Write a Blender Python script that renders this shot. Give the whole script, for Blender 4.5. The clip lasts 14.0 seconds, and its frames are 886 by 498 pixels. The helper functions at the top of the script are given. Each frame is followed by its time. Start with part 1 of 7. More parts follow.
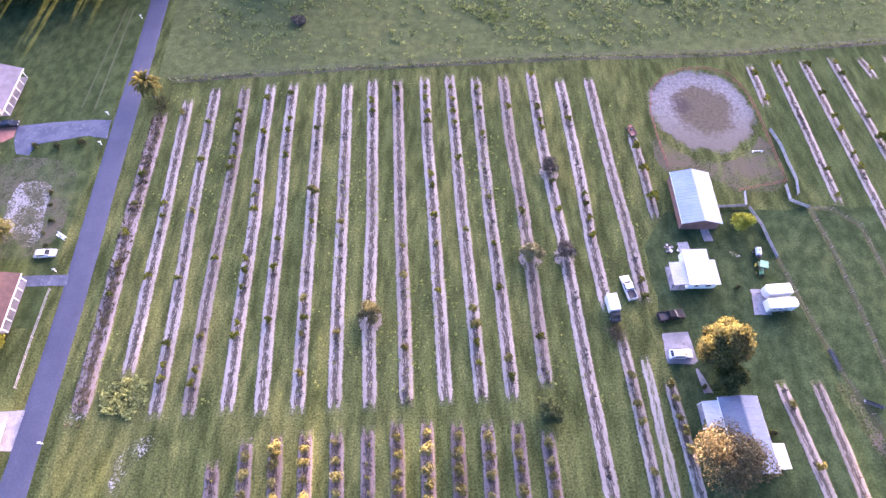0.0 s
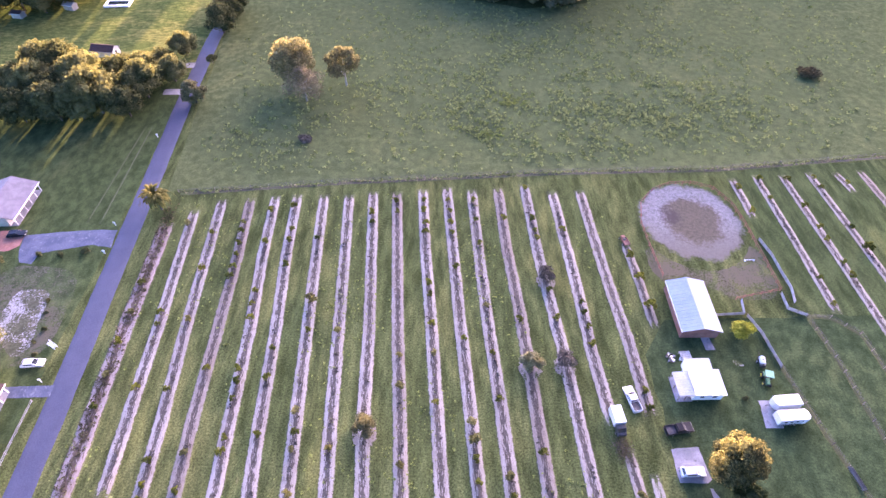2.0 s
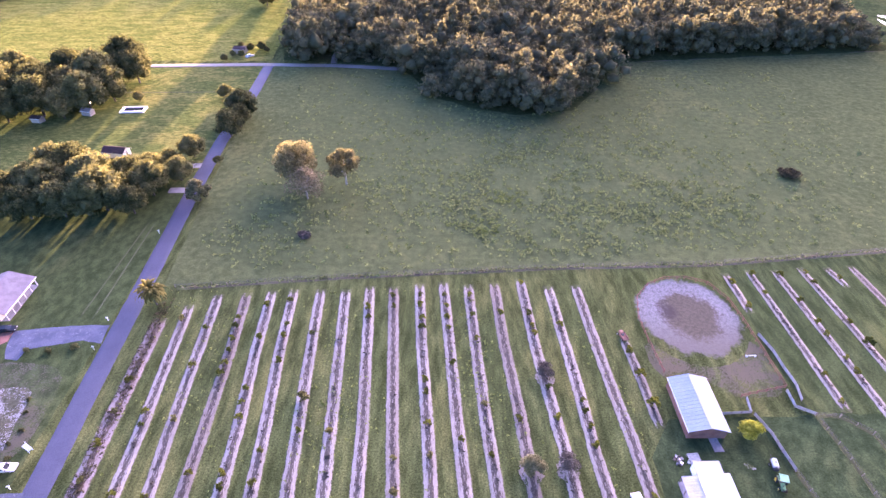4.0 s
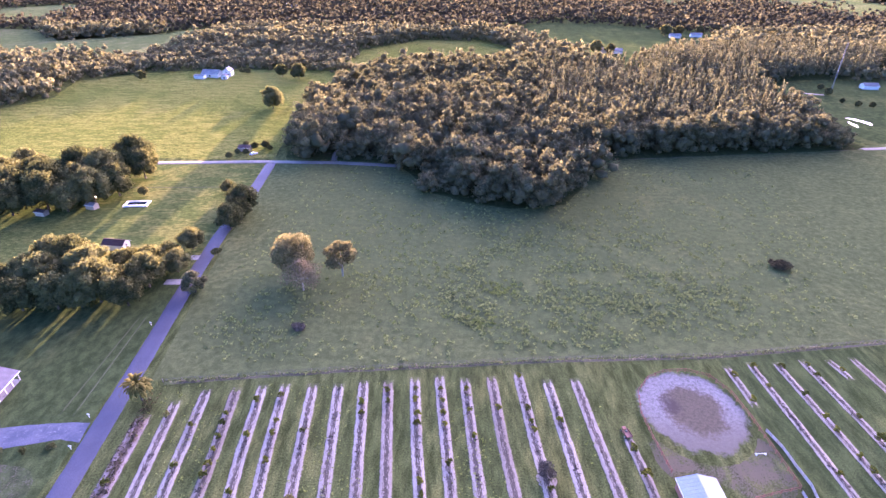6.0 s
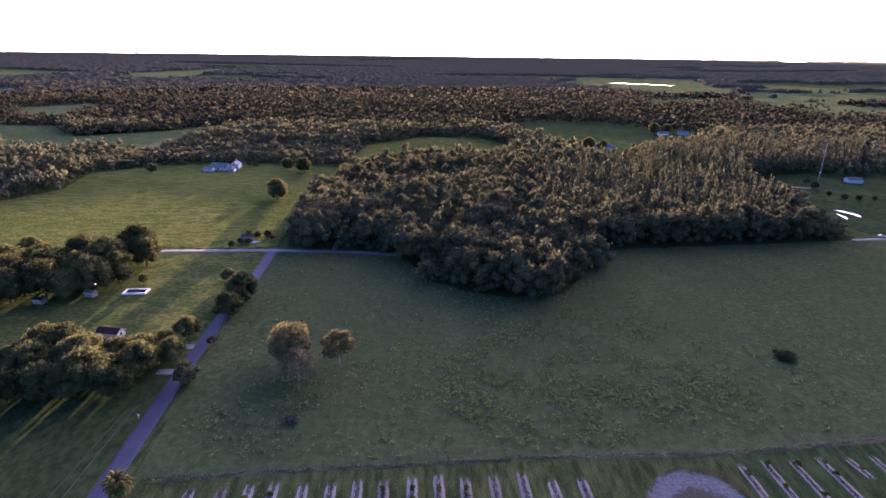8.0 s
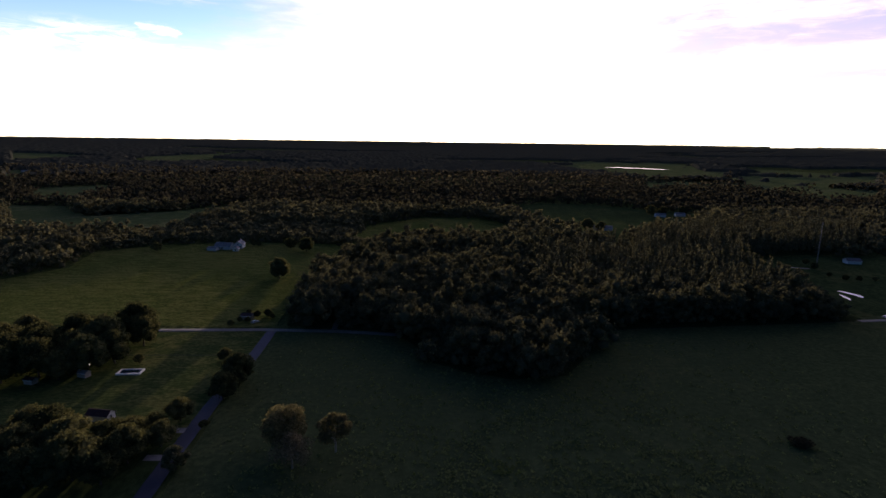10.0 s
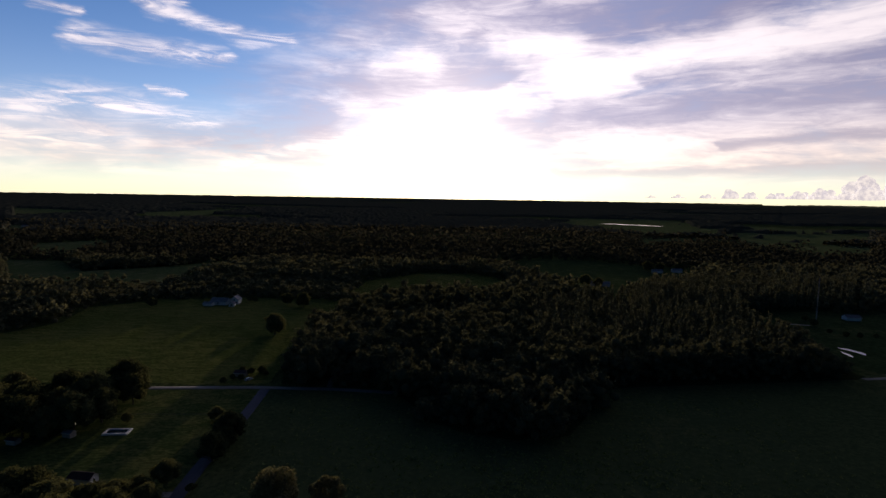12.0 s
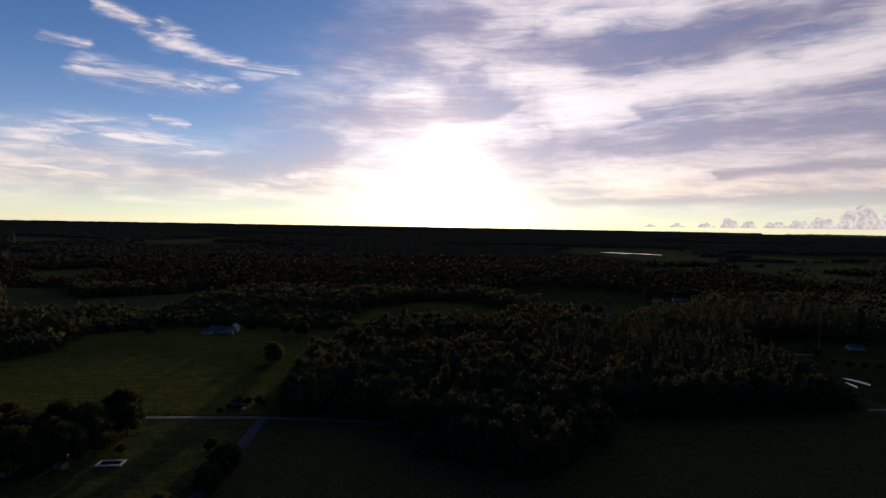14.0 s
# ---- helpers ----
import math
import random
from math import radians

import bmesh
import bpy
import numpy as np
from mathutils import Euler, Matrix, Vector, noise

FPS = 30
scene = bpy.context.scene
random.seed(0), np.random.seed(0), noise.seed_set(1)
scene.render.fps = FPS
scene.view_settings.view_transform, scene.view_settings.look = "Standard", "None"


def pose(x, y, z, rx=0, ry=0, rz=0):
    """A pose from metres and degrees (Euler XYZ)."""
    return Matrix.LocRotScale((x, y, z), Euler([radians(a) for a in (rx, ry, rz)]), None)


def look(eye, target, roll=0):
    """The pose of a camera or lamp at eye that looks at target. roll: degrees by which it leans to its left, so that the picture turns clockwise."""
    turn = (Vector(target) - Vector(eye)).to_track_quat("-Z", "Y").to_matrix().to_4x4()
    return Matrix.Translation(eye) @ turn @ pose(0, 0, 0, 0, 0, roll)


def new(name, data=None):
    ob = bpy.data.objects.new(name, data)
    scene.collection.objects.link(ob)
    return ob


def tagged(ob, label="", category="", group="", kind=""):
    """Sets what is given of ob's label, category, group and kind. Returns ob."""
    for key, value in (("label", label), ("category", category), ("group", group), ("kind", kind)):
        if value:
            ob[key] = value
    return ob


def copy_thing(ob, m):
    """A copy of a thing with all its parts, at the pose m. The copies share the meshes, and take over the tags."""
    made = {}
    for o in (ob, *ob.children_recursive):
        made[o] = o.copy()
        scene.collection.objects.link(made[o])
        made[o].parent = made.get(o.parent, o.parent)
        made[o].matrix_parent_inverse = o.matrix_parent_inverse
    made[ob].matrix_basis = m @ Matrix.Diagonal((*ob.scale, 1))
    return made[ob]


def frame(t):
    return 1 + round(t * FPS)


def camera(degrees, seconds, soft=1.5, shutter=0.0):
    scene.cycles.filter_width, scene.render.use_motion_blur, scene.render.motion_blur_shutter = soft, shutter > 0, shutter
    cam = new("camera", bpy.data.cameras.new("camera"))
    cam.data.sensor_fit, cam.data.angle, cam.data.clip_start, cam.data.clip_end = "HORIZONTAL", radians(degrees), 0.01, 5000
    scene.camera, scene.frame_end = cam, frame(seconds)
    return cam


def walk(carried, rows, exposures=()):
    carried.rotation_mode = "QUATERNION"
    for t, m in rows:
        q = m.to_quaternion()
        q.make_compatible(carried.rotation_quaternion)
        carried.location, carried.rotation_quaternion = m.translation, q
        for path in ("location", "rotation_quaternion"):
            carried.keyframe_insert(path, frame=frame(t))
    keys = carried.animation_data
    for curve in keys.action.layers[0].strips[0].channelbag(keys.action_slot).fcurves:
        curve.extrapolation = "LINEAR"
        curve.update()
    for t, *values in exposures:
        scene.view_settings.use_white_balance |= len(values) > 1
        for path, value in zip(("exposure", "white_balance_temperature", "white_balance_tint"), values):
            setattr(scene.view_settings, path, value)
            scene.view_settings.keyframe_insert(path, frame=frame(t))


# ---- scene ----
cam = camera(79.25, 14.0)
HEIGHT = 106.0
TURNS = [
    (0.0, 29.11, 0.19, 0.03), (0.5, 32.16, 0.13, -0.01), (1.0, 35.11, 0.09, 0.0), (1.5, 37.93, 0.03, 0.0),
    (2.0, 40.65, -0.01, -0.10), (2.5, 43.28, -0.07, -0.25), (3.0, 45.84, -0.15, -0.26),
    (5.5, 58.08, -0.41, -0.66), (6.0, 60.55, -0.46, -0.77), (6.5, 62.96, -0.51, -0.87), (7.0, 65.39, -0.55, -0.91),
    (7.5, 67.75, -0.60, -0.80), (8.0, 70.02, -0.64, -0.78), (8.5, 72.30, -0.69, -0.71), (9.0, 74.49, -0.71, -0.62),
    (11.5, 83.30, -0.91, -0.76), (12.0, 84.47, -0.93, -0.85), (12.5, 85.48, -0.97, -0.87), (13.0, 86.34, -0.99, -0.89),
    (13.5, 86.98, -0.99, -0.89), (14.0, 87.50, -1.03, -0.85),
]
EXPOSURES = [(0.0, 4.68, 8600, 41), (3.0, 4.70, 8300, 50), (6.0, 4.65, 7400, 59), (7.5, 3.65, 6900, 52), (9.0, 1.3, 7000, 40), (11.5, -0.65, 7200, 17), (14.0, -1.1, 7200, 16)]
walk(cam, [(t, pose(0, 0, HEIGHT, rx, ry, rz)) for t, rx, ry, rz in TURNS], EXPOSURES)

# ---- world and sun ----
SUN_AZIMUTH, SUN_ELEVATION = 1.3, 3.8      # degrees clockwise from +y, degrees above the horizon
SUN_WAY = Vector((math.sin(radians(SUN_AZIMUTH)) * math.cos(radians(SUN_ELEVATION)),
                  math.cos(radians(SUN_AZIMUTH)) * math.cos(radians(SUN_ELEVATION)), math.sin(radians(SUN_ELEVATION))))


class Nodes:
    """Short hand for a node tree."""

    def __init__(self, tree):
        self.tree = tree
        tree.nodes.clear()

    def add(self, kind, **sockets):
        n = self.tree.nodes.new(kind)
        for key, value in sockets.items():
            self.set(n.inputs[int(key[1:]) if key[0] == "i" and key[1:].isdigit() else key.replace("_", " ")], value)
        return n

    def set(self, socket, value):
        if isinstance(value, bpy.types.NodeSocket):
            self.tree.links.new(value, socket)
        else:
            socket.default_value = value

    def math(self, op, a, b=0.0, clamp=False):
        n = self.add("ShaderNodeMath", i0=a, i1=b)
        n.operation, n.use_clamp = op, clamp
        return n.outputs[0]

    def vec(self, op, a, b=(0, 0, 0)):
        n = self.add("ShaderNodeVectorMath", i0=a, i1=b)
        n.operation = op
        return n.outputs["Value"] if op in ("DOT_PRODUCT", "LENGTH") else n.outputs["Vector"]

    def ramp(self, value, lo, hi, a=0.0, b=1.0):
        n = self.add("ShaderNodeMapRange", i0=value, i1=lo, i2=hi, i3=a, i4=b)
        n.interpolation_type = "SMOOTHSTEP"
        return n.outputs[0]

    def mix(self, fac, a, b, blend="MIX"):
        n = self.tree.nodes.new("ShaderNodeMix")
        n.data_type, n.blend_type = "RGBA", blend
        for i, v in ((0, fac), (6, a), (7, b)):
            self.set(n.inputs[i], (*v, 1) if isinstance(v, tuple) and len(v) == 3 else v)
        return n.outputs[2]

    def noise(self, vector, scale, detail=4.0, rough=0.55, distort=0.0):
        n = self.add("ShaderNodeTexNoise", Vector=vector, Scale=scale, Detail=detail, Roughness=rough, Distortion=distort)
        return n.outputs["Fac"]


def build_world():
    world = bpy.data.worlds.new("sky")
    scene.world = world
    world.use_nodes = True
    k = Nodes(world.node_tree)
    sky = k.add("ShaderNodeTexSky")
    sky.sky_type, sky.sun_disc = "NISHITA", False
    sky.sun_elevation, sky.sun_rotation = radians(SUN_ELEVATION), radians(SUN_AZIMUTH)
    sky.air_density, sky.dust_density, sky.ozone_density = 0.8, 0.1, 3.0
    base = k.vec("SCALE", sky.outputs[0])
    base.node.inputs["Scale"].default_value = SKY_STRENGTH
    way = k.add("ShaderNodeTexCoord").outputs["Generated"]
    xyz = k.add("ShaderNodeSeparateXYZ", Vector=way)
    up = k.math("MAXIMUM", xyz.outputs[2], 0.0)
    # bearing and height over the horizon in degrees, stirred a little so that edges fray
    bearing = k.math("MULTIPLY", k.math("ARCTAN2", xyz.outputs[0], xyz.outputs[1]), 57.296)
    rise = k.math("MULTIPLY", k.math("ARCSINE", xyz.outputs[2]), 57.296)
    flat = k.add("ShaderNodeCombineXYZ", X=k.math("MULTIPLY", bearing, 0.05), Y=k.math("MULTIPLY", rise, 0.16)).outputs[0]
    stir = k.math("SUBTRACT", k.noise(flat, 3.2, 7, 0.62), 0.5)
    lift = k.math("SUBTRACT", k.noise(k.vec("ADD", flat, (7.0, 3.0, 0.0)), 2.6, 7, 0.6), 0.5)
    spot = k.add("ShaderNodeCombineXYZ", X=k.math("ADD", bearing, k.math("MULTIPLY", stir, 5.5)), Y=k.math("ADD", rise, k.math("MULTIPLY", lift, 1.9))).outputs[0]
    fibre = k.noise(k.vec("MULTIPLY", k.vec("ADD", flat, (2.0, 9.0, 0.0)), (0.7, 1.4, 1.0)), 5.5, 9, 0.66, 0.9)
    broad = k.noise(k.vec("ADD", flat, (4.0, 1.0, 0.0)), 1.7, 6, 0.56, 0.5)

    def streaks(rows):
        """Soft strokes of cloud along broken lines of (bearing, height): the strongest at each place."""
        most = 0.0
        for wide, *line in rows:
            for (a0, e0), (a1, e1) in zip(line, line[1:]):
                run = Vector((a1 - a0, e1 - e0, 0.0))
                part_way = k.math("MULTIPLY", k.vec("DOT_PRODUCT", k.vec("SUBTRACT", spot, (a0, e0, 0.0)), tuple(run / run.length_squared)), 1.0, True)
                near = k.vec("SCALE", tuple(run))
                k.set(near.node.inputs["Scale"], part_way)
                gap = k.vec("LENGTH", k.vec("SUBTRACT", k.vec("SUBTRACT", spot, (a0, e0, 0.0)), near))
                most = k.math("MAXIMUM", most, k.ramp(gap, wide * 1.7, 0.0))
        return most

    wisps = streaks(((0.65, (-31.5, 18.6), (-26.1, 16.3), (-19.1, 14.7), (-14.8, 15.0)), (0.7, (-26.8, 17.6), (-25.2, 17.1)), (0.9, (-33.0, 13.2), (-28.0, 13.0), (-21.0, 12.7)),
                     (1.3, (-37.7, 7.2), (-32.9, 8.0), (-28.0, 7.6), (-22.2, 6.2)), (0.9, (-39.5, 4.6), (-32.0, 4.4)), (0.6, (-31.2, 2.4), (-26.0, 2.0)),
                     (0.5, (-21.2, 2.6), (-14.0, 4.6)), (0.35, (-36.3, 14.9), (-32.6, 15.1)), (0.4, (-27.3, 9.4), (-25.0, 9.3))))
    bands = streaks(((2.2, (5.0, 17.6), (17.6, 17.6), (26.4, 17.0), (34.4, 18.6), (42.0, 20.5)), (1.9, (-22.0, 10.6), (-14.2, 11.4), (-4.4, 11.5), (5.8, 12.4)), (2.0, (4.0, 8.0), (21.7, 8.8), (42.0, 9.0)),
                     (1.1, (21.0, 11.5), (42.0, 12.4)), (3.0, (-14.0, 17.4), (2.0, 20.0)), (0.5, (13.0, 2.5), (29.3, 2.9), (42.0, 3.1)), (0.5, (28.0, 5.2), (42.0, 6.2)), (2.2, (-26.0, 4.8), (-12.0, 7.6))))
    sheen = streaks(((1.5, (-5.6, 13.9), (-0.8, 13.4)), (1.3, (6.0, 15.6), (13.8, 15.8)), (2.6, (14.0, 11.6), (29.0, 14.0), (42.0, 15.6)), (1.3, (0.0, 9.7), (11.1, 9.7)), (1.6, (12.0, 20.5), (24.0, 20.5))))
    blue_edge = k.math("ADD", k.math("ADD", bearing, k.math("MULTIPLY", stir, 16.0)), k.math("SUBTRACT", 33.0, rise))
    veil = k.math("MULTIPLY", k.ramp(blue_edge, -2.0, 17.0), k.ramp(k.math("ADD", broad, k.math("MULTIPLY", fibre, 0.3)), 0.42, 0.66, 0.72, 1.0))
    low_veil = k.math("MULTIPLY", k.ramp(rise, 9.5, 5.0), k.ramp(fibre, 0.35, 0.65, 0.55, 0.9))
    wisp = k.math("MULTIPLY", wisps, k.ramp(fibre, 0.36, 0.66, 0.12, 0.92))
    cover = k.math("MAXIMUM", k.math("MAXIMUM", veil, low_veil), wisp)
    tone = k.math("ADD", k.math("MULTIPLY", k.math("SUBTRACT", k.math("ADD", k.math("MULTIPLY", broad, 0.6), k.math("MULTIPLY", fibre, 0.4)), 0.5), 2.4), 0.50)
    tone = k.math("SUBTRACT", k.math("ADD", tone, k.math("ADD", k.math("MULTIPLY", wisp, 0.40), k.math("MULTIPLY", sheen, 0.34))), k.math("MULTIPLY", bands, 0.44))
    thick = k.ramp(tone, -0.05, 1.05, 1.0, 0.0)
    near_sun = k.math("MAXIMUM", k.vec("DOT_PRODUCT", way, tuple(SUN_WAY)), 0.0)
    wide = k.math("POWER", near_sun, 9.0)
    tight = k.math("POWER", near_sun, 75.0)
    core = k.math("POWER", near_sun, 700.0)
    lit = k.mix(thick, (1.03, 1.0, 1.10), (0.265, 0.275, 0.46))
    lit = k.mix(k.ramp(rise, 9.0, 1.0), lit, k.mix(1.0, lit, (1.06, 0.93, 0.70), "MULTIPLY"))
    lit = k.vec("SCALE", lit)
    high = k.ramp(xyz.outputs[2], 0.40, 0.75, 1.0, 0.10)      # the west is bright, the zenith is not
    k.set(lit.node.inputs["Scale"], k.math("MULTIPLY", k.math("MULTIPLY", CLOUD_LIGHT, high), k.math("ADD", 0.55, k.math("MULTIPLY", wide, 0.28))))
    front = k.ramp(xyz.outputs[1], 0.0, 0.7, 0.0, 1.0)
    base = k.mix(1.0, base, (0.58, 0.94, 1.32), "MULTIPLY")
    base = k.vec("SCALE", base)
    k.set(base.node.inputs["Scale"], k.math("ADD", 1.0, k.math("MULTIPLY", k.math("MULTIPLY", front, high), FRONT_SKY)))
    above = k.ramp(xyz.outputs[2], 0.0, 0.07)
    mask = k.math("MULTIPLY", k.math("MULTIPLY", cover, 0.9), k.math("MULTIPLY", front, above))
    colour = k.mix(mask, base, lit)
    low = k.math("MULTIPLY", k.math("POWER", k.math("SUBTRACT", 1.0, up), 9.0), front)
    for power, tint, strength in ((low, (1.0, 0.84, 0.70), HORIZON_VEIL), (wide, (1.0, 0.92, 0.82), GLOW[0]), (tight, (1.0, 0.88, 0.66), GLOW[1]), (core, (1.0, 0.93, 0.8), GLOW[2])):
        glow = k.vec("SCALE", tint)
        k.set(glow.node.inputs["Scale"], k.math("MULTIPLY", power, strength))
        colour = k.vec("ADD", colour, glow)
    back = k.add("ShaderNodeBackground", Color=colour, Strength=1.0)
    k.add("ShaderNodeOutputWorld", Surface=back.outputs[0])


SKY_STRENGTH, FRONT_SKY, CLOUD_LIGHT, HORIZON_VEIL, GLOW = 0.05, 4.4, 2.75, 1.15, (0.15, 0.85, 12.0)
build_world()
sun_data = bpy.data.lights.new("sun", "SUN")
sun_data.energy, sun_data.angle, sun_data.color = 3.6, radians(0.6), (1.0, 0.86, 0.68)
sun_lamp = new("sun", sun_data)
sun_lamp.matrix_world = look(SUN_WAY * 900, (0, 0, 0))

# ---- materials ----
def surface(name, a, b, patch=0.6, grain=9.0, rough=0.8, bump=0.25, metal=0.0, vary=0.15, place="Object", spec=0.3, third=None, clear=0.0):
    """A worn surface: two colours in patches, a fine grain, a little relief."""
    m = bpy.data.materials.new(name)
    m.use_nodes = True
    k = Nodes(m.node_tree)
    where = k.add("ShaderNodeNewGeometry").outputs["Position"] if place == "World" else k.add("ShaderNodeTexCoord").outputs["Object"]
    info = k.add("ShaderNodeObjectInfo").outputs["Random"]
    spot = k.vec("ADD", where, k.vec("SCALE", (37.0, 11.0, 5.0)))
    k.set(spot.node.inputs[1].links[0].from_node.inputs["Scale"], info)
    wide = k.noise(spot, patch, 5, 0.6)
    fine = k.noise(spot, grain, 4, 0.6)
    colour = k.mix(k.ramp(wide, 0.35, 0.65), a, b)
    if third:
        colour = k.mix(k.ramp(k.noise(spot, patch * 2.7, 6, 0.65, 0.6), 0.56, 0.68), colour, third)
    shade = k.math("ADD", k.ramp(fine, 0.25, 0.75, 0.82, 1.18), k.math("MULTIPLY", k.math("SUBTRACT", info, 0.5), vary))
    colour = k.mix(1.0, colour, k.add("ShaderNodeCombineColor", Red=shade, Green=shade, Blue=shade).outputs[0], "MULTIPLY")
    rel = k.add("ShaderNodeBump", Strength=bump, Distance=0.05, Height=fine)
    p = k.add("ShaderNodeBsdfPrincipled", Base_Color=colour, Metallic=metal, Normal=rel.outputs[0])
    k.set(p.inputs["Roughness"], k.ramp(wide, 0.3, 0.7, rough - 0.06, min(1.0, rough + 0.06)))
    p.inputs["Specular IOR Level"].default_value = spec
    p.inputs["Coat Weight"].default_value = clear
    k.add("ShaderNodeOutputMaterial", Surface=p.outputs[0])
    return m


def turf(k, low, high, dry, bare, dry_at=0.56, bare_at=0.70, mown=1.0, grain=1.0):
    """The colour of grass seen from afar: drifts of green, dry patches, thin soil. Returns it with its two reliefs."""
    where = k.add("ShaderNodeNewGeometry").outputs["Position"]
    drawn = k.vec("MULTIPLY", where, (1.0, mown, 1.0))
    huge = k.noise(where, 0.013, 4, 0.55)
    wide = k.noise(drawn, 0.075, 6, 0.62, 0.4)
    mid = k.noise(drawn, 0.42, 5, 0.6)
    fine = k.noise(where, 2.6, 4, 0.75)
    colour = k.mix(k.ramp(k.math("ADD", k.math("MULTIPLY", wide, 0.5), k.math("MULTIPLY", mid, 0.5)), 0.38, 0.62), low, high)
    dried = k.math("ADD", k.math("MULTIPLY", huge, 0.35), k.math("ADD", k.math("MULTIPLY", wide, 0.4), k.math("MULTIPLY", mid, 0.25)))
    colour = k.mix(k.ramp(dried, dry_at - 0.06, dry_at + 0.06, 0.0, 0.85), colour, dry)
    worn = k.math("ADD", k.math("MULTIPLY", k.noise(where, 0.11, 5, 0.6, 0.7), 0.6), k.math("MULTIPLY", mid, 0.4))
    colour = k.mix(k.ramp(worn, bare_at - 0.05, bare_at + 0.04, 0.0, 0.8), colour, bare)
    shade = k.math("MULTIPLY", k.ramp(fine, 0.25, 0.75, 1 - 0.3 * grain, 1 + 0.3 * grain), k.ramp(mid, 0.25, 0.75, 1 - 0.16 * grain, 1 + 0.16 * grain))
    colour = k.mix(1.0, colour, k.add("ShaderNodeCombineColor", Red=shade, Green=shade, Blue=shade).outputs[0], "MULTIPLY")
    return colour, fine, mid


def meadow(name, *kind, relief=0.5):
    m = bpy.data.materials.new(name)
    m.use_nodes = True
    k = Nodes(m.node_tree)
    colour, fine, mid = turf(k, *kind)
    rel = k.add("ShaderNodeBump", Strength=relief, Distance=0.15, Height=k.math("ADD", fine, mid))
    p = k.add("ShaderNodeBsdfPrincipled", Base_Color=colour, Roughness=0.95, Normal=rel.outputs[0])
    p.inputs["Specular IOR Level"].default_value = 0.0
    k.add("ShaderNodeOutputMaterial", Surface=p.outputs[0])
    return m


ORCHARD_TURF = ((0.050, 0.068, 0.025), (0.072, 0.090, 0.033), (0.096, 0.102, 0.036), (0.104, 0.086, 0.050), 0.545, 0.68, 0.24, 2.2)
YARD_TURF = ((0.031, 0.051, 0.023), (0.043, 0.068, 0.030), (0.066, 0.082, 0.034), (0.080, 0.070, 0.050), 0.60, 0.76, 0.7, 1.4)
PASTURE_TURF = ((0.066, 0.087, 0.037), (0.084, 0.106, 0.045), (0.108, 0.121, 0.051), (0.10, 0.09, 0.06), 0.58, 0.76, 1.0, 1.2)
LAWN_TURF = ((0.036, 0.056, 0.023), (0.054, 0.080, 0.032), (0.088, 0.098, 0.038), (0.10, 0.085, 0.06), 0.57, 0.74, 0.6, 1.1)


def foliage(name, dark, light, through_light=0.4, vary=0.5):
    """Leaves: each one a little different, light shines through them."""
    m = bpy.data.materials.new(name)
    m.use_nodes = True
    k = Nodes(m.node_tree)
    leaf = k.add("ShaderNodeNewGeometry").outputs["Random Per Island"]
    info = k.add("ShaderNodeObjectInfo").outputs["Random"]
    where = k.add("ShaderNodeTexCoord").outputs["Object"]
    drift = k.noise(where, 0.35, 3, 0.6)
    fac = k.math("ADD", k.math("MULTIPLY", leaf, 0.5), k.math("ADD", k.math("MULTIPLY", drift, 0.7), k.math("MULTIPLY", k.math("SUBTRACT", info, 0.5), vary)))
    colour = k.mix(k.ramp(fac, 0.2, 0.95), dark, light)
    p = k.add("ShaderNodeBsdfPrincipled", Base_Color=colour, Roughness=0.9)
    p.inputs["Specular IOR Level"].default_value = 0.0
    t = k.add("ShaderNodeBsdfTranslucent", Color=k.mix(0.5, colour, k.mix(1.0, colour, (1.25, 1.15, 0.75), "MULTIPLY")))
    both = k.add("ShaderNodeMixShader", i0=through_light, i1=p.outputs[0], i2=t.outputs[0])
    k.add("ShaderNodeOutputMaterial", Surface=both.outputs[0])
    return m


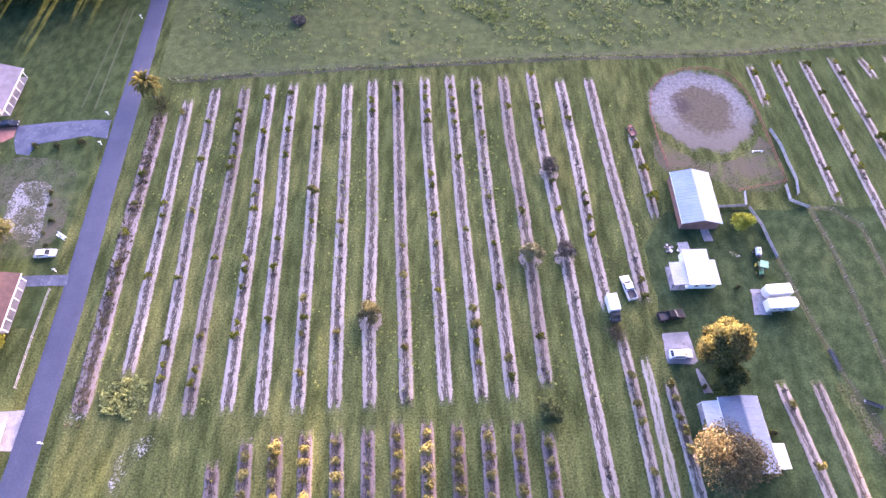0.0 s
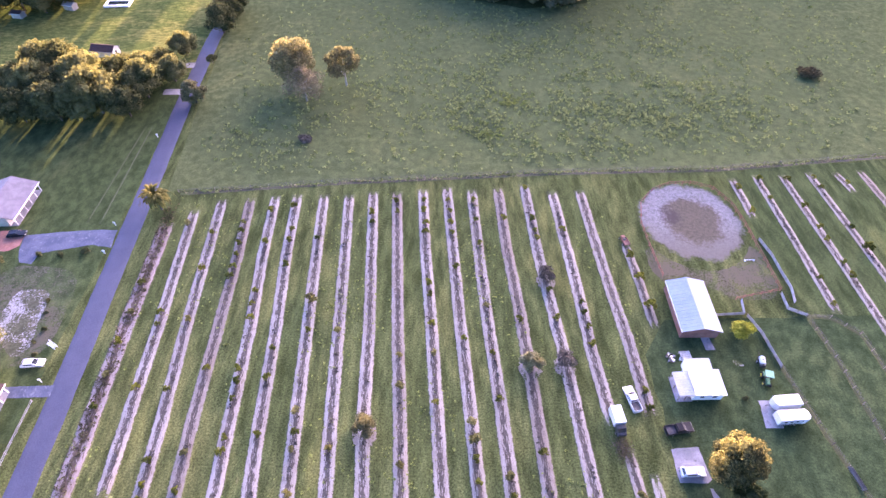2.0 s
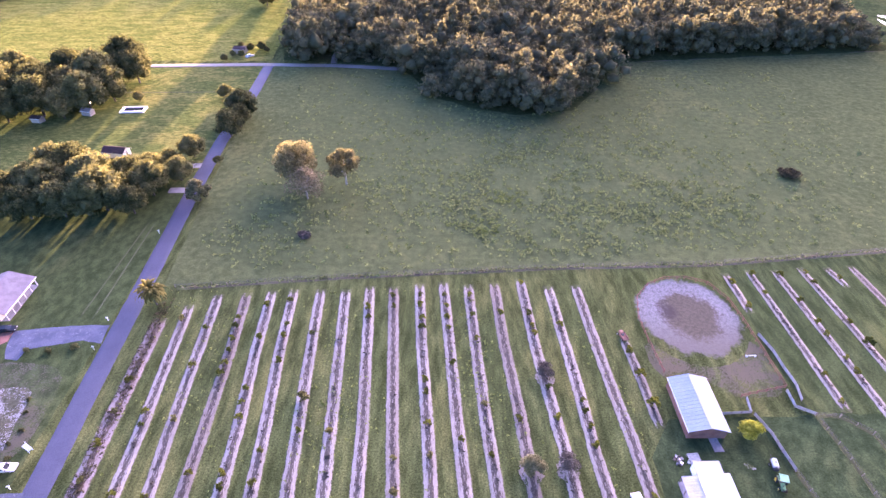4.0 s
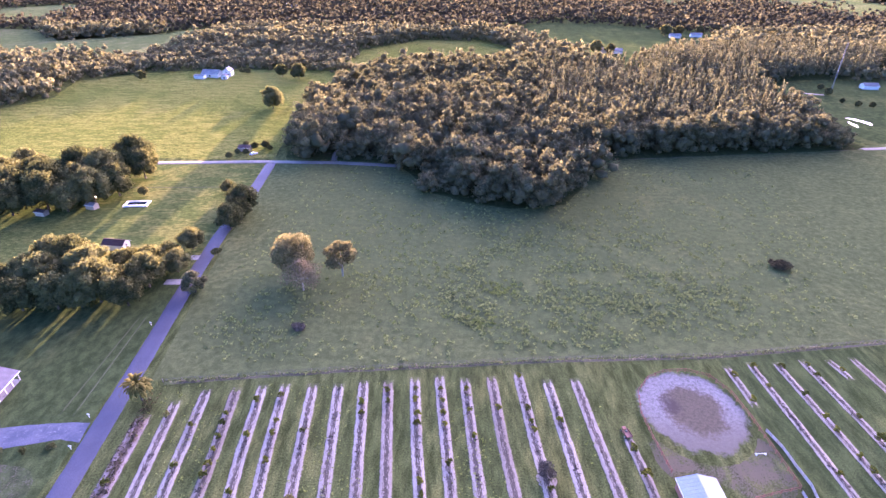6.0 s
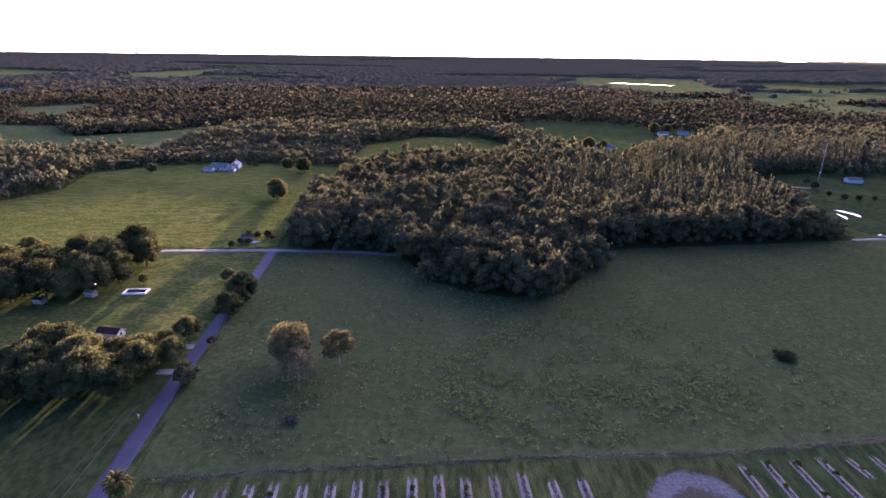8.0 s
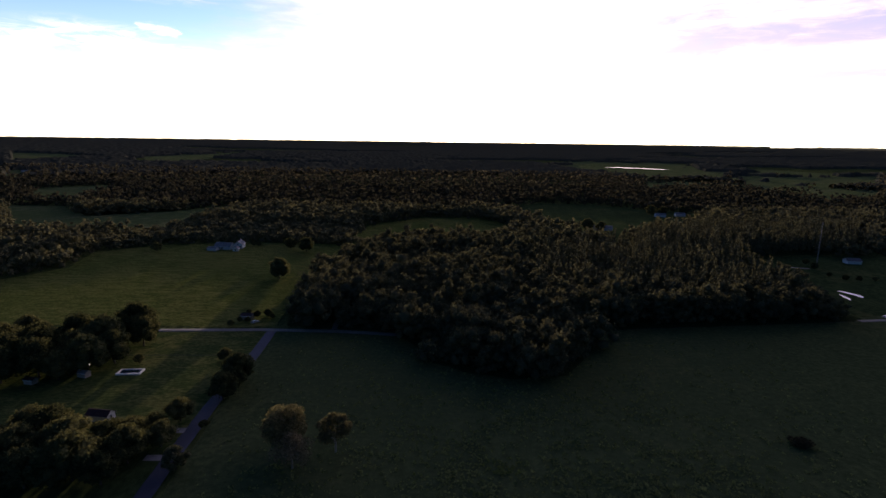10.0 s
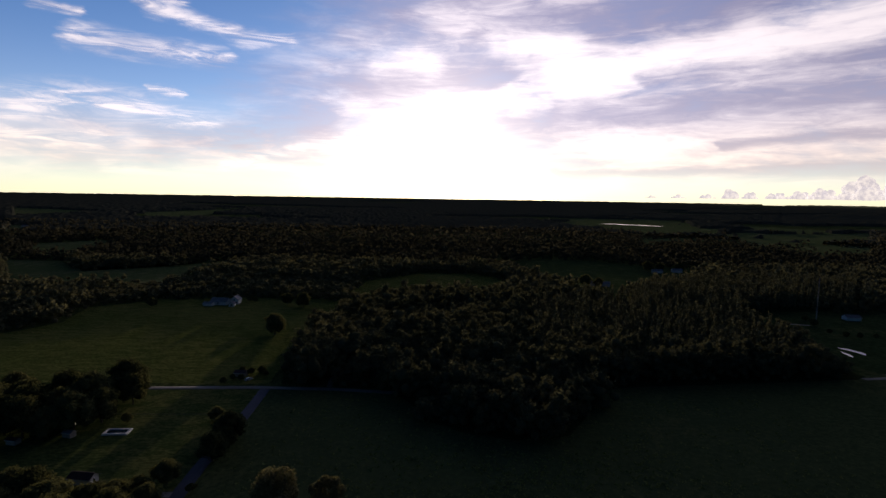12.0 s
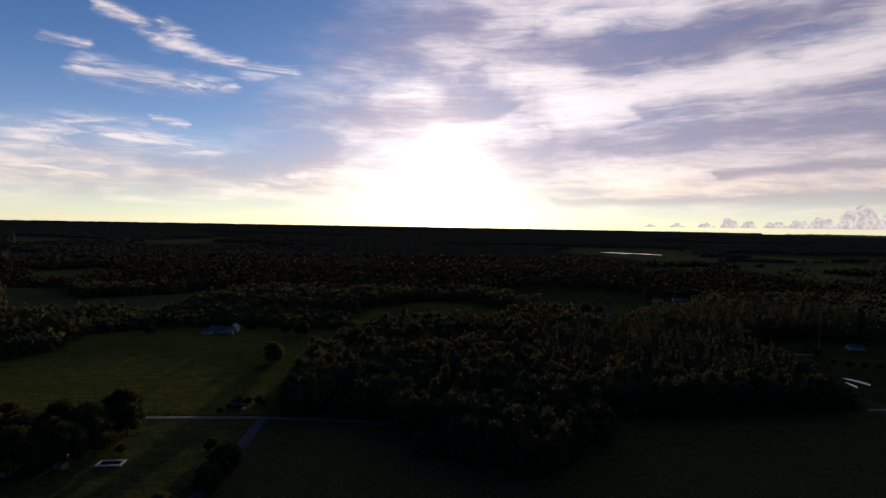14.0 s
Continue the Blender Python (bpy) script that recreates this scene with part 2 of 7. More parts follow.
def sandy(name, sand, pale, soil, weeds, middle=0.35, grass=ORCHARD_TURF, broken=0.0):
    """A strip of bare sand along a tree row: dead weeds down its middle, frayed edges, ends that fade into the grass."""
    m = bpy.data.materials.new(name)
    m.use_nodes = True
    k = Nodes(m.node_tree)
    first = k.add("ShaderNodeUVMap")
    first.uv_map = "UVMap"
    uv = k.add("ShaderNodeSeparateXYZ", Vector=first.outputs[0])
    second = k.add("ShaderNodeUVMap")
    second.uv_map = "Ends"
    end = k.add("ShaderNodeSeparateXYZ", Vector=second.outputs[0]).outputs[0]
    info = k.add("ShaderNodeObjectInfo").outputs["Random"]
    where = k.add("ShaderNodeNewGeometry").outputs["Position"]
    across = k.math("ABSOLUTE", k.math("SUBTRACT", uv.outputs[0], 0.5))
    spot = k.add("ShaderNodeCombineXYZ", X=k.math("MULTIPLY", uv.outputs[0], 3.6), Y=k.math("MULTIPLY", uv.outputs[1], 0.15), Z=k.math("MULTIPLY", info, 40.0)).outputs[0]
    dash = k.noise(spot, 4.2, 5, 0.62, 0.25)
    drift = k.noise(spot, 1.1, 4, 0.6)
    wide = k.noise(k.vec("ADD", where, (0.0, 0.0, 3.0)), 0.06, 4, 0.6)
    mid = k.noise(where, 0.9, 4, 0.65)
    fine = k.noise(where, 4.5, 4, 0.7)
    colour = k.mix(k.ramp(k.math("ADD", k.math("MULTIPLY", wide, 0.6), k.math("MULTIPLY", drift, 0.4)), 0.38, 0.60), sand, pale)
    tinge = k.math("ADD", k.math("MULTIPLY", wide, 0.55), k.math("ADD", k.math("MULTIPLY", info, 0.35), k.math("MULTIPLY", mid, 0.2)))
    colour = k.mix(k.ramp(tinge, 0.58, 0.78, 0.0, 0.7), colour, soil)
    belt = k.ramp(across, 0.04, 0.34, 0.13, -0.10)
    colour = k.mix(k.ramp(k.math("ADD", dash, belt), 0.60 - 0.06 * middle, 0.66 - 0.055 * middle, 0.0, 0.88), colour, weeds)
    colour = k.mix(k.ramp(k.math("ADD", dash, k.math("MULTIPLY", k.math("SUBTRACT", fine, 0.5), 0.3)), 0.60 - 0.05 * middle, 0.70, 0.0, 0.6), colour, soil)
    fray = k.math("ADD", k.math("MULTIPLY", k.noise(where, 1.7, 6, 0.72), 0.7), k.math("MULTIPLY", mid, 0.3))
    edge = k.math("ADD", k.ramp(across, 0.30, 0.5, broken - 0.1, 0.30), fray)
    fade = k.ramp(end, 0.0, 3.2, 0.34, 0.0)
    fork = k.math("MULTIPLY", k.ramp(end, 0.0, 6.0, 0.15, 0.0), k.ramp(across, 0.05, 0.22, 1.0, 0.0))
    gone = k.ramp(k.math("ADD", edge, k.math("ADD", fade, fork)), 0.62, 0.72, 0.0, 0.96)
    shade = k.ramp(fine, 0.25, 0.75, 0.82, 1.18)
    colour = k.mix(1.0, colour, k.add("ShaderNodeCombineColor", Red=shade, Green=shade, Blue=shade).outputs[0], "MULTIPLY")
    green, g_fine, g_mid = turf(k, *grass)
    colour = k.mix(gone, colour, green)
    rel = k.add("ShaderNodeBump", Strength=0.5, Distance=0.15, Height=k.math("ADD", g_fine, g_mid))
    p = k.add("ShaderNodeBsdfPrincipled", Base_Color=colour, Roughness=0.95, Normal=rel.outputs[0])
    p.inputs["Specular IOR Level"].default_value = 0.1
    k.add("ShaderNodeOutputMaterial", Surface=p.outputs[0])
    return m


def speckled(name, grass, speck, amount=0.5):
    """Thin gravel or crushed shell: pale bits strewn over grass, dense in places and gone in others."""
    m = bpy.data.materials.new(name)
    m.use_nodes = True
    k = Nodes(m.node_tree)
    where = k.add("ShaderNodeNewGeometry").outputs["Position"]
    wide = k.noise(where, 0.16, 5, 0.6, 0.5)
    mid = k.noise(where, 0.9, 5, 0.7)
    bits = k.noise(where, 2.6, 3, 0.75)
    colour, g_fine, g_mid = turf(k, *grass)
    there = k.math("ADD", k.math("MULTIPLY", wide, 0.45), k.math("ADD", k.math("MULTIPLY", bits, 0.4), k.math("MULTIPLY", mid, 0.15)))
    colour = k.mix(k.ramp(there, 0.60 - 0.16 * amount, 0.67 - 0.16 * amount, 0.0, 0.9), colour, speck)
    rel = k.add("ShaderNodeBump", Strength=0.5, Distance=0.15, Height=k.math("ADD", g_fine, g_mid))
    p = k.add("ShaderNodeBsdfPrincipled", Base_Color=colour, Roughness=0.95, Normal=rel.outputs[0])
    p.inputs["Specular IOR Level"].default_value = 0.1
    k.add("ShaderNodeOutputMaterial", Surface=p.outputs[0])
    return m


def churned(name, cx, cy, rx, ry):
    """The floor of a riding arena: a mottled grey track round a trodden olive middle, fading into the grass."""
    m = bpy.data.materials.new(name)
    m.use_nodes = True
    k = Nodes(m.node_tree)
    where = k.add("ShaderNodeNewGeometry").outputs["Position"]
    u = k.vec("MULTIPLY", k.vec("SUBTRACT", where, (cx, cy, 0.0)), (1 / rx, 1 / ry, 0.0))
    v = k.add("ShaderNodeSeparateXYZ", Vector=u).outputs[1]
    wide = k.noise(where, 0.22, 5, 0.6, 0.5)
    mid = k.noise(where, 1.1, 5, 0.7)
    bits = k.noise(where, 4.2, 3, 0.75)
    stir = k.math("MULTIPLY", k.math("SUBTRACT", k.math("ADD", k.math("MULTIPLY", wide, 0.6), k.math("MULTIPLY", mid, 0.4)), 0.5), 0.75)
    far = k.math("ADD", k.vec("LENGTH", u), stir)
    heart = k.math("ADD", k.vec("LENGTH", k.vec("SUBTRACT", u, (0.06, 0.06, 0.0))), stir)
    spot = k.math("ADD", k.vec("LENGTH", k.vec("SUBTRACT", u, (-0.36, 0.16, 0.0))), k.math("MULTIPLY", stir, 0.8))
    sand = k.mix(k.ramp(k.math("ADD", k.math("MULTIPLY", mid, 0.5), k.math("MULTIPLY", bits, 0.5)), 0.38, 0.60), (0.112, 0.110, 0.112), (0.235, 0.230, 0.236))
    sand = k.mix(k.ramp(v, -0.8, 0.35, 0.8, 0.0), sand, (0.125, 0.112, 0.092))
    olive = k.mix(k.ramp(k.math("ADD", k.math("MULTIPLY", mid, 0.6), k.math("MULTIPLY", bits, 0.4)), 0.4, 0.6), (0.082, 0.074, 0.052), (0.118, 0.102, 0.078))
    colour = k.mix(k.ramp(heart, 0.46, 0.72), olive, sand)
    colour = k.mix(k.ramp(spot, 0.10, 0.30, 0.85, 0.0), colour, (0.070, 0.056, 0.052))
    green, g_fine, g_mid = turf(k, *ORCHARD_TURF)
    colour = k.mix(k.ramp(k.math("ADD", far, k.ramp(v, -1.0, 0.0, 0.14, 0.0)), 0.97, 1.10), colour, green)
    rel = k.add("ShaderNodeBump", Strength=0.6, Distance=0.2, Height=k.math("ADD", bits, mid))
    p = k.add("ShaderNodeBsdfPrincipled", Base_Color=colour, Roughness=0.95, Normal=rel.outputs[0])
    p.inputs["Specular IOR Level"].default_value = 0.0
    k.add("ShaderNodeOutputMaterial", Surface=p.outputs[0])
    return m


def clear_glass(name, tint):
    m = bpy.data.materials.new(name)
    m.use_nodes = True
    k = Nodes(m.node_tree)
    p = k.add("ShaderNodeBsdfPrincipled", Base_Color=(*tint, 1), Roughness=0.06, IOR=1.45)
    p.inputs["Specular IOR Level"].default_value = 0.7
    k.add("ShaderNodeOutputMaterial", Surface=p.outputs[0])
    return m


GRASS = meadow("orchard_grass", *ORCHARD_TURF)
PASTURE = meadow("pasture_grass", *PASTURE_TURF)
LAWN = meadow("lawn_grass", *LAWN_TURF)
# the same lawn where the sun falls, its light put into brighter, yellower colours
SUNLIT_LAWN = meadow("sunlit_lawn_grass", (0.052, 0.078, 0.026), (0.086, 0.110, 0.036), (0.138, 0.138, 0.048), (0.12, 0.10, 0.06), 0.55, 0.74, 1.6, 1.5, relief=0.5)
EAST_LAWN = meadow("eastern_grass", (0.040, 0.060, 0.024), (0.057, 0.079, 0.031), (0.088, 0.097, 0.036), (0.092, 0.078, 0.050), 0.56, 0.70, 0.24, 1.7)
YARD_LAWN = meadow("yard_grass", *YARD_TURF)
HAYFIELD = meadow("hayfield_grass", (0.070, 0.094, 0.024), (0.122, 0.142, 0.038), (0.175, 0.170, 0.052), (0.13, 0.12, 0.07), 0.52, 0.75, 3.2, 2.2, relief=0.7)
FAR_FIELD = meadow("far_field_grass", (0.078, 0.108, 0.042), (0.110, 0.140, 0.056), (0.160, 0.165, 0.080), (0.17, 0.16, 0.10), 0.54, 0.70, relief=0.08)
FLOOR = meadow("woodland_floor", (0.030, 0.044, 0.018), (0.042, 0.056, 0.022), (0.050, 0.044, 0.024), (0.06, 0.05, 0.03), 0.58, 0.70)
TROUGH_WOOD = surface("dark_weathered_boards", (0.085, 0.095, 0.105), (0.13, 0.14, 0.15), 0.8, 8.0, 0.9, 0.5)
ASPHALT = surface("asphalt", (0.060, 0.067, 0.104), (0.074, 0.082, 0.122), 0.12, 6.0, 0.85, 0.2, place="World", spec=0.2)
CONCRETE = surface("concrete", (0.17, 0.17, 0.19), (0.26, 0.255, 0.275), 0.4, 5.0, 0.85, 0.2, third=(0.13, 0.13, 0.14))
DRIVE = surface("blue_grey_concrete", (0.060, 0.074, 0.112), (0.098, 0.112, 0.156), 0.35, 3.0, 0.85, 0.2, third=(0.17, 0.18, 0.21))
PALE_ROAD = surface("pale_road", (0.14, 0.137, 0.132), (0.19, 0.182, 0.172), 0.1, 2.0, 0.9, 0.2, place="World")
SAND_ROW = sandy("sandy_row", (0.228, 0.198, 0.178), (0.308, 0.274, 0.248), (0.150, 0.117, 0.098), (0.044, 0.038, 0.032), 1.5)
BROWN_ROW = sandy("brown_row", (0.16, 0.120, 0.116), (0.21, 0.168, 0.163), (0.11, 0.078, 0.070), (0.050, 0.040, 0.030), 0.9)
RUBBLE_ROW = sandy("littered_row", (0.20, 0.15, 0.135), (0.28, 0.23, 0.22), (0.12, 0.080, 0.060), (0.085, 0.060, 0.040), 1.6)
TRACK = sandy("wheel_track", (0.24, 0.22, 0.19), (0.33, 0.30, 0.28), (0.12, 0.11, 0.07), (0.06, 0.075, 0.03), 0.3)
SAND_PATCH = speckled("bare_sand", ORCHARD_TURF, (0.235, 0.200, 0.190), 0.95)
GRAVEL = speckled("gravel", ((0.060, 0.068, 0.040), (0.080, 0.082, 0.052), (0.095, 0.088, 0.062), (0.10, 0.09, 0.07), 0.55, 0.68, 1.0, 1.2), (0.30, 0.30, 0.32), 0.62)
WORN_LAWN = speckled("worn_lawn", LAWN_TURF, (0.092, 0.084, 0.062), 0.70)
SHELL = speckled("crushed_shell", ORCHARD_TURF, (0.34, 0.33, 0.34), 0.52)
VERGE = sandy("bare_verge", (0.072, 0.060, 0.048), (0.096, 0.080, 0.066), (0.060, 0.052, 0.040), (0.060, 0.064, 0.040), 0.4, PASTURE_TURF, 0.22)
# worn earth under wire fences, and the painted shadow line on the lawn
WORN_SHADOW_LINE = sandy("worn_and_shadow_line", (0.044, 0.052, 0.030), (0.058, 0.066, 0.038), (0.042, 0.044, 0.028), (0.042, 0.056, 0.026), 1.2, ORCHARD_TURF, 0.20)
FAINT_TRACK = sandy("faint_track", (0.075, 0.088, 0.046), (0.105, 0.112, 0.066), (0.06, 0.07, 0.036), (0.05, 0.066, 0.03), 0.4, LAWN_TURF, 0.17)
YARD = speckled("trodden_yard", ORCHARD_TURF, (0.096, 0.083, 0.062), 0.95)
ARENA_FLOOR = churned("churned_arena_sand", 67.8, 100.2, 12.9, 14.6)
RED_SOIL = speckled("reddish_bare_soil", ORCHARD_TURF, (0.150, 0.108, 0.098), 0.62)
PAVER = surface("red_paver", (0.30, 0.12, 0.09), (0.38, 0.17, 0.13), 1.2, 10.0, 0.85, 0.3)
LEAF_OAK = foliage("oak_leaves", (0.052, 0.060, 0.027), (0.148, 0.148, 0.066), 0.36)
# low sun through the crown is put into this paler golden leaf colour
LEAF_BACKLIT = foliage("backlit_leaves", (0.060, 0.060, 0.028), (0.215, 0.195, 0.078), 0.36)
LEAF_BROWN = foliage("autumn_leaves", (0.050, 0.043, 0.026), (0.165, 0.138, 0.078), 0.26)
LEAF_CITRUS = foliage("citrus_leaves", (0.052, 0.068, 0.018), (0.180, 0.185, 0.036), 0.4)
LEAF_YELLOW = foliage("yellow_leaves", (0.140, 0.165, 0.030), (0.400, 0.400, 0.075), 0.40)
LEAF_PINE = foliage("pine_needles", (0.070, 0.078, 0.048), (0.180, 0.174, 0.102), 0.30)
LEAF_WOOD = foliage("wood_leaves", (0.078, 0.083, 0.048), (0.150, 0.145, 0.084), 0.28)
LEAF_FAR = foliage("far_leaves", (0.054, 0.054, 0.038), (0.120, 0.108, 0.068), 0.28)
LEAF_DISTANT = foliage("distant_leaves", (0.038, 0.044, 0.034), (0.066, 0.068, 0.050), 0.0)
LEAF_WEED = foliage("pasture_weeds", (0.125, 0.165, 0.062), (0.270, 0.300, 0.122), 0.35)
LEAF_BRIGHT_WEED = foliage("bright_weeds", (0.150, 0.190, 0.060), (0.290, 0.320, 0.105), 0.35)
LEAF_LIGHT = foliage("pale_olive_leaves", (0.100, 0.098, 0.052), (0.240, 0.220, 0.115), 0.36)
LEAF_GREY = foliage("dry_grey_twigs", (0.070, 0.060, 0.052), (0.150, 0.130, 0.110), 0.15)
LEAF_ASH = foliage("ashen_leaves", (0.150, 0.128, 0.086), (0.285, 0.245, 0.165), 0.3)
LEAF_DEAD = foliage("dead_weeds", (0.040, 0.035, 0.030), (0.105, 0.092, 0.076), 0.15)
LEAF_DEEP = foliage("deep_green_leaves", (0.028, 0.046, 0.020), (0.085, 0.105, 0.048), 0.3)
LEAF_BUSHY = foliage("bushy_sapling_leaves", (0.100, 0.096, 0.036), (0.245, 0.220, 0.085), 0.3)
LEAF_PALM = foliage("palm_fronds", (0.060, 0.062, 0.022), (0.220, 0.185, 0.060), 0.35)
BARK = surface("bark", (0.075, 0.058, 0.045), (0.140, 0.115, 0.095), 1.5, 14.0, 0.95, 0.9)
PALE_BARK = surface("pale_bark", (0.26, 0.23, 0.20), (0.38, 0.35, 0.32), 1.5, 12.0, 0.9, 0.6)
METAL_ROOF = surface("pale_metal_roof", (0.165, 0.245, 0.315), (0.200, 0.285, 0.350), 0.25, 5.0, 0.5, 0.05, 0.0, 0.05, third=(0.23, 0.28, 0.32))
FAR_ROOF = surface("grey_shingle_roof", (0.20, 0.20, 0.215), (0.27, 0.265, 0.28), 0.3, 5.0, 0.8, 0.08, 0.0, 0.05, third=(0.16, 0.155, 0.17))
GREY_ROOF = surface("weathered_metal_roof", (0.115, 0.155, 0.215), (0.145, 0.190, 0.250), 0.3, 5.0, 0.55, 0.08, 0.0, 0.05, third=(0.10, 0.13, 0.18))
WHITE_ROOF = surface("white_coated_roof", (0.42, 0.42, 0.44), (0.50, 0.50, 0.52), 0.4, 6.0, 0.6, 0.1, third=(0.34, 0.33, 0.34))
OLD_SHEET = surface("old_white_sheet", (0.38, 0.39, 0.41), (0.46, 0.47, 0.49), 0.5, 6.0, 0.6, 0.1, third=(0.36, 0.35, 0.36))
SHINGLE = surface("grey_shingles", (0.15, 0.135, 0.155), (0.20, 0.18, 0.205), 0.6, 9.0, 0.9, 0.5)
RED_SHINGLE = surface("brown_shingles", (0.055, 0.032, 0.036), (0.080, 0.048, 0.052), 0.6, 9.0, 0.9, 0.5)
WHITE_WALL = surface("white_siding", (0.66, 0.64, 0.62), (0.76, 0.74, 0.72), 0.5, 6.0, 0.7, 0.15)
TAN_WALL = surface("tan_siding", (0.40, 0.33, 0.27), (0.48, 0.40, 0.33), 0.5, 6.0, 0.8, 0.2)
RED_WALL = surface("red_barn_boards", (0.20, 0.085, 0.065), (0.28, 0.13, 0.10), 0.6, 8.0, 0.85, 0.4)
WHITE_TRIM = surface("white_trim", (0.74, 0.73, 0.72), (0.82, 0.81, 0.80), 1.0, 8.0, 0.6, 0.1)
DARK_METAL = surface("dark_metal", (0.05, 0.05, 0.055), (0.09, 0.09, 0.10), 2.0, 12.0, 0.5, 0.2, 0.6)
RUST = surface("rusty_rail", (0.21, 0.070, 0.050), (0.29, 0.110, 0.080), 1.0, 9.0, 0.75, 0.4)
GREY_BOARD = surface("weathered_boards", (0.24, 0.245, 0.26), (0.33, 0.335, 0.35), 0.8, 8.0, 0.9, 0.5)
POST_WOOD = surface("post_wood", (0.16, 0.13, 0.11), (0.24, 0.21, 0.18), 1.5, 10.0, 0.9, 0.5)
WHITE_PAINT = surface("white_car_paint", (0.58, 0.58, 0.60), (0.66, 0.66, 0.68), 1.0, 10.0, 0.35, 0.0, spec=0.5, clear=0.5)
BLACK_PAINT = surface("black_car_paint", (0.007, 0.007, 0.010), (0.012, 0.012, 0.016), 1.0, 10.0, 0.35, 0.0, spec=0.25, clear=0.05)
GREEN_PAINT = surface("green_tractor_paint", (0.02, 0.13, 0.06), (0.03, 0.18, 0.08), 1.0, 10.0, 0.45, 0.05, spec=0.5)
MINT_PAINT = surface("mint_canopy", (0.10, 0.30, 0.20), (0.14, 0.36, 0.25), 1.0, 10.0, 0.5, 0.05)
YELLOW_PAINT = surface("yellow_paint", (0.6, 0.42, 0.03), (0.65, 0.48, 0.05), 1.0, 10.0, 0.5, 0.05)
RED_PAINT = surface("faded_red_paint", (0.22, 0.085, 0.065), (0.28, 0.125, 0.095), 1.0, 10.0, 0.6, 0.1)
RUBBER = surface("rubber", (0.018, 0.018, 0.018), (0.03, 0.03, 0.03), 2.0, 16.0, 0.85, 0.2)
CHROME = surface("bright_metal", (0.5, 0.5, 0.52), (0.6, 0.6, 0.62), 2.0, 16.0, 0.3, 0.0, 1.0)
LAMP_GLASS = surface("lamp_glass", (0.6, 0.6, 0.58), (0.7, 0.7, 0.68), 2.0, 16.0, 0.15, 0.0)
GLASS = clear_glass("dark_glass", (0.02, 0.025, 0.03))
WATER = clear_glass("still_water", (0.03, 0.05, 0.06))
LITTER = surface("dark_litter", (0.06, 0.045, 0.04), (0.12, 0.09, 0.075), 1.2, 6.0, 0.95, 0.6)

def vapour(name):
    m = bpy.data.materials.new(name)
    m.use_nodes = True
    k = Nodes(m.node_tree)
    where = k.add("ShaderNodeTexCoord").outputs["Object"]
    colour = k.mix(k.ramp(k.noise(where, 0.012, 5, 0.6), 0.35, 0.65), (0.80, 0.80, 0.84), (0.92, 0.91, 0.92))
    d = k.add("ShaderNodeBsdfDiffuse", Color=colour)
    # the clouds' daylight and grey shading are put in as emission
    t = k.add("ShaderNodeEmission", Color=k.mix(k.ramp(k.noise(where, 0.03, 4, 0.6), 0.35, 0.65), (0.62, 0.61, 0.68), (0.92, 0.89, 0.88)), Strength=2.4)
    both = k.add("ShaderNodeMixShader", i0=0.7, i1=d.outputs[0], i2=t.outputs[0])
    k.add("ShaderNodeOutputMaterial", Surface=both.outputs[0])
    return m


GLOWING_VAPOUR = vapour("glowing_cumulus")

# ---- builders ----
def mesh_of(name, verts, faces, material, uv=None, smooth=False, ends=None):
    me = bpy.data.meshes.new(name)
    me.from_pydata([tuple(v) for v in verts], [], [tuple(int(i) for i in f) for f in faces])
    me.materials.append(material)
    for layer_name, values in (("UVMap", uv), ("Ends", ends)):
        if values is not None:
            layer = me.uv_layers.new(name=layer_name)
            loops = np.empty(len(me.loops), dtype=np.int32)
            me.loops.foreach_get("vertex_index", loops)
            layer.data.foreach_set("uv", np.asarray(values, dtype=np.float32)[loops].ravel())
    if smooth:
        me.polygons.foreach_set("use_smooth", [True] * len(me.polygons))
    return me


def fast_mesh(name, verts, faces, material):
    """A mesh from arrays whose faces all have the same number of corners."""
    me = bpy.data.meshes.new(name)
    verts, faces = np.asarray(verts, np.float32), np.asarray(faces, np.int32)
    n, c = faces.shape
    me.vertices.add(len(verts))
    me.vertices.foreach_set("co", verts.ravel())
    me.loops.add(n * c)
    me.loops.foreach_set("vertex_index", faces.ravel())
    me.polygons.add(n)
    me.polygons.foreach_set("loop_start", np.arange(0, n * c, c, dtype=np.int32))
    me.materials.append(material)
    me.update(calc_edges=True)
    me.validate()
    return me


def part(name, bm, material, parent=None, label=""):
    """Links a bmesh (or a mesh) as one object under a thing or a part."""
    if isinstance(bm, bmesh.types.BMesh):
        me = bpy.data.meshes.new(name)
        bm.normal_update()
        bm.to_mesh(me)
        bm.free()
        me.materials.append(material)
    else:
        me = bm
    ob = new(name, me)
    if parent is not None:
        ob.parent = parent
    return tagged(ob, label)


def thing(name, label, category, m, group="", kind=""):
    ob = new(name)
    ob.empty_display_size = 0.2
    ob.matrix_basis = m
    return tagged(ob, label, category, group, kind)


def add_box(bm, x0, x1, y0, y1, z0, z1, bevel=0.0):
    made = bmesh.ops.create_cube(bm, size=1.0, matrix=Matrix.LocRotScale(((x0 + x1) / 2, (y0 + y1) / 2, (z0 + z1) / 2), None, (x1 - x0, y1 - y0, z1 - z0)))
    if bevel:
        edges = list({e for v in made["verts"] for e in v.link_edges})
        bmesh.ops.bevel(bm, geom=edges, offset=bevel, segments=2, affect="EDGES", profile=0.6)
    return bm


def box(x0, x1, y0, y1, z0, z1, bevel=0.0):
    return add_box(bmesh.new(), x0, x1, y0, y1, z0, z1, bevel)


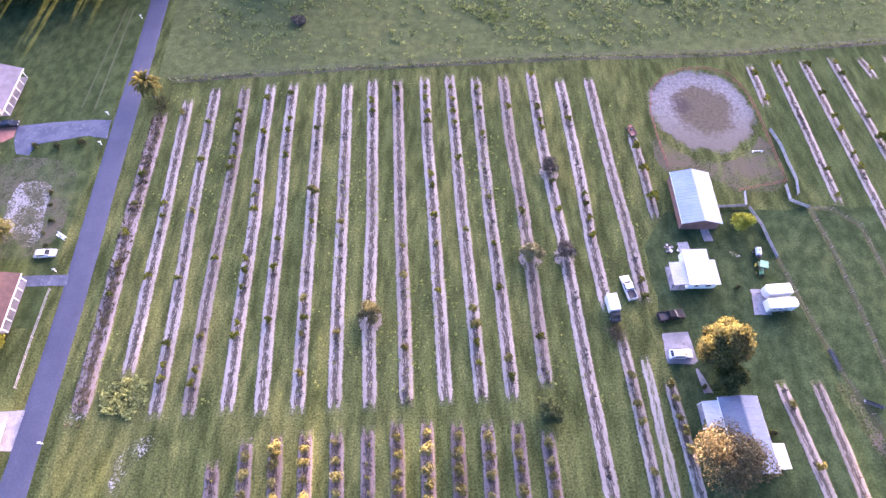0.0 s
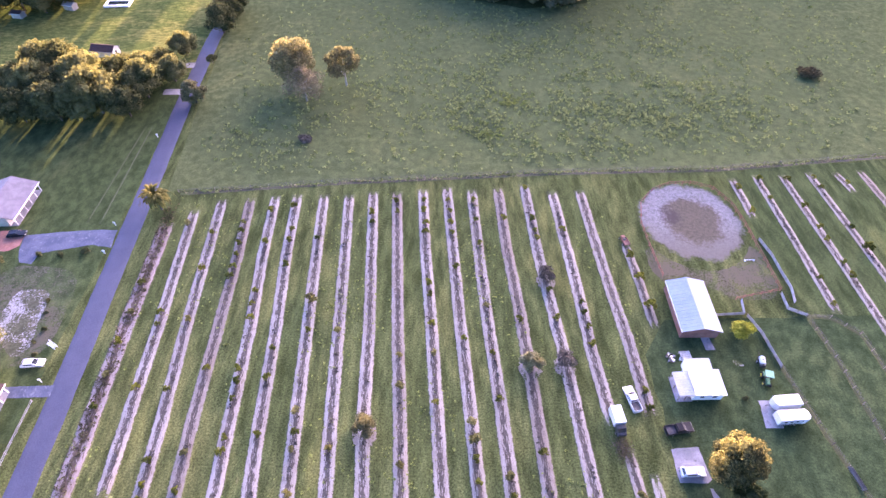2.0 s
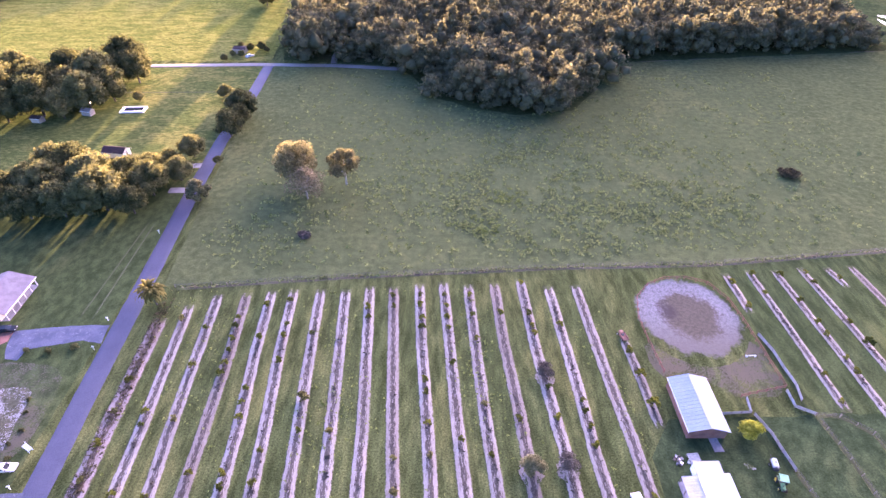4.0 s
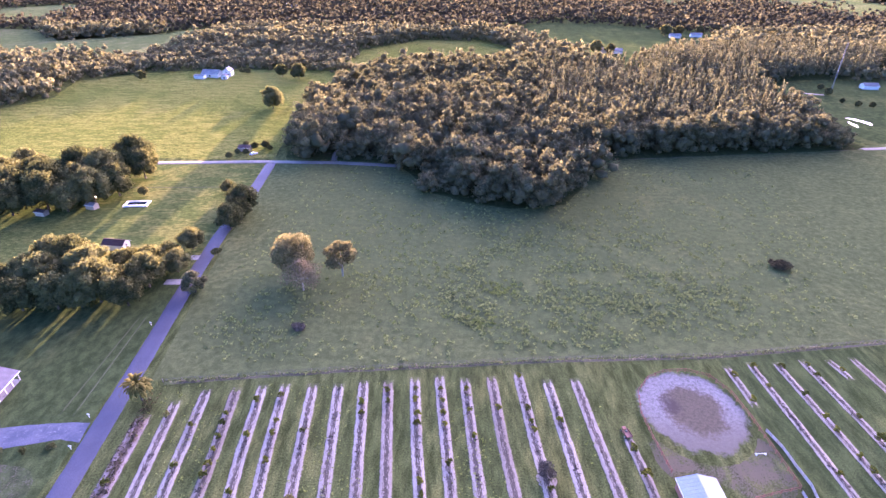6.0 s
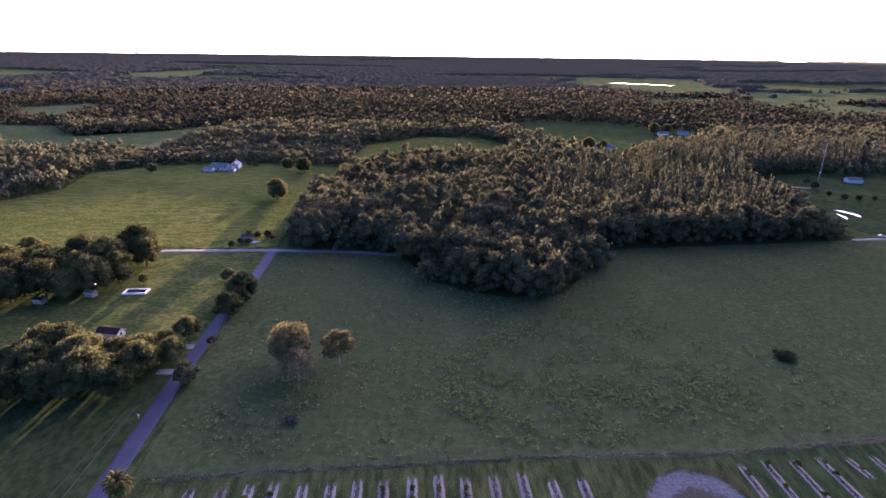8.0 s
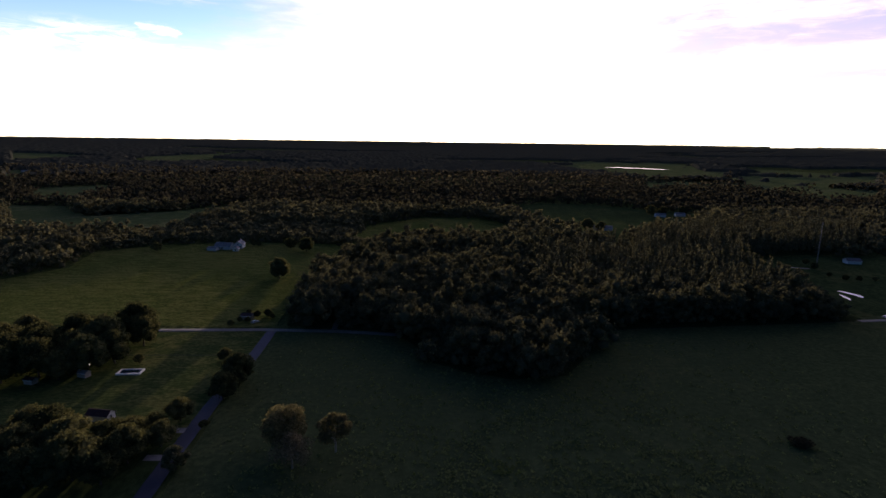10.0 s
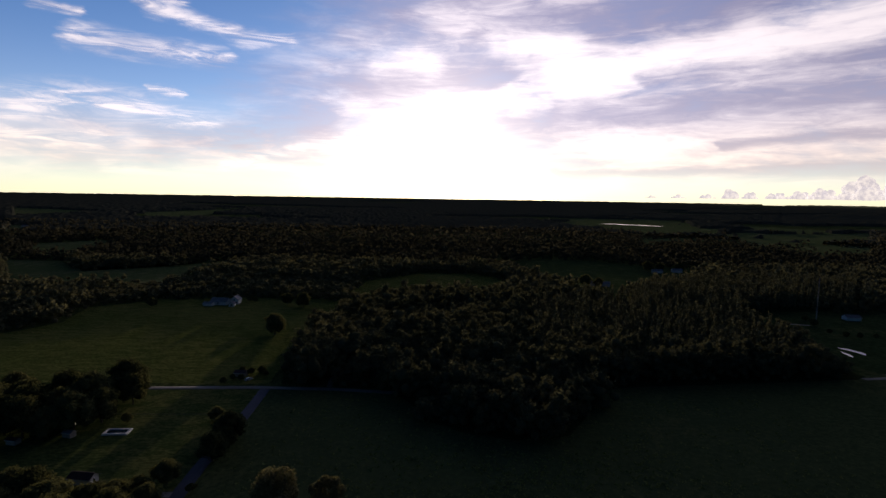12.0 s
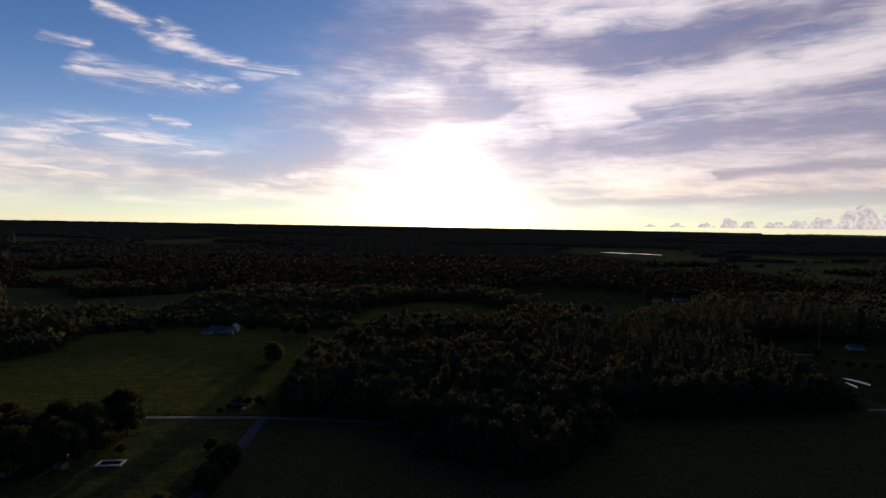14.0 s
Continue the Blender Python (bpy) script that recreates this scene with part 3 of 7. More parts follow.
def add_rod(bm, a, b, r0, r1=None, sides=8):
    a, b = Vector(a), Vector(b)
    way = b - a
    m = Matrix.Translation((a + b) / 2) @ way.to_track_quat("Z", "Y").to_matrix().to_4x4()
    bmesh.ops.create_cone(bm, cap_ends=True, segments=sides, radius1=r0, radius2=r0 if r1 is None else r1, depth=way.length, matrix=m)
    return bm


def rod(a, b, r0, r1=None, sides=8):
    return add_rod(bmesh.new(), a, b, r0, r1, sides)


def prism(profile, x0, x1, bevel=0.0, inset_top=0.0, z_top=None):
    """A side outline in y and z drawn out across x."""
    bm = bmesh.new()
    rows = []
    for x, s in ((x0, 1), (x1, -1)):
        rows.append([bm.verts.new((x + s * (inset_top if z_top is not None and z > z_top else 0.0), y, z)) for y, z in profile])
    bm.faces.new(rows[0])
    bm.faces.new(list(reversed(rows[1])))
    n = len(profile)
    for i in range(n):
        bm.faces.new((rows[0][i], rows[1][i], rows[1][(i + 1) % n], rows[0][(i + 1) % n]))
    bmesh.ops.recalc_face_normals(bm, faces=bm.faces)
    if bevel:
        bmesh.ops.bevel(bm, geom=list(bm.edges), offset=bevel, segments=2, affect="EDGES", profile=0.6)
    return bm


def along(points, step):
    """Points every step metres along a broken line, and the way at each."""
    out, pts = [], [Vector((p[0], p[1], 0)) for p in points]
    for a, b in zip(pts, pts[1:]):
        n = max(1, int((b - a).length / step))
        out += [a.lerp(b, i / n) for i in range(n)]
    out.append(pts[-1])
    for _ in range(2):
        out = [out[0]] + [(out[i - 1] + out[i] * 2 + out[i + 1]) / 4 for i in range(1, len(out) - 1)] + [out[-1]]
    ways = [(out[min(i + 1, len(out) - 1)] - out[max(i - 1, 0)]).normalized() for i in range(len(out))]
    return out, ways


def strip(name, points, width, z, material, label, step=1.5, wobble=0.0, crown=0.04, category="", seed=0.0, group="", depth=0.06, fades=False):
    """A road or bed on the ground: a crowned top with rounded shoulders that run down into the soil."""
    spots, ways = along(points, step)
    shape = ((-1.0, -depth), (-0.96, 0.0), (-0.5, 0.75), (0.0, 1.0), (0.5, 0.75), (0.96, 0.0), (1.0, -depth))
    verts, uv, faces, run = [], [], [], 0.0
    for i, (p, w) in enumerate(zip(spots, ways)):
        run += (p - spots[i - 1]).length if i else 0.0
        side = Vector((w.y, -w.x, 0))
        for u, h in shape:
            edge = 1.0 + (wobble * noise.noise((p.x * 0.35, p.y * 0.35, seed + (3.0 if u > 0 else 0.0))) + 0.6 * wobble * noise.noise((p.x * 1.3, p.y * 1.3, seed + (5.0 if u > 0 else 1.0))) if abs(u) > 0.3 else 0.0)
            q = p + side * (u * edge * width / 2)
            tip = min(1.0, 0.02 + 0.5 * min(i, len(spots) - 1 - i) * step)
            verts.append((q.x, q.y, 0.01 + (z - 0.01 + (crown * h if h >= 0 else h)) * (tip if fades else 1.0)))
            uv.append((0.5 + u / 2, run))
    n = len(shape)
    for i in range(len(spots) - 1):
        for j in range(n - 1):
            faces.append((i * n + j, i * n + j + 1, (i + 1) * n + j + 1, (i + 1) * n + j))
    ends = [(min(v, run - v), 0.0) for _, v in uv]
    ob = new(name, mesh_of(name, verts, faces, material, uv, True, ends))
    return tagged(ob, label, category, group, "structure")


def sheet(name, corners, z, material, label, wobble=0.0, step=4.0, category="", rise=None, curved=False):
    """A field, yard or pool on the ground, with an uneven edge."""
    if curved:
        pts = []
        n = len(corners)
        for i in range(n):
            p0, p1, p2, p3 = (Vector(corners[(i + d) % n]) for d in (-1, 0, 1, 2))
            for s in range(6):
                f = s / 6
                pts.append(0.5 * (2 * p1 + (p2 - p0) * f + (2 * p0 - 5 * p1 + 4 * p2 - p3) * f * f + (3 * p1 - p0 - 3 * p2 + p3) * f ** 3))
    else:
        pts = []
        for i, a in enumerate(corners):
            a, b = Vector(a), Vector(corners[(i + 1) % len(corners)])
            n = max(1, int((b - a).length / step))
            pts += [a.lerp(b, j / n) for j in range(n)]
    bm = bmesh.new()
    vs = []
    for p in pts:
        o = noise.noise_vector((p.x * 0.31 / step * 4, p.y * 0.31 / step * 4, 2.0)) * wobble
        x, y = p.x + o.x, p.y + o.y
        vs.append(bm.verts.new((x, y, z + (rise(x, y) if rise else 0.0))))
    face = bm.faces.new(vs)
    if face.normal.z < 0 or sum(a.co.x * b.co.y - b.co.x * a.co.y for a, b in zip(vs, vs[1:] + vs[:1])) < 0:
        face.normal_flip()
    bmesh.ops.triangulate(bm, faces=[face])
    if rise:                                                  # follow the lie of the land
        for _ in range(7):
            long = [e for e in bm.edges if e.calc_length() > 130]
            if not long:
                break
            bmesh.ops.subdivide_edges(bm, edges=long, cuts=1)
            bmesh.ops.triangulate(bm, faces=bm.faces)
        for v in bm.verts:
            v.co.z = z + rise(v.co.x, v.co.y)
    return tagged(part(name, bm, material), label, category, "", "structure")


def inside(poly, x, y):
    hit = np.zeros(np.shape(x), bool)
    n = len(poly)
    for i in range(n):
        (x0, y0), (x1, y1) = poly[i], poly[(i + 1) % n]
        cross = (y0 > y) != (y1 > y)
        hit ^= cross & (x < (x1 - x0) * (y - y0) / ((y1 - y0) or 1e-9) + x0)
    return hit


def far_rise(x, y):
    """The land lifts gently towards the rim of the plain."""
    r = math.hypot(x, y)
    return 82.0 * max(0.0, (r - 1500.0) / 3400.0) ** 2


# ---- foliage geometry ----
def leaf_quads(rng, centres, normals, size, spread=0.6):
    """One small bent quad for each centre, roughly facing along its normal."""
    n = len(centres)
    nrm = normals + rng.normal(0, spread, (n, 3))
    nrm /= np.linalg.norm(nrm, axis=1, keepdims=True) + 1e-9
    a = np.cross(nrm, rng.normal(0, 1, (n, 3)))
    a /= np.linalg.norm(a, axis=1, keepdims=True) + 1e-9
    b = np.cross(nrm, a)
    s = (size * rng.uniform(0.6, 1.35, (n, 1)))
    verts = np.stack([centres - a * s, centres - b * s * 0.7 + nrm * s * 0.15, centres + a * s, centres + b * s * 0.7 - nrm * s * 0.1], 1)
    return verts.reshape(-1, 3), np.arange(n * 4).reshape(-1, 4)


def lobed_points(rng, lobes, n, rough=0.12):
    """Points on the outsides of a heap of ellipsoids: lobes are rows of centre and radii."""
    lobes = np.asarray(lobes, float)
    area = (lobes[:, 3] * lobes[:, 4] + lobes[:, 3] * lobes[:, 5]) ** 0.9
    pick = rng.choice(len(lobes), n, p=area / area.sum())
    d = rng.normal(0, 1, (n, 3))
    d[:, 2] = np.where(rng.random(n) < 0.7, np.abs(d[:, 2]), d[:, 2])
    d /= np.linalg.norm(d, axis=1, keepdims=True)
    r = 1.0 + rng.normal(0, rough, (n, 1)) - 0.15 * (rng.random((n, 1)) < 0.3)
    return lobes[pick, :3] + d * lobes[pick, 3:] * r, d


def ball(level):
    bm = bmesh.new()
    bmesh.ops.create_icosphere(bm, subdivisions=level, radius=1.0)
    v = np.array([q.co[:] for q in bm.verts])
    f = np.array([[q.index for q in p.verts] for p in bm.faces])
    bm.free()
    return v, f


BALL1, BALL2 = ball(1), ball(2)


def crown_lobes(rng, radius, low, high, count, flat=0.85):
    """A rounded crown: lobes spread through an egg-shaped space, broadest below its middle."""
    rows = []
    for i in range(count):
        a = i * 2.39996 + rng.normal(0, 0.35)
        f = math.sqrt(rng.uniform(0.15, 1.0))
        h = (i + rng.random()) / count
        girth = math.sin(math.pi * (0.20 + 0.72 * h)) ** 0.7
        r = radius * rng.uniform(0.26, 0.40) * (0.75 + 0.3 * girth)
        reach = max(0.0, radius * girth - r * 0.8) * f
        rows.append((reach * math.cos(a), reach * math.sin(a), low + r * 0.8 + (high - low - 1.7 * r) * h, r, r * rng.uniform(0.85, 1.15), r * flat))
    return rows


def tree_parts(owner, rng, height, radius, trunk_r, leaves, leaf_size, leaf, bark=BARK, lobes=15, low=0.3, cores=True, limbs=6):
    rows = crown_lobes(rng, radius, height * low, height, lobes)
    bm = bmesh.new()
    top = Vector((rng.normal(0, 0.2), rng.normal(0, 0.2), height * 0.55))
    add_rod(bm, (0, 0, -0.2), (top.x * 0.4, top.y * 0.4, height * 0.3), trunk_r * 1.25, trunk_r * 0.85, 9)
    add_rod(bm, (top.x * 0.4, top.y * 0.4, height * 0.29), top, trunk_r * 0.85, trunk_r * 0.45, 8)
    for row in rows[:limbs]:
        start = Vector((0, 0, height * rng.uniform(0.22, 0.4)))
        end = Vector(row[:3])
        bend = start.lerp(end, 0.5) + Vector((0, 0, height * 0.05))
        add_rod(bm, start, bend, trunk_r * 0.5, trunk_r * 0.32, 6)
        add_rod(bm, bend, end, trunk_r * 0.32, trunk_r * 0.12, 6)
    part("trunk", bm, bark, owner)
    c, d = lobed_points(rng, rows, leaves)
    v, f = leaf_quads(rng, c, d, leaf_size)
    if cores:
        bv, bf = BALL1
        for row in rows:
            q = bv * (1 + rng.normal(0, 0.08, (len(bv), 1))) * np.array(row[3:]) * 0.78 + np.array(row[:3])
            tri = bf + len(v)
            v, f = np.vstack([v, q]), np.vstack([f, np.column_stack([tri[:, 0], tri[:, 1], tri[:, 2], tri[:, 2]])])
    quads = [tuple(r) if r[2] != r[3] else tuple(r[:3]) for r in f.tolist()]
    part("crown", mesh_of("crown", v.tolist(), quads, leaf), leaf, owner)


def tree(name, label, spot, height, radius, leaf, seed, leaves=2600, leaf_size=0.3, group="", **more):
    owner = thing(name, label, "tree" if "tree" in name or "oak" in name else name.split("_")[-1], pose(spot[0], spot[1], 0, 0, 0, 40 * seed), group)
    tree_parts(owner, np.random.default_rng(seed), height, radius, more.pop("trunk_r", height * 0.022), leaves, leaf_size, leaf, **more)
    return owner


def grown(x, y, s=1.0, turn=0.0, wide=1.0, z=0.0):
    return pose(x, y, z, 0, 0, turn) @ Matrix.Diagonal((s * wide, s * wide, s, 1))

# ---- the land ----
def build_ground():
    rings = [0, 20, 60, 120, 200, 320, 480, 700, 1000, 1300, 1500, 1750, 2000, 2300, 2600, 2900, 3200, 3500, 3800, 4100, 4400, 4700, 4930]
    n = 128
    verts, faces = [(0.0, 0.0, 0.0)], []
    for r in rings[1:]:
        for i in range(n):
            a = 2 * math.pi * i / n
            x, y = r * math.sin(a), r * math.cos(a)
            verts.append((x, y, far_rise(x, y)))
    for i in range(n):
        faces.append((0, 1 + (i + 1) % n, 1 + i))
    for k in range(len(rings) - 2):
        for i in range(n):
            a, b = 1 + k * n + i, 1 + k * n + (i + 1) % n
            faces.append((a, b, b + n, a + n))
    me = mesh_of("ground", verts, faces, GRASS, None, True)
    bm = bmesh.new()
    bm.from_mesh(me)
    bmesh.ops.recalc_face_normals(bm, faces=bm.faces)
    if sum(f.normal.z for f in bm.faces) < 0:
        bmesh.ops.reverse_faces(bm, faces=bm.faces)
    bm.to_mesh(me)
    bm.free()
    tagged(new("ground", me), "wide flat grassy farmland with dry yellow patches", "ground", "", "structure")


build_ground()

WOOD = [(-86, 294), (-56, 291), (-21, 285), (0, 243), (14, 233), (35, 225), (62, 231), (82, 262), (95, 288), (108, 293), (144, 297),
        (258, 311), (268, 317), (254, 337), (258, 368), (268, 409), (264, 440), (300, 503), (430, 520), (517, 632), (391, 662),
        (322, 658), (227, 580), (158, 527), (100, 548), (-4, 540), (-61, 515), (-80, 465), (-88, 409), (-91, 365)]
LEFT_FIELD = [(-480, 292), (-330, 375), (-300, 429), (-317, 488), (-265, 531), (-190, 545), (-108, 540), (-70, 520), (-86, 465), (-94, 409), (-97, 365), (-92, 292)]
RIGHT_FIELD = [(272, 322), (260, 340), (264, 368), (274, 409), (270, 440), (306, 500), (433, 512), (520, 520), (560, 350)]
FIELD_A = [(-660, 815), (-566, 815), (-470, 715), (-385, 768), (-322, 850), (-300, 872), (-290, 800), (-312, 600), (-455, 572)]
FIELD_B = [(-798, 1080), (-727, 1181), (-658, 1122), (-585, 880), (-680, 900)]
FIELD_C = [(-1358, 2533), (-1197, 2884), (-1090, 3240), (-1000, 2100), (-1160, 2170)]
FIELD_D = [(-1996, 2578), (-1796, 2583), (-1517, 2461), (-1560, 2010)]
FIELD_E = [(-1270, 1626), (-1157, 1603), (-1010, 1290), (-1080, 1350)]
FIELD_M = [(88, 850), (185, 934), (268, 917), (339, 850), (420, 800), (335, 690), (232, 602), (170, 600), (150, 640)]
FIELD_N = [(-95, 560), (-85, 660), (-20, 740), (60, 740), (100, 660), (60, 575), (-20, 560), (-60, 535)]
FIELD_R = [(425, 2469), (962, 2866), (1143, 2429), (973, 1906), (1167, 1793), (1499, 1817), (790, 945), (735, 1030), (735, 1160), (770, 1405), (660, 1360), (475, 1205), (640, 1640)]
CLEARINGS = (LEFT_FIELD, RIGHT_FIELD, FIELD_A, FIELD_B, FIELD_C, FIELD_D, FIELD_E, FIELD_M, FIELD_N, FIELD_R)

sheet("pasture", [(-79, 113), (-30, 117), (34, 121.5), (82, 123), (127, 128), (230, 140), (330, 330), (150, 300), (100, 294), (-21, 288), (-88, 289), (-86, 200)], 0.03, PASTURE, "grazed pasture with scattered tall weeds", 0.4, category="pasture")
for corners, mat, label in (([(44, -30), (45.5, 34), (45.5, 60), (52, 69), (84, 70), (240, 70), (240, -30)], YARD_LAWN, "deep green mown grass round the farmhouse and barn"), ([(84, 70), (84.5, 121), (127, 126), (240, 138), (240, 70)], EAST_LAWN, "green grass between the eastern tree rows")):
    sheet("yard_lawn", corners, 0.012, mat, label, 1.3, category="lawn")
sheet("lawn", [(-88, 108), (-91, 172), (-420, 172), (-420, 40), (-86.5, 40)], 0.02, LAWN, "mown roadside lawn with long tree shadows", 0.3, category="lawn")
# northern part of the lawn, with sunlight painted into its grass colour
sheet("lawn", [(-91, 172), (-92, 200), (-92, 284), (-420, 276), (-420, 172)], 0.02, SUNLIT_LAWN, "sunlit yellow-green lawn beside the homestead", 0.3, category="lawn")
for corners, label, mat, step in ((LEFT_FIELD, "sunlit yellow-green hayfield beyond the lane", HAYFIELD, 8), (RIGHT_FIELD, "mown green clearing beside the pond", LAWN, 8), (FIELD_A, "pale green far field between woods", FAR_FIELD, 20),
                                  (FIELD_B, "pale green far field between woods", FAR_FIELD, 20), (FIELD_C, "thin pale field near the horizon", FAR_FIELD, 40), (FIELD_D, "thin pale field near the horizon", FAR_FIELD, 40),
                                  (FIELD_E, "small pale far field", FAR_FIELD, 30), (FIELD_M, "green paddock behind the pine plantation", LAWN, 15), (FIELD_N, "small green field behind the wood", HAYFIELD, 15),
                                  (FIELD_R, "broad pale green far plain", FAR_FIELD, 40)):
    sheet("field", corners, 0.05 if mat is not FAR_FIELD else 0.4, mat, label, step * 0.35, step, "field", far_rise)
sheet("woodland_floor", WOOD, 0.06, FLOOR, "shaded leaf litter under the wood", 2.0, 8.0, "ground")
sheet("lake", [(690, 2230), (745, 2248), (800, 2195), (850, 2165), (905, 2090), (850, 2120), (815, 2165), (770, 2175), (745, 2215)], 0.8, WATER, "bright still lake on the far plain", 6.0, 30.0, "lake", far_rise)
sheet("pond", [(298.5, 381.4), (304.0, 379.0), (307.6, 370.0), (307.1, 365.3), (304.3, 362.5), (303.4, 368.0), (301.0, 374.0)], 0.10, WATER, "bright crescent pond in a mown clearing", 0.6, 3.0, "pond")
sheet("pond", [(293.5, 372.2), (294.5, 367.8), (293.2, 360.0), (290.3, 356.5), (290.8, 361.0), (291.8, 367.0)], 0.10, WATER, "small still pond in a mown clearing", 0.6, 3.0, "pond")
strip("gravel_drive", [(304, 459), (316, 456), (328, 452)], 4.0, 0.06, PALE_ROAD, "pale gravel drive at the foot of the mast", 2.0, 0.2, 0.03, "drive")

# ---- roads, drives and beds ----
strip("road", [(-77.0, -220), (-77.6, -30), (-78.4, 8), (-80.4, 48), (-82.7, 78), (-85.2, 118), (-88.2, 160), (-90.0, 200), (-89.6, 241), (-91.2, 285)], 5.5, 0.07, ASPHALT, "narrow blue-grey asphalt lane with ragged edges", 2.0, 0.05, 0.05, "road")
strip("farm_track", [(-21, 281.5), (60, 287), (262, 312)], 1.5, 0.05, VERGE, "thin worn track along the foot of the wood", 3.0, 0.4, 0.004, "track", depth=0.004)
strip("cross_road", [(262, 312), (274, 313.5), (420, 331), (700, 364)], 4.0, 0.09, PALE_ROAD, "pale country road beyond the wood", 4.0, 0.05, 0.05, "road")
strip("cross_road", [(-700, 268), (-420, 277), (-239, 282), (-154, 285), (-98, 287.5), (-53, 286), (-21, 281.5)], 4.4, 0.09, PALE_ROAD, "pale country road along the wood", 4.0, 0.05, 0.05, "road")
strip("wood_drive", [(-57, 289), (-58, 300), (-56, 330)], 3.2, 0.10, PALE_ROAD, "pale drive into the wood", 2.0, 0.1, 0.03, "drive")
strip("field_boundary", [(-75, 111.8), (-30, 116.2), (34, 120.4), (82, 121.8), (127, 126.8), (230, 138)], 1.2, 0.038, VERGE, "bare brown strip along the pasture edge", 1.2, 0.35, 0.004, "boundary", depth=0.004)
# a dark strip laid on the lawn in place of a thin shadow
strip("farm_path", [(-84, 252), (-100, 251), (-150, 250), (-200, 249)], 0.9, 0.03, WORN_SHADOW_LINE, "thin dark shadow line painted across the lawn", 3.0, 0.3, 0.004, "path", depth=0.004)
for x0, x1 in ((-94.1, -93.1), (-96.2, -96.7)):
    strip("wheel_track", [(x0, 144), ((x0 + x1) / 2, 122), (x1, 100)], 0.55, 0.03, FAINT_TRACK, "faint pale wheel track across the lawn", 1.5, 0.4, 0.004, "track", x0, depth=0.004)

ROW_ENDS = [(-74.8, 99.4, -70.9, 22.3), (-68.8, 104.4, -63.6, 30.6), (-62.2, 108.6, -56.1, 22.3), (-54.3, 109.2, -49.7, 22.3), (-47.4, 110.2, -42.4, 23.3),
            (-41.3, 110.6, -35.7, 22.8), (-33.7, 110.6, -28.6, 23.3), (-26.6, 110.6, -21.5, 23.7), (-19.8, 111.9, -14.6, 23.9), (-13.0, 111.8, -7.4, 24.7),
            (-5.6, 112.9, 0.3, 25.0), (1.3, 113.7, 7.3, 25.5), (8.4, 112.6, 13.4, 25.7), (16.0, 113.3, 20.2, 28.3), (23.7, 114.8, 30.3, 7.0),
            (31.5, 111.9, 34.7, 44.6), (39.4, 112.3, 42.9, 46.6)]
EAST_ENDS = [(48.0, 92.3, 49.3, 67.4), (85.0, 117.5, 85.4, 102.6), (92.5, 119.0, 93.6, 71.3), (100.4, 119.0, 102.9, 62.0), (108.7, 120.1, 111.2, 78.0), (116.7, 120.1, 118.2, 112.8),
             (36.6, 37.7, 38.6, 4.0), (44.6, 28.3, 46.3, 4.0), (66.4, 28.3, 69.9, 4.0), (73.7, 28.3, 75.8, 4.0), (124.5, 121.0, 126.5, 80.0)]
SOUTH_ENDS = [(-43.2, 13.1, -41.6, 2.0), (-37.6, 17.1, -36.0, 2.0), (-32.0, 18.1, -30.4, 2.0), (-26.5, 18.6, -24.9, 2.0), (-20.7, 18.8, -19.0, 2.0), (-14.8, 19.4, -13.5, 2.0),
              (-9.3, 20.7, -8.0, 2.0), (-3.5, 20.7, -2.6, 2.0), (2.3, 20.5, 3.1, 2.0), (8.1, 20.5, 8.7, 2.0), (13.8, 20.7, 14.5, 2.0), (19.4, 18.6, 20.3, 2.0)]
bed_rng = np.random.default_rng(5)
for n, (x0, y0, x1, y1) in enumerate(ROW_ENDS):
    littered = n == 0
    bend = bed_rng.normal(0, 0.25, 3)
    mids = [(x0 + (x1 - x0) * f + b, y0 + (y1 - y0) * f) for f, b in zip((0.25, 0.5, 0.75), bend)]
    strip("row_bed", [(x0, y0 + 1.0), *mids, (x1, y1 - 1.0)], 4.4 if littered else 3.3, 0.03, RUBBLE_ROW if littered else SAND_ROW,
          "littered brown soil bed beside the lane" if littered else "bare pale sand bed with dead weeds along a tree row", 1.0, 0.10, 0.07, "planting bed", float(n), "orchard beds", fades=True)
for n, (x0, y0, x1, y1) in enumerate(EAST_ENDS):
    strip("row_bed", [(x0, y0 + 0.8), ((x0 + x1) / 2 + 0.2, (y0 + y1) / 2), (x1, y1 - 0.8)], 2.7, 0.03, SAND_ROW, "bare pale sand bed with dead weeds along a tree row", 1.0, 0.10, 0.06, "planting bed", 30.0 + n, "orchard beds", fades=True)
for n, (x0, y0, x1, y1) in enumerate(SOUTH_ENDS):
    strip("row_bed", [(x0, y0 + 1.0), (x1, y1)], 3.1, 0.03, BROWN_ROW, "pinkish-brown soil bed with bushy yellow saplings", 0.8, 0.10, 0.07, "planting bed", 60.0 + n, "southern beds", fades=True)
for x0, x1 in ((40.6, 41.9),):
    strip("wheel_track", [(x0, 34.1), (x0 + 0.5, 22), (x1, 4)], 2.2, 0.02, TRACK, "worn sandy wheel track in the grass", 1.0, 0.3, 0.03, "track", 9.0)

for x, y, r in ((-15.7, 42.0, 2.5), (19.0, 56.4, 2.4), (27.0, 57.0, 2.4), (25.7, 80.6, 2.3)):
    sheet("sand_patch", [(x + r * math.cos(a), y + r * 1.15 * math.sin(a)) for a in np.linspace(0, 5.7, 10)], 0.07, SAND_PATCH, "bare sand round the foot of a bush", 0.7, 0.8, "sand patch", None, True)

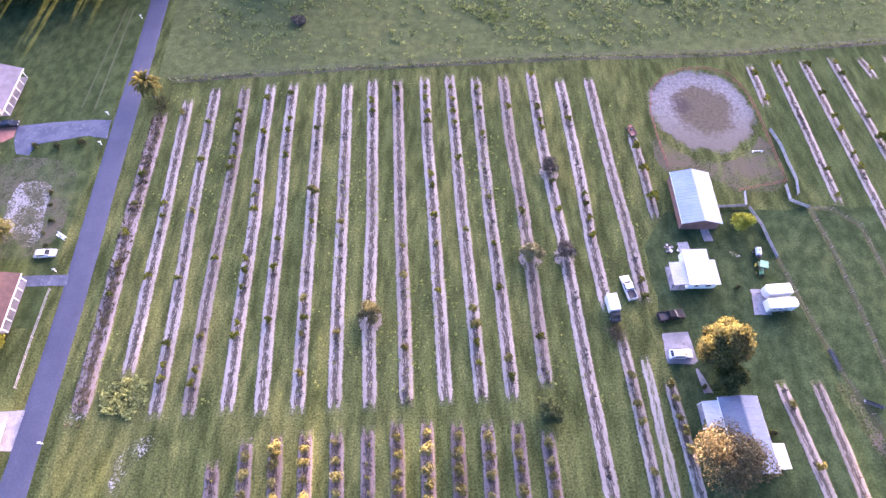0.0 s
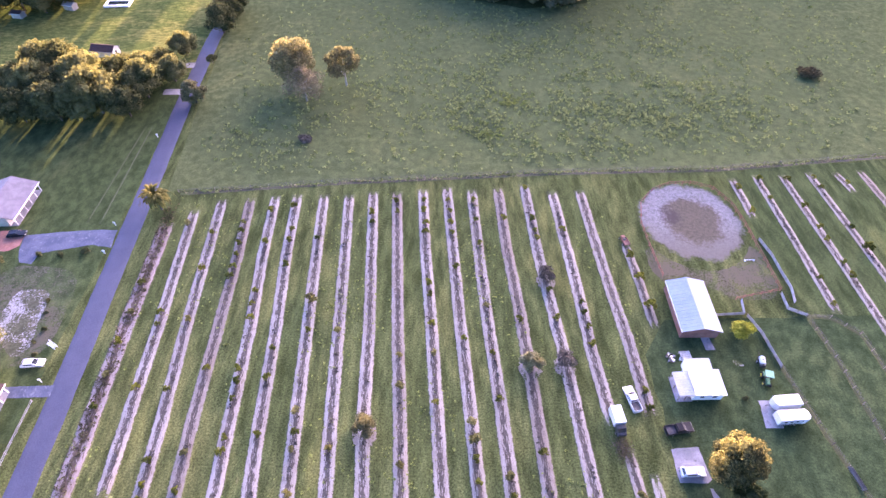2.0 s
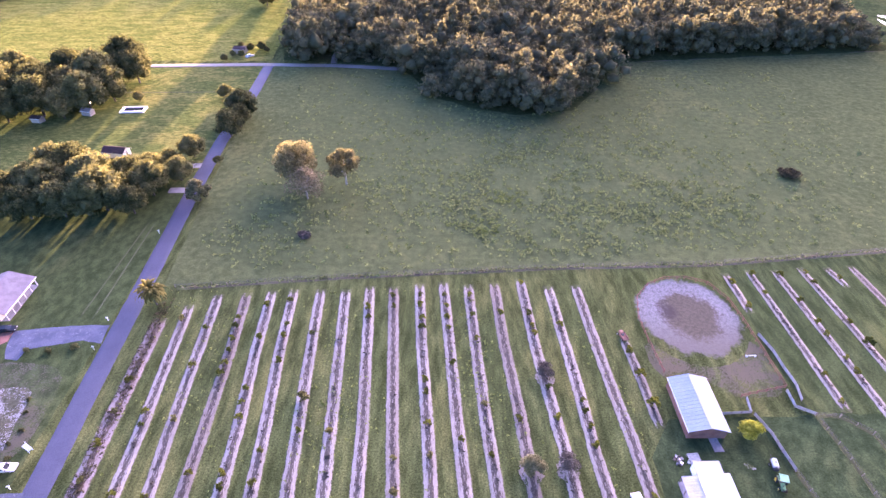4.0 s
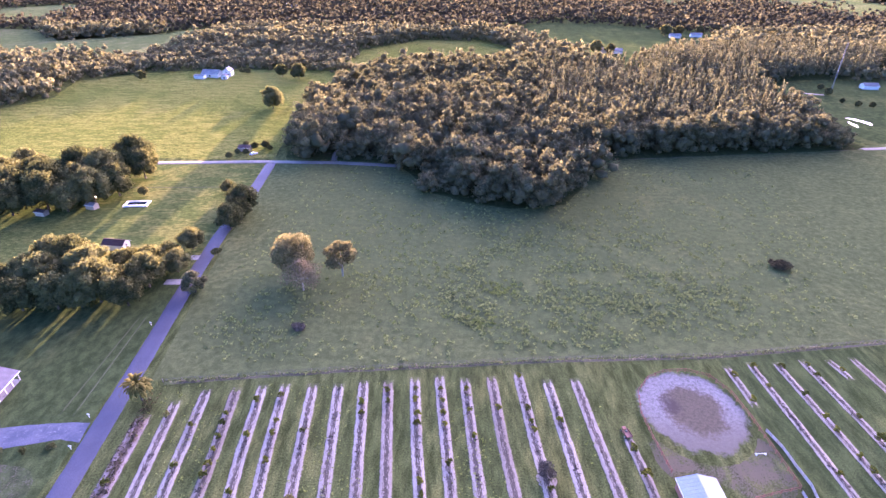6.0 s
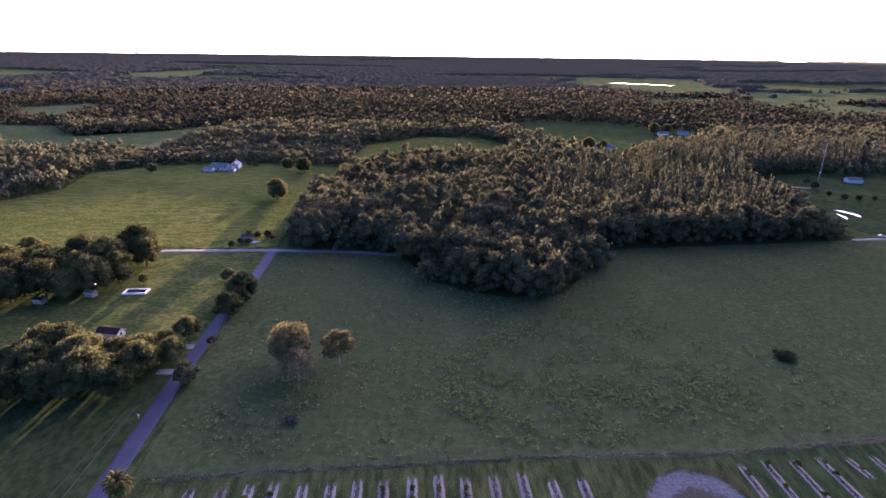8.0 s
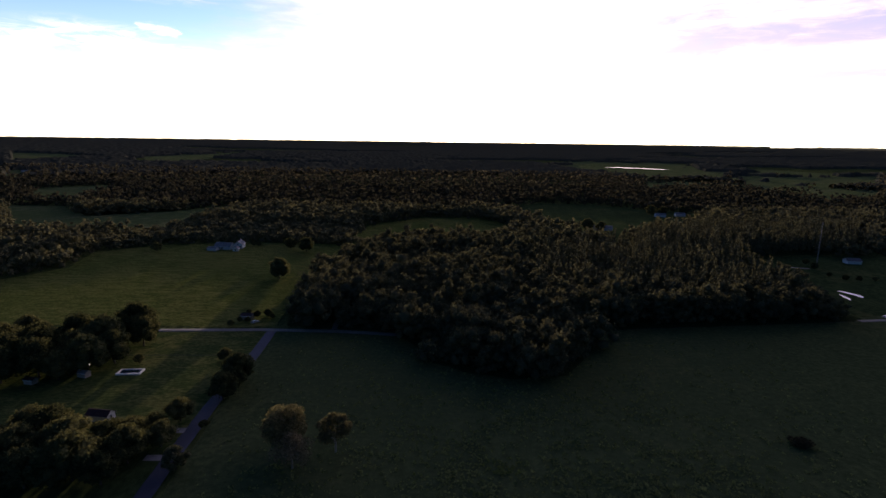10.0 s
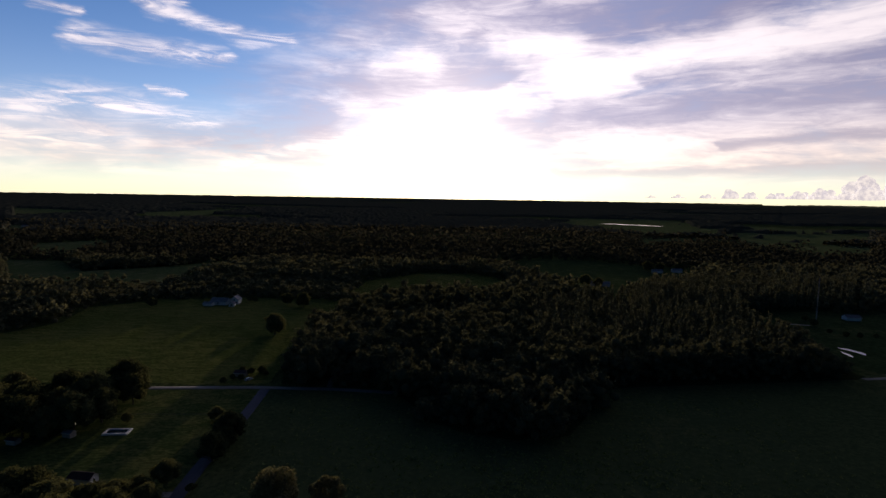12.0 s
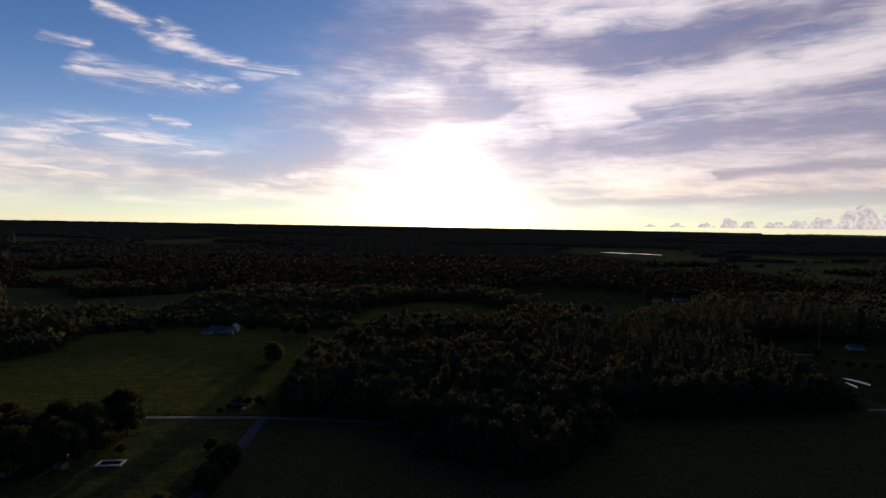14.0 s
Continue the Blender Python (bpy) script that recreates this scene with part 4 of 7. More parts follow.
for n, pts in enumerate(([(74.2, 58), (76.6, 44), (78.5, 35.2), (79.3, 31.0), (84.3, 16.0)], [(85.7, 71), (87.5, 59.1), (88.6, 37.0), (88.9, 18)], [(85.0, 69.9), (91.0, 69.6), (96.2, 65.0), (97.2, 51.9), (98, 38)])):
    strip("fence_line", pts, 1.0, 0.02, WORN_SHADOW_LINE, "worn earth line under a wire fence", 1.0, 0.4, 0.004, "path", 70.0 + n, depth=0.004)

# ---- riding arena and yards ----
sheet("arena_sand", [(67.8 + 14.6 * math.cos(a), 100.2 + 16.6 * math.sin(a)) for a in np.linspace(0, 5.96, 20)], 0.06, ARENA_FLOOR, "grey churned sand track round a trodden olive middle", 0.3, 1.5, "riding arena", None, True)
sheet("arena_yard", [(54.6, 92), (80.6, 92), (82, 77), (71, 74.8), (64, 79.5), (55.2, 79.5)], 0.04, YARD, "worn earth yard between arena and barn", 0.8, 1.5, "yard", None, True)
sheet("drive_slab", [(-111.4, 95.8), (-102.5, 97.0), (-95.3, 97.8), (-87.4, 97.9), (-86.6, 91.4), (-91.6, 92.6), (-100.7, 90.6), (-104.4, 89.6), (-104.7, 86.0), (-108.1, 86.6), (-110.2, 90.7)], 0.08, DRIVE, "cracked blue-grey concrete driveway", 0.25, 1.5, "driveway")
sheet("patio", [(-119.0, 97.4), (-114.2, 98.0), (-111.6, 97.6), (-110.9, 92.2), (-113.0, 90.4), (-119.0, 90.0)], 0.10, PAVER, "small red paver patio", 0.1, 1.0, "patio")
sheet("worn_yard", [(-110, 84), (-99, 85), (-91.5, 82), (-89.4, 73), (-89.0, 63), (-94, 57), (-104, 58), (-112, 68)], 0.045, WORN_LAWN, "worn brownish grass round a gravel yard", 0.5, 1.0, "yard", None, True)
sheet("gravel_yard", [(-104, 76.5), (-99.5, 78), (-95.5, 76.5), (-94.4, 70), (-93.2, 62), (-95.6, 59.5), (-99, 62), (-103.5, 67)], 0.06, GRAVEL, "thin white gravel yard grown with weeds", 0.5, 1.0, "yard", None, True)
sheet("drive_slab", [(-94.2, 52.2), (-83.0, 52.6), (-82.8, 50.0), (-93.6, 49.6)], 0.08, DRIVE, "short blue-grey concrete driveway", 0.15, 1.0, "driveway")
sheet("drive_slab", [(-81.6, 23.2), (-88.0, 22.8), (-92.0, 16), (-81.4, 15.6)], 0.08, CONCRETE, "pale concrete driveway apron", 0.15, 1.0, "driveway")
sheet("parking_pad", [(45.1, 38.8), (50.6, 39.2), (51.3, 33.0), (50.4, 32.2), (45.0, 32.4)], 0.10, CONCRETE, "stained concrete parking pad", 0.12, 1.0, "parking pad")
sheet("apron", [(58.8, 65.4), (60.7, 65.6), (61.3, 61.0), (59.2, 60.9)], 0.08, CONCRETE, "pale concrete apron before the barn", 0.06, 1.0, "apron")
sheet("trailer_pad", [(66.3, 48.9), (69.2, 48.9), (69.4, 43.0), (65.6, 43.0)], 0.07, CONCRETE, "pale gravel pad under the trailers", 0.3, 1.0, "parking pad")
sheet("garden_path", [(50.4, 31.4), (51.0, 31.3), (52.8, 26.6), (51.0, 26.4)], 0.07, CONCRETE, "pale sandy garden path", 0.2, 0.8, "path")
sheet("dust_patch", [(-61, 15.5), (-57.5, 18.0), (-54, 17.4), (-56.5, 14.8), (-58, 12.5), (-59, 8), (-61, 8)], 0.05, SHELL, "patch of white crushed shell in grass", 0.8, 0.8, "gravel patch", None, True)
sheet("dust_patch", [(-73.3, 22.5), (-71, 24), (-70.2, 21.6), (-72.8, 20)], 0.06, SHELL, "patch of white crushed shell in grass", 0.4, 0.8, "gravel patch", None, True)
sheet("dust_patch", [(64, 58.4), (65.4, 58.2), (66.2, 57.0), (64.8, 57.2)], 0.05, SHELL, "small white spill on the grass", 0.3, 0.5, "gravel patch", None, True)

for x, y, label in ((-92.4, 180.8, "short pale driveway under the roadside oaks"), (-93.6, 163.4, "short pale driveway under the roadside oaks")):
    sheet("drive_slab", [(x - 3.4, y - 1.8), (x - 3.6, y + 1.6), (x + 3.4, y + 1.9), (x + 3.6, y - 1.7)], 0.08, CONCRETE, label, 0.15, 1.0, "driveway")
sheet("soil_patch", [(77.6, 28), (80.2, 26.5), (82.2, 20), (83.8, 14), (82.0, 12.5), (80.2, 17), (78.6, 23)], 0.05, RED_SOIL, "reddish bare soil worn through the grass", 0.8, 1.0, "soil patch", None, True)

# ---- woods ----
def wood_patch(name, label, xs, ys, leaf, seed, tall, wide, quads, size, pine=False, lobes=5):
    """Many trees grown together: each a loose heap of leaf clumps round small ragged hearts."""
    rng = np.random.default_rng(seed)
    n = len(xs)
    if n == 0:
        return
    h = tall * rng.uniform(0.55, 1.15, n) * (1 + 0.22 * np.array([noise.noise((a * 0.02, b * 0.02, 3.0)) for a, b in zip(xs, ys)]))
    h *= np.where((xs > -340) & (xs < -60) & (ys > 500) & (ys < 640), 0.60, 1.0)      # trees north of the hayfield cut short so that sunlight reaches it
    h *= np.where((xs > -32) & (xs < 12) & (ys < 264), 0.50, 1.0)                     # young growth at the foot of the wood
    r = wide * rng.uniform(0.5, 1.0, n) * np.where(rng.random(n) < 0.22, 1.7, 1.15)
    base = np.array([far_rise(x, y) for x, y in zip(xs, ys)])
    bv, bf = BALL1
    m = len(bv)
    turn = rng.uniform(0, 6.283, (n, 1)) + np.arange(lobes) * 2.4
    if pine:
        f = np.broadcast_to((np.arange(lobes) + 0.5) / lobes, (n, lobes)) + rng.normal(0, 0.03, (n, lobes))
        girth = r[:, None] * (1.1 - 0.85 * f)
        reach = girth * 0.2
        z = h[:, None] * (0.22 + 0.72 * f)
        rad = np.stack([girth, girth, np.broadcast_to(h[:, None] * 0.72 / lobes * 0.95, (n, lobes))], -1)
    else:
        f = np.broadcast_to(np.linspace(0.0, 1.0, lobes), (n, lobes)) + rng.normal(0, 0.10, (n, lobes))
        girth = np.sin(np.pi * np.clip(0.25 + 0.68 * f, 0.1, 0.95)) ** 0.7
        rr = r[:, None] * rng.uniform(0.26, 0.66, (n, lobes))
        reach = np.maximum(0, r[:, None] * girth - rr * 0.6)
        z = h[:, None] * (0.16 + 0.66 * f + rng.normal(0, 0.05, (n, lobes)))
        rad = np.stack([rr, rr * rng.uniform(0.85, 1.15, (n, lobes)), np.minimum(rr, h[:, None] * 0.26)], -1)
    mid = np.stack([xs[:, None] + reach * np.cos(turn), ys[:, None] + reach * np.sin(turn), base[:, None] + z], -1)
    mid, rad = mid.reshape(-1, 3), rad.reshape(-1, 3)
    t = n * lobes
    core_v = (bv[None] * (1 + rng.normal(0, 0.16, (t, m, 1))) * rad[:, None, :] * 0.66 + mid[:, None, :]).reshape(-1, 3)
    core_f = (bf[None] + (np.arange(t) * m)[:, None, None]).reshape(-1, 3)
    each = max(2, round(quads / lobes))
    d = rng.normal(0, 1, (t, each, 3))
    d[:, :, 2] = np.where(rng.random((t, each)) < 0.72, np.abs(d[:, :, 2]), d[:, :, 2])
    d /= np.linalg.norm(d, axis=2, keepdims=True)
    c = mid[:, None, :] + d * rad[:, None, :] * rng.uniform(0.62, 1.30, (t, each, 1)) ** 0.75
    v, q = leaf_quads(rng, c.reshape(-1, 3), d.reshape(-1, 3), size * rng.uniform(0.7, 1.3, (t * each, 1)), 0.85)
    q = q + len(core_v)
    me = fast_mesh(name, np.vstack([core_v, v]), np.vstack([core_f, q[:, [0, 1, 2]], q[:, [0, 2, 3]]]), leaf)
    tagged(new(name, me), label, "woodland", "", "stuff")


def spread(x0, x1, y0, y1, step, seed):
    rng = np.random.default_rng(seed)
    gx, gy = np.meshgrid(np.arange(x0, x1, step), np.arange(y0, y1, step))
    return gx.ravel() + rng.uniform(-0.42, 0.42, gx.size) * step, gy.ravel() + rng.uniform(-0.42, 0.42, gy.size) * step


def house_clearing(x, y):
    """The open ground before the white house behind the pines."""
    return np.hypot((x - 190) / 24, (y - 582) / 70) < 1


def off_roads(x, y):
    road_y = np.interp(x, [-98, -53, -21, 60, 274, 420], [287.5, 286, 281.5, 287, 313.5, 331])
    return (np.abs(y - road_y) > 3.6) & ~((np.abs(x + 57) < 3.0) & (y < 335))


def ragged(poly, x, y, reach=7.0):
    """Inside an outline whose edge wanders."""
    dx = np.array([noise.noise((a * 0.045, b * 0.045, 1.0)) for a, b in zip(x, y)]) * reach * 2
    dy = np.array([noise.noise((a * 0.045, b * 0.045, 6.0)) for a, b in zip(x, y)]) * reach * 2
    return inside(poly, x + dx, y + dy)


PINES = [(75, 372), (150, 342), (240, 340), (250, 368), (262, 409), (260, 440), (298, 505), (420, 522), (510, 630), (391, 660), (322, 655), (227, 578), (158, 525), (110, 520), (80, 450)]
x, y = spread(-120, 330, 212, 400, 7.4, 1)
keep = ragged(WOOD, x, y) & ~inside(PINES, x, y) & off_roads(x, y)
wood_patch("near_wood", "dense mixed broadleaf wood with sunlit rims", x[keep], y[keep], LEAF_WOOD, 2, 20.0, 6.2, 480, 0.56, False, 10)
x, y = spread(-120, 330, 400, 660, 8.0, 3)
keep = ragged(WOOD, x, y) & ~inside(PINES, x, y) & ~house_clearing(x, y)
wood_patch("deep_wood", "dense mixed broadleaf wood with sunlit rims", x[keep], y[keep], LEAF_WOOD, 4, 19.0, 6.8, 180, 0.92, False, 6)
x, y = spread(70, 570, 340, 790, 5.6, 5)
keep = inside(PINES, x, y) & ~house_clearing(x, y)
wood_patch("pine_plantation", "close-planted pine plantation with pale tops", x[keep], y[keep], LEAF_PINE, 6, 20.0, 2.5, 80, 0.52, True, 5)


def hedges(x, y):
    """Belts of trees that cross the far plain."""
    return np.array([noise.noise((a * 0.0022, b * 0.0085, 2.0)) + 0.4 * noise.noise((a * 0.012, b * 0.02, 5.0)) > 0.22 and math.hypot((a - 780) / 260, (b - 2100) / 420) > 1 for a, b in zip(np.ravel(x), np.ravel(y))]).reshape(np.shape(x))


def far_keep(x, y):
    bearing = np.degrees(np.arctan2(x, y))
    ok = (np.abs(bearing) < 43) & ~inside(WOOD, x, y) & ~house_clearing(x, y)
    for poly in CLEARINGS:
        ok &= ~inside(poly, x, y) | (hedges(x, y) if poly is FIELD_R else np.zeros(np.shape(x), bool))
    return ok & ((y > 508) | ((x < -296) & (y > 374)) | ((x > 520) & (y > 380)) | ((x < -480) & (y > 300)))


x, y = spread(-620, 700, 370, 800, 9.2, 7)
keep = far_keep(x, y)
wood_patch("middle_wood", "belts of oak woodland between fields", x[keep], y[keep], LEAF_WOOD, 8, 17.0, 7.0, 42, 1.35, False, 4)
x, y = spread(-1250, 1250, 800, 1250, 13.8, 9)
keep = far_keep(x, y)
wood_patch("far_wood", "far belts of dark woodland", x[keep], y[keep], LEAF_FAR, 10, 15.0, 8.5, 10, 2.3, False, 3)
x, y = spread(-1800, 1800, 1250, 1750, 18.5, 11)
keep = far_keep(x, y)
wood_patch("far_wood", "far belts of dark woodland", x[keep], y[keep], LEAF_FAR, 12, 14.0, 11.0, 5, 3.0, False, 2)


def distant_canopy():
    """The treetops of the plain out to its rim, as one rough blanket."""
    rings = [1690.0]
    while rings[-1] < 4880:
        rings.append(rings[-1] * 1.009)
    bearings = np.radians(np.linspace(-47, 47, 720))
    r, b = np.meshgrid(rings, bearings, indexing="ij")
    gx, gy = r * np.sin(b), r * np.cos(b)
    open_ground = np.zeros(gx.shape, bool)
    for poly in CLEARINGS:
        open_ground |= inside(poly, gx, gy) & ~(hedges(gx, gy) if poly is FIELD_R else np.zeros(gx.shape, bool))
    lift = np.empty(gx.shape)
    for i in range(gx.shape[0]):
        for j in range(gx.shape[1]):
            px, py = gx[i, j], gy[i, j]
            gap = noise.noise((px * 0.0008 + 7.3, py * 0.0022, 4.0)) + 0.5 * noise.noise((px * 0.003, py * 0.006, 8.0))
            tall = 9.0 + 6.0 * noise.noise((px * 0.02, py * 0.02, 0.0)) + 7.0 * noise.noise((px * 0.09, py * 0.09, 1.0))
            tall = 9.0 + (tall - 9.0) * min(1.0, max(0.35, (4600.0 - math.hypot(px, py)) / 2200.0))
            lift[i, j] = (-3.0 if open_ground[i, j] or gap > 0.34 else max(3.0, tall)) + far_rise(px, py)
    v = np.stack([gx, gy, lift], -1).reshape(-1, 3)
    n = gx.shape[1]
    i, j = np.meshgrid(np.arange(gx.shape[0] - 1), np.arange(n - 1), indexing="ij")
    a = (i * n + j).ravel()
    me = fast_mesh("distant_wood", v, np.column_stack([a, a + n, a + n + 1, a + 1]), LEAF_DISTANT)
    tagged(new("distant_wood", me), "dark wooded plain reaching to the horizon", "woodland", "", "stuff")


distant_canopy()


# ---- weeds ----
def weeds(name, label, seed, count, area, size, leaf, density):
    """Low bushy clumps scattered where the noise is high."""
    rng = np.random.default_rng(seed)
    x = rng.uniform(area[0], area[1], count)
    y = rng.uniform(area[2], area[3], count)
    keep = np.array([density(a, b) > rng.random() for a, b in zip(x, y)])
    x, y = x[keep], y[keep]
    n, q = len(x), 8
    s = size * rng.uniform(0.5, 1.5, n)
    c = np.stack([x[:, None] + rng.normal(0, 0.34, (n, q)) * s[:, None], y[:, None] + rng.normal(0, 0.34, (n, q)) * s[:, None], rng.uniform(0.05, 0.75, (n, q)) * s[:, None]], -1).reshape(-1, 3)
    up = np.tile((0, -0.1, 0.7), (n * q, 1))
    v, f = leaf_quads(rng, c, up, 0.40 * np.repeat(s, q)[:, None], 0.45)
    tagged(new(name, fast_mesh(name, v, f, leaf)), label, "weeds", "", "stuff")


def pasture_density(x, y):
    if y < 119 + (x + 30) * 0.075 or y > 281:
        return 0.0
    if inside(WOOD, np.array([x]), np.array([y]))[0]:
        return 0.0
    clump = noise.noise((x * 0.05, y * 0.07, 3.0)) + 0.8 * noise.noise((x * 0.16, y * 0.2, 5.0))
    thick = math.exp(-((x - 62) / 42) ** 2 - ((y - 140 - 0.1 * x) / 20) ** 2) + 0.55 * math.exp(-((x - 45) / 70) ** 2 - ((y - 180) / 38) ** 2)
    thick += 0.75 * math.exp(-((x + 56) / 17) ** 2 - ((y - 138) / 11) ** 2) + 0.30 * math.exp(-((x + 10) / 45) ** 2 - ((y - 155) / 30) ** 2)
    return max(0.0, 0.42 + 0.7 * clump) * (0.07 + 1.15 * thick)


weeds("pasture_weeds", "scattered clumps of tall green pasture weeds", 21, 42000, (-76, 175, 120, 284), 0.70, LEAF_WEED, pasture_density)
weeds("yellow_weeds", "bright yellow-green weed patches in the pasture", 22, 2600, (-40, 60, 122, 180), 0.7, LEAF_BRIGHT_WEED,
      lambda x, y: 1.0 if math.hypot((x - 12) / 9, (y - 141) / 5) < 1 + 0.5 * noise.noise((x * 0.2, y * 0.2, 0)) or math.hypot((x - 24) / 7, (y - 160) / 5) < 1 + 0.5 * noise.noise((x * 0.2, y * 0.2, 4)) else 0.0)
weeds("orchard_weeds", "low yellowish weeds between the tree rows", 23, 9000, (-75, 45, 24, 112), 0.32, LEAF_BRIGHT_WEED, lambda x, y: max(0.0, noise.noise((x * 0.06, y * 0.035, 9.0)) + 0.25 * noise.noise((x * 0.4, y * 0.4, 2.0))))
weeds("bed_weeds", "dead grey-brown weeds down the middle of the sand beds", 24, 42000, (-78, 120, 5, 121), 0.42, LEAF_DEAD,
      lambda x, y: max(0.0, 0.35 + 0.6 * noise.noise((x * 0.5, y * 0.12, 1.0))) if any(y1 < y < y0 and abs(x - (x0 + (x1 - x0) * (y0 - y) / (y0 - y1))) < 0.55 for x0, y0, x1, y1 in ROW_ENDS + EAST_ENDS) else 0.0)

weeds("thicket", "tangled yellow-green thicket of weeds at the row ends", 25, 800, (-69, -57, 20, 31), 0.5, LEAF_WEED, lambda x, y: 1.0 if math.hypot((x + 63) / 5.2, (y - 25.6) / 4.6) < 0.85 + 0.4 * noise.noise((x * 0.4, y * 0.4, 0)) else 0.0)
weeds("bed_litter", "brown leaf litter and debris strewn along the first bed", 26, 9000, (-82, -66, 20, 108), 0.36, LEAF_BROWN,
      lambda x, y: 0.75 * max(0.0, 0.55 + 0.8 * noise.noise((x * 0.5, y * 0.2, 3.0))) if abs(x - (-75.3 + (99.4 - y) * 0.0506)) < 1.7 else 0.0)
weeds("row_litter", "dark debris in the brown southern beds", 27, 12000, (-46, 24, 2, 21), 0.3, LEAF_GREY,
      lambda x, y: 0.55 if any(y < y0 and abs(x - (x0 + (x1 - x0) * (y0 - y) / (y0 - y1))) < 0.9 for x0, y0, x1, y1 in SOUTH_ENDS) else 0.0)

BOUNDARY = ((-75, -30, 34, 82, 127, 230), (111.8, 116.2, 120.4, 121.8, 126.8, 138.0))
for name, label, seed, leaf, size in (("boundary_litter", "dead brown growth along the pasture fence", 31, LEAF_ASH, 0.30), ("boundary_weeds", "green weeds along the pasture fence", 32, LEAF_WEED, 0.38)):
    weeds(name, label, seed, 20000, (-75, 200, 110, 136), size, leaf, lambda x, y: max(0.0, 0.5 + 1.2 * noise.noise((x * 0.12, seed * 1.7, 0.0))) if abs(y - 0.5 - float(np.interp(x, *BOUNDARY)) - 0.5 * noise.noise((x * 0.2, 0.0, 3.0))) < 0.6 else 0.0)

# ---- single trees ----
OAK_TEXT = "broad dark-green oak with sunlit upper crown"
oak_a = tree("oak_tree", OAK_TEXT, (-113, 151), 17.0, 10.0, LEAF_OAK, 101, 4700, 0.43, "roadside oaks", lobes=26, low=0.08)
oak_b = tree("oak_tree", OAK_TEXT, (-131, 168), 16.5, 9.6, LEAF_OAK, 102, 4700, 0.43, "roadside oaks", lobes=28, low=0.08)
oak_c = tree("oak_tree", OAK_TEXT, (-101, 160), 14.0, 8.0, LEAF_OAK, 103, 4300, 0.40, "roadside oaks", lobes=22, low=0.08)
OAKS = (oak_a, oak_b, oak_c)
# the last oak, at (-114.5, 174), is added to narrow the sun streaks
for n, (x, y, s) in enumerate(((-136, 146, 0.75), (-125, 147, 0.85), (-103, 149, 0.8), (-120, 160, 1.0), (-139, 171, 0.9), (-110, 165, 0.95), (-128, 153, 0.8), (-146, 150, 0.65), (-154, 148, 0.6),
                               (-95, 170, 0.6), (-118, 148, 0.8), (-108, 152, 0.85), (-134, 158, 0.9), (-142, 160, 0.8), (-126, 168, 0.95), (-148, 156, 0.7), (-104, 170, 0.7), (-100, 177, 0.66), (-96.5, 188, 0.58), (-114.5, 174, 0.45))):
    copy_thing(OAKS[n % 3], grown(x, y, s, 67 * n))
for n, (x, y, s) in enumerate(((-87, 205, 0.75), (-85.5, 214, 0.75), (-87, 223, 0.8), (-101, 244, 0.42), (-91, 228, 0.55))):
    tagged(copy_thing(OAKS[(n + 1) % 3], grown(x, y, s, 50 * n)), "rounded green tree beside the lane", group="lane trees")
for n, (x, y, s) in enumerate(((-188, 218, 1.0), (-176, 224, 1.15), (-166, 222, 1.0), (-158, 230, 1.1), (-182, 236, 1.2), (-170, 240, 1.2), (-152, 240, 1.0), (-196, 232, 1.1), (-205, 222, 1.0),
                               (-164, 252, 1.2), (-178, 256, 1.2), (-194, 250, 1.2), (-157, 270, 1.25), (-150, 262, 1.0), (-140.5, 240, 0.36), (-208, 245, 1.1), (-216, 230, 1.0), (-210, 265, 1.1))):
    tagged(copy_thing(OAKS[n % 3], grown(x, y, s, 31 * n)), "tall dark oak in a shady homestead grove", group="grove oaks")
for n, (x, y, s) in enumerate(((-120, 400, 1.0), (-123, 500, 0.9), (-141, 512, 0.85), (-262, 495, 0.55), (-117, 293, 0.24), (-112.5, 311, 0.32), (-107, 309, 0.27), (-101.5, 311, 0.30), (-97.5, 307, 0.24), (-114.5, 300, 0.20), (-109.5, 299.5, 0.22), (-176, 524, 0.4), (-182, 527, 0.35),
                               (330, 451, 0.4), (324, 424, 0.3), (329, 413, 0.3), (338, 410, 0.3), (351, 410, 0.3), (366, 410, 0.3), (336, 470, 0.35), (200, 640, 0.9), (186, 648, 0.9), (320, 790, 1.0), (340, 795, 1.0), (372, 800, 0.8), (-215, 520, 0.35))):
    tagged(copy_thing(OAKS[n % 3], grown(x, y, s, 43 * n)), "rounded single tree in an open field", group="field trees")
tree("pasture_tree", "old spreading tree with a sunlit olive crown in the pasture", (-51.0, 167.5), 17.5, 10.0, LEAF_LIGHT, 111, 8500, 0.38, "pasture clump", bark=PALE_BARK, lobes=17, low=0.10, limbs=12, cores=False)
tree("pasture_tree", "half-bare greyish tree with pale limbs in the pasture", (-46.2, 158.0), 12.5, 7.6, LEAF_ASH, 112, 3000, 0.28, "pasture clump", bark=PALE_BARK, lobes=20, low=0.08, limbs=18, cores=False)
tree("pasture_tree", "upright tree with a forked pale trunk in the pasture", (-33.8, 167.3), 14.5, 6.4, LEAF_LIGHT, 128, 5000, 0.34, "pasture clump", bark=PALE_BARK, lobes=12, low=0.26, limbs=9, cores=False)
tree("light_tree", "light green roadside tree", (-83.6, 157), 9.0, 4.6, LEAF_LIGHT, 113, 2600, 0.27, low=0.02)
tree("small_tree", "small dark bush by the lane", (-85, 182), 3.6, 2.4, LEAF_OAK, 114, 900, 0.24)
tree("golden_tree", "dense rounded tree with golden sunlit leaves", (53.2, 33.6), 15.5, 5.0, LEAF_BACKLIT, 115, 14000, 0.20, lobes=34, low=0.05)
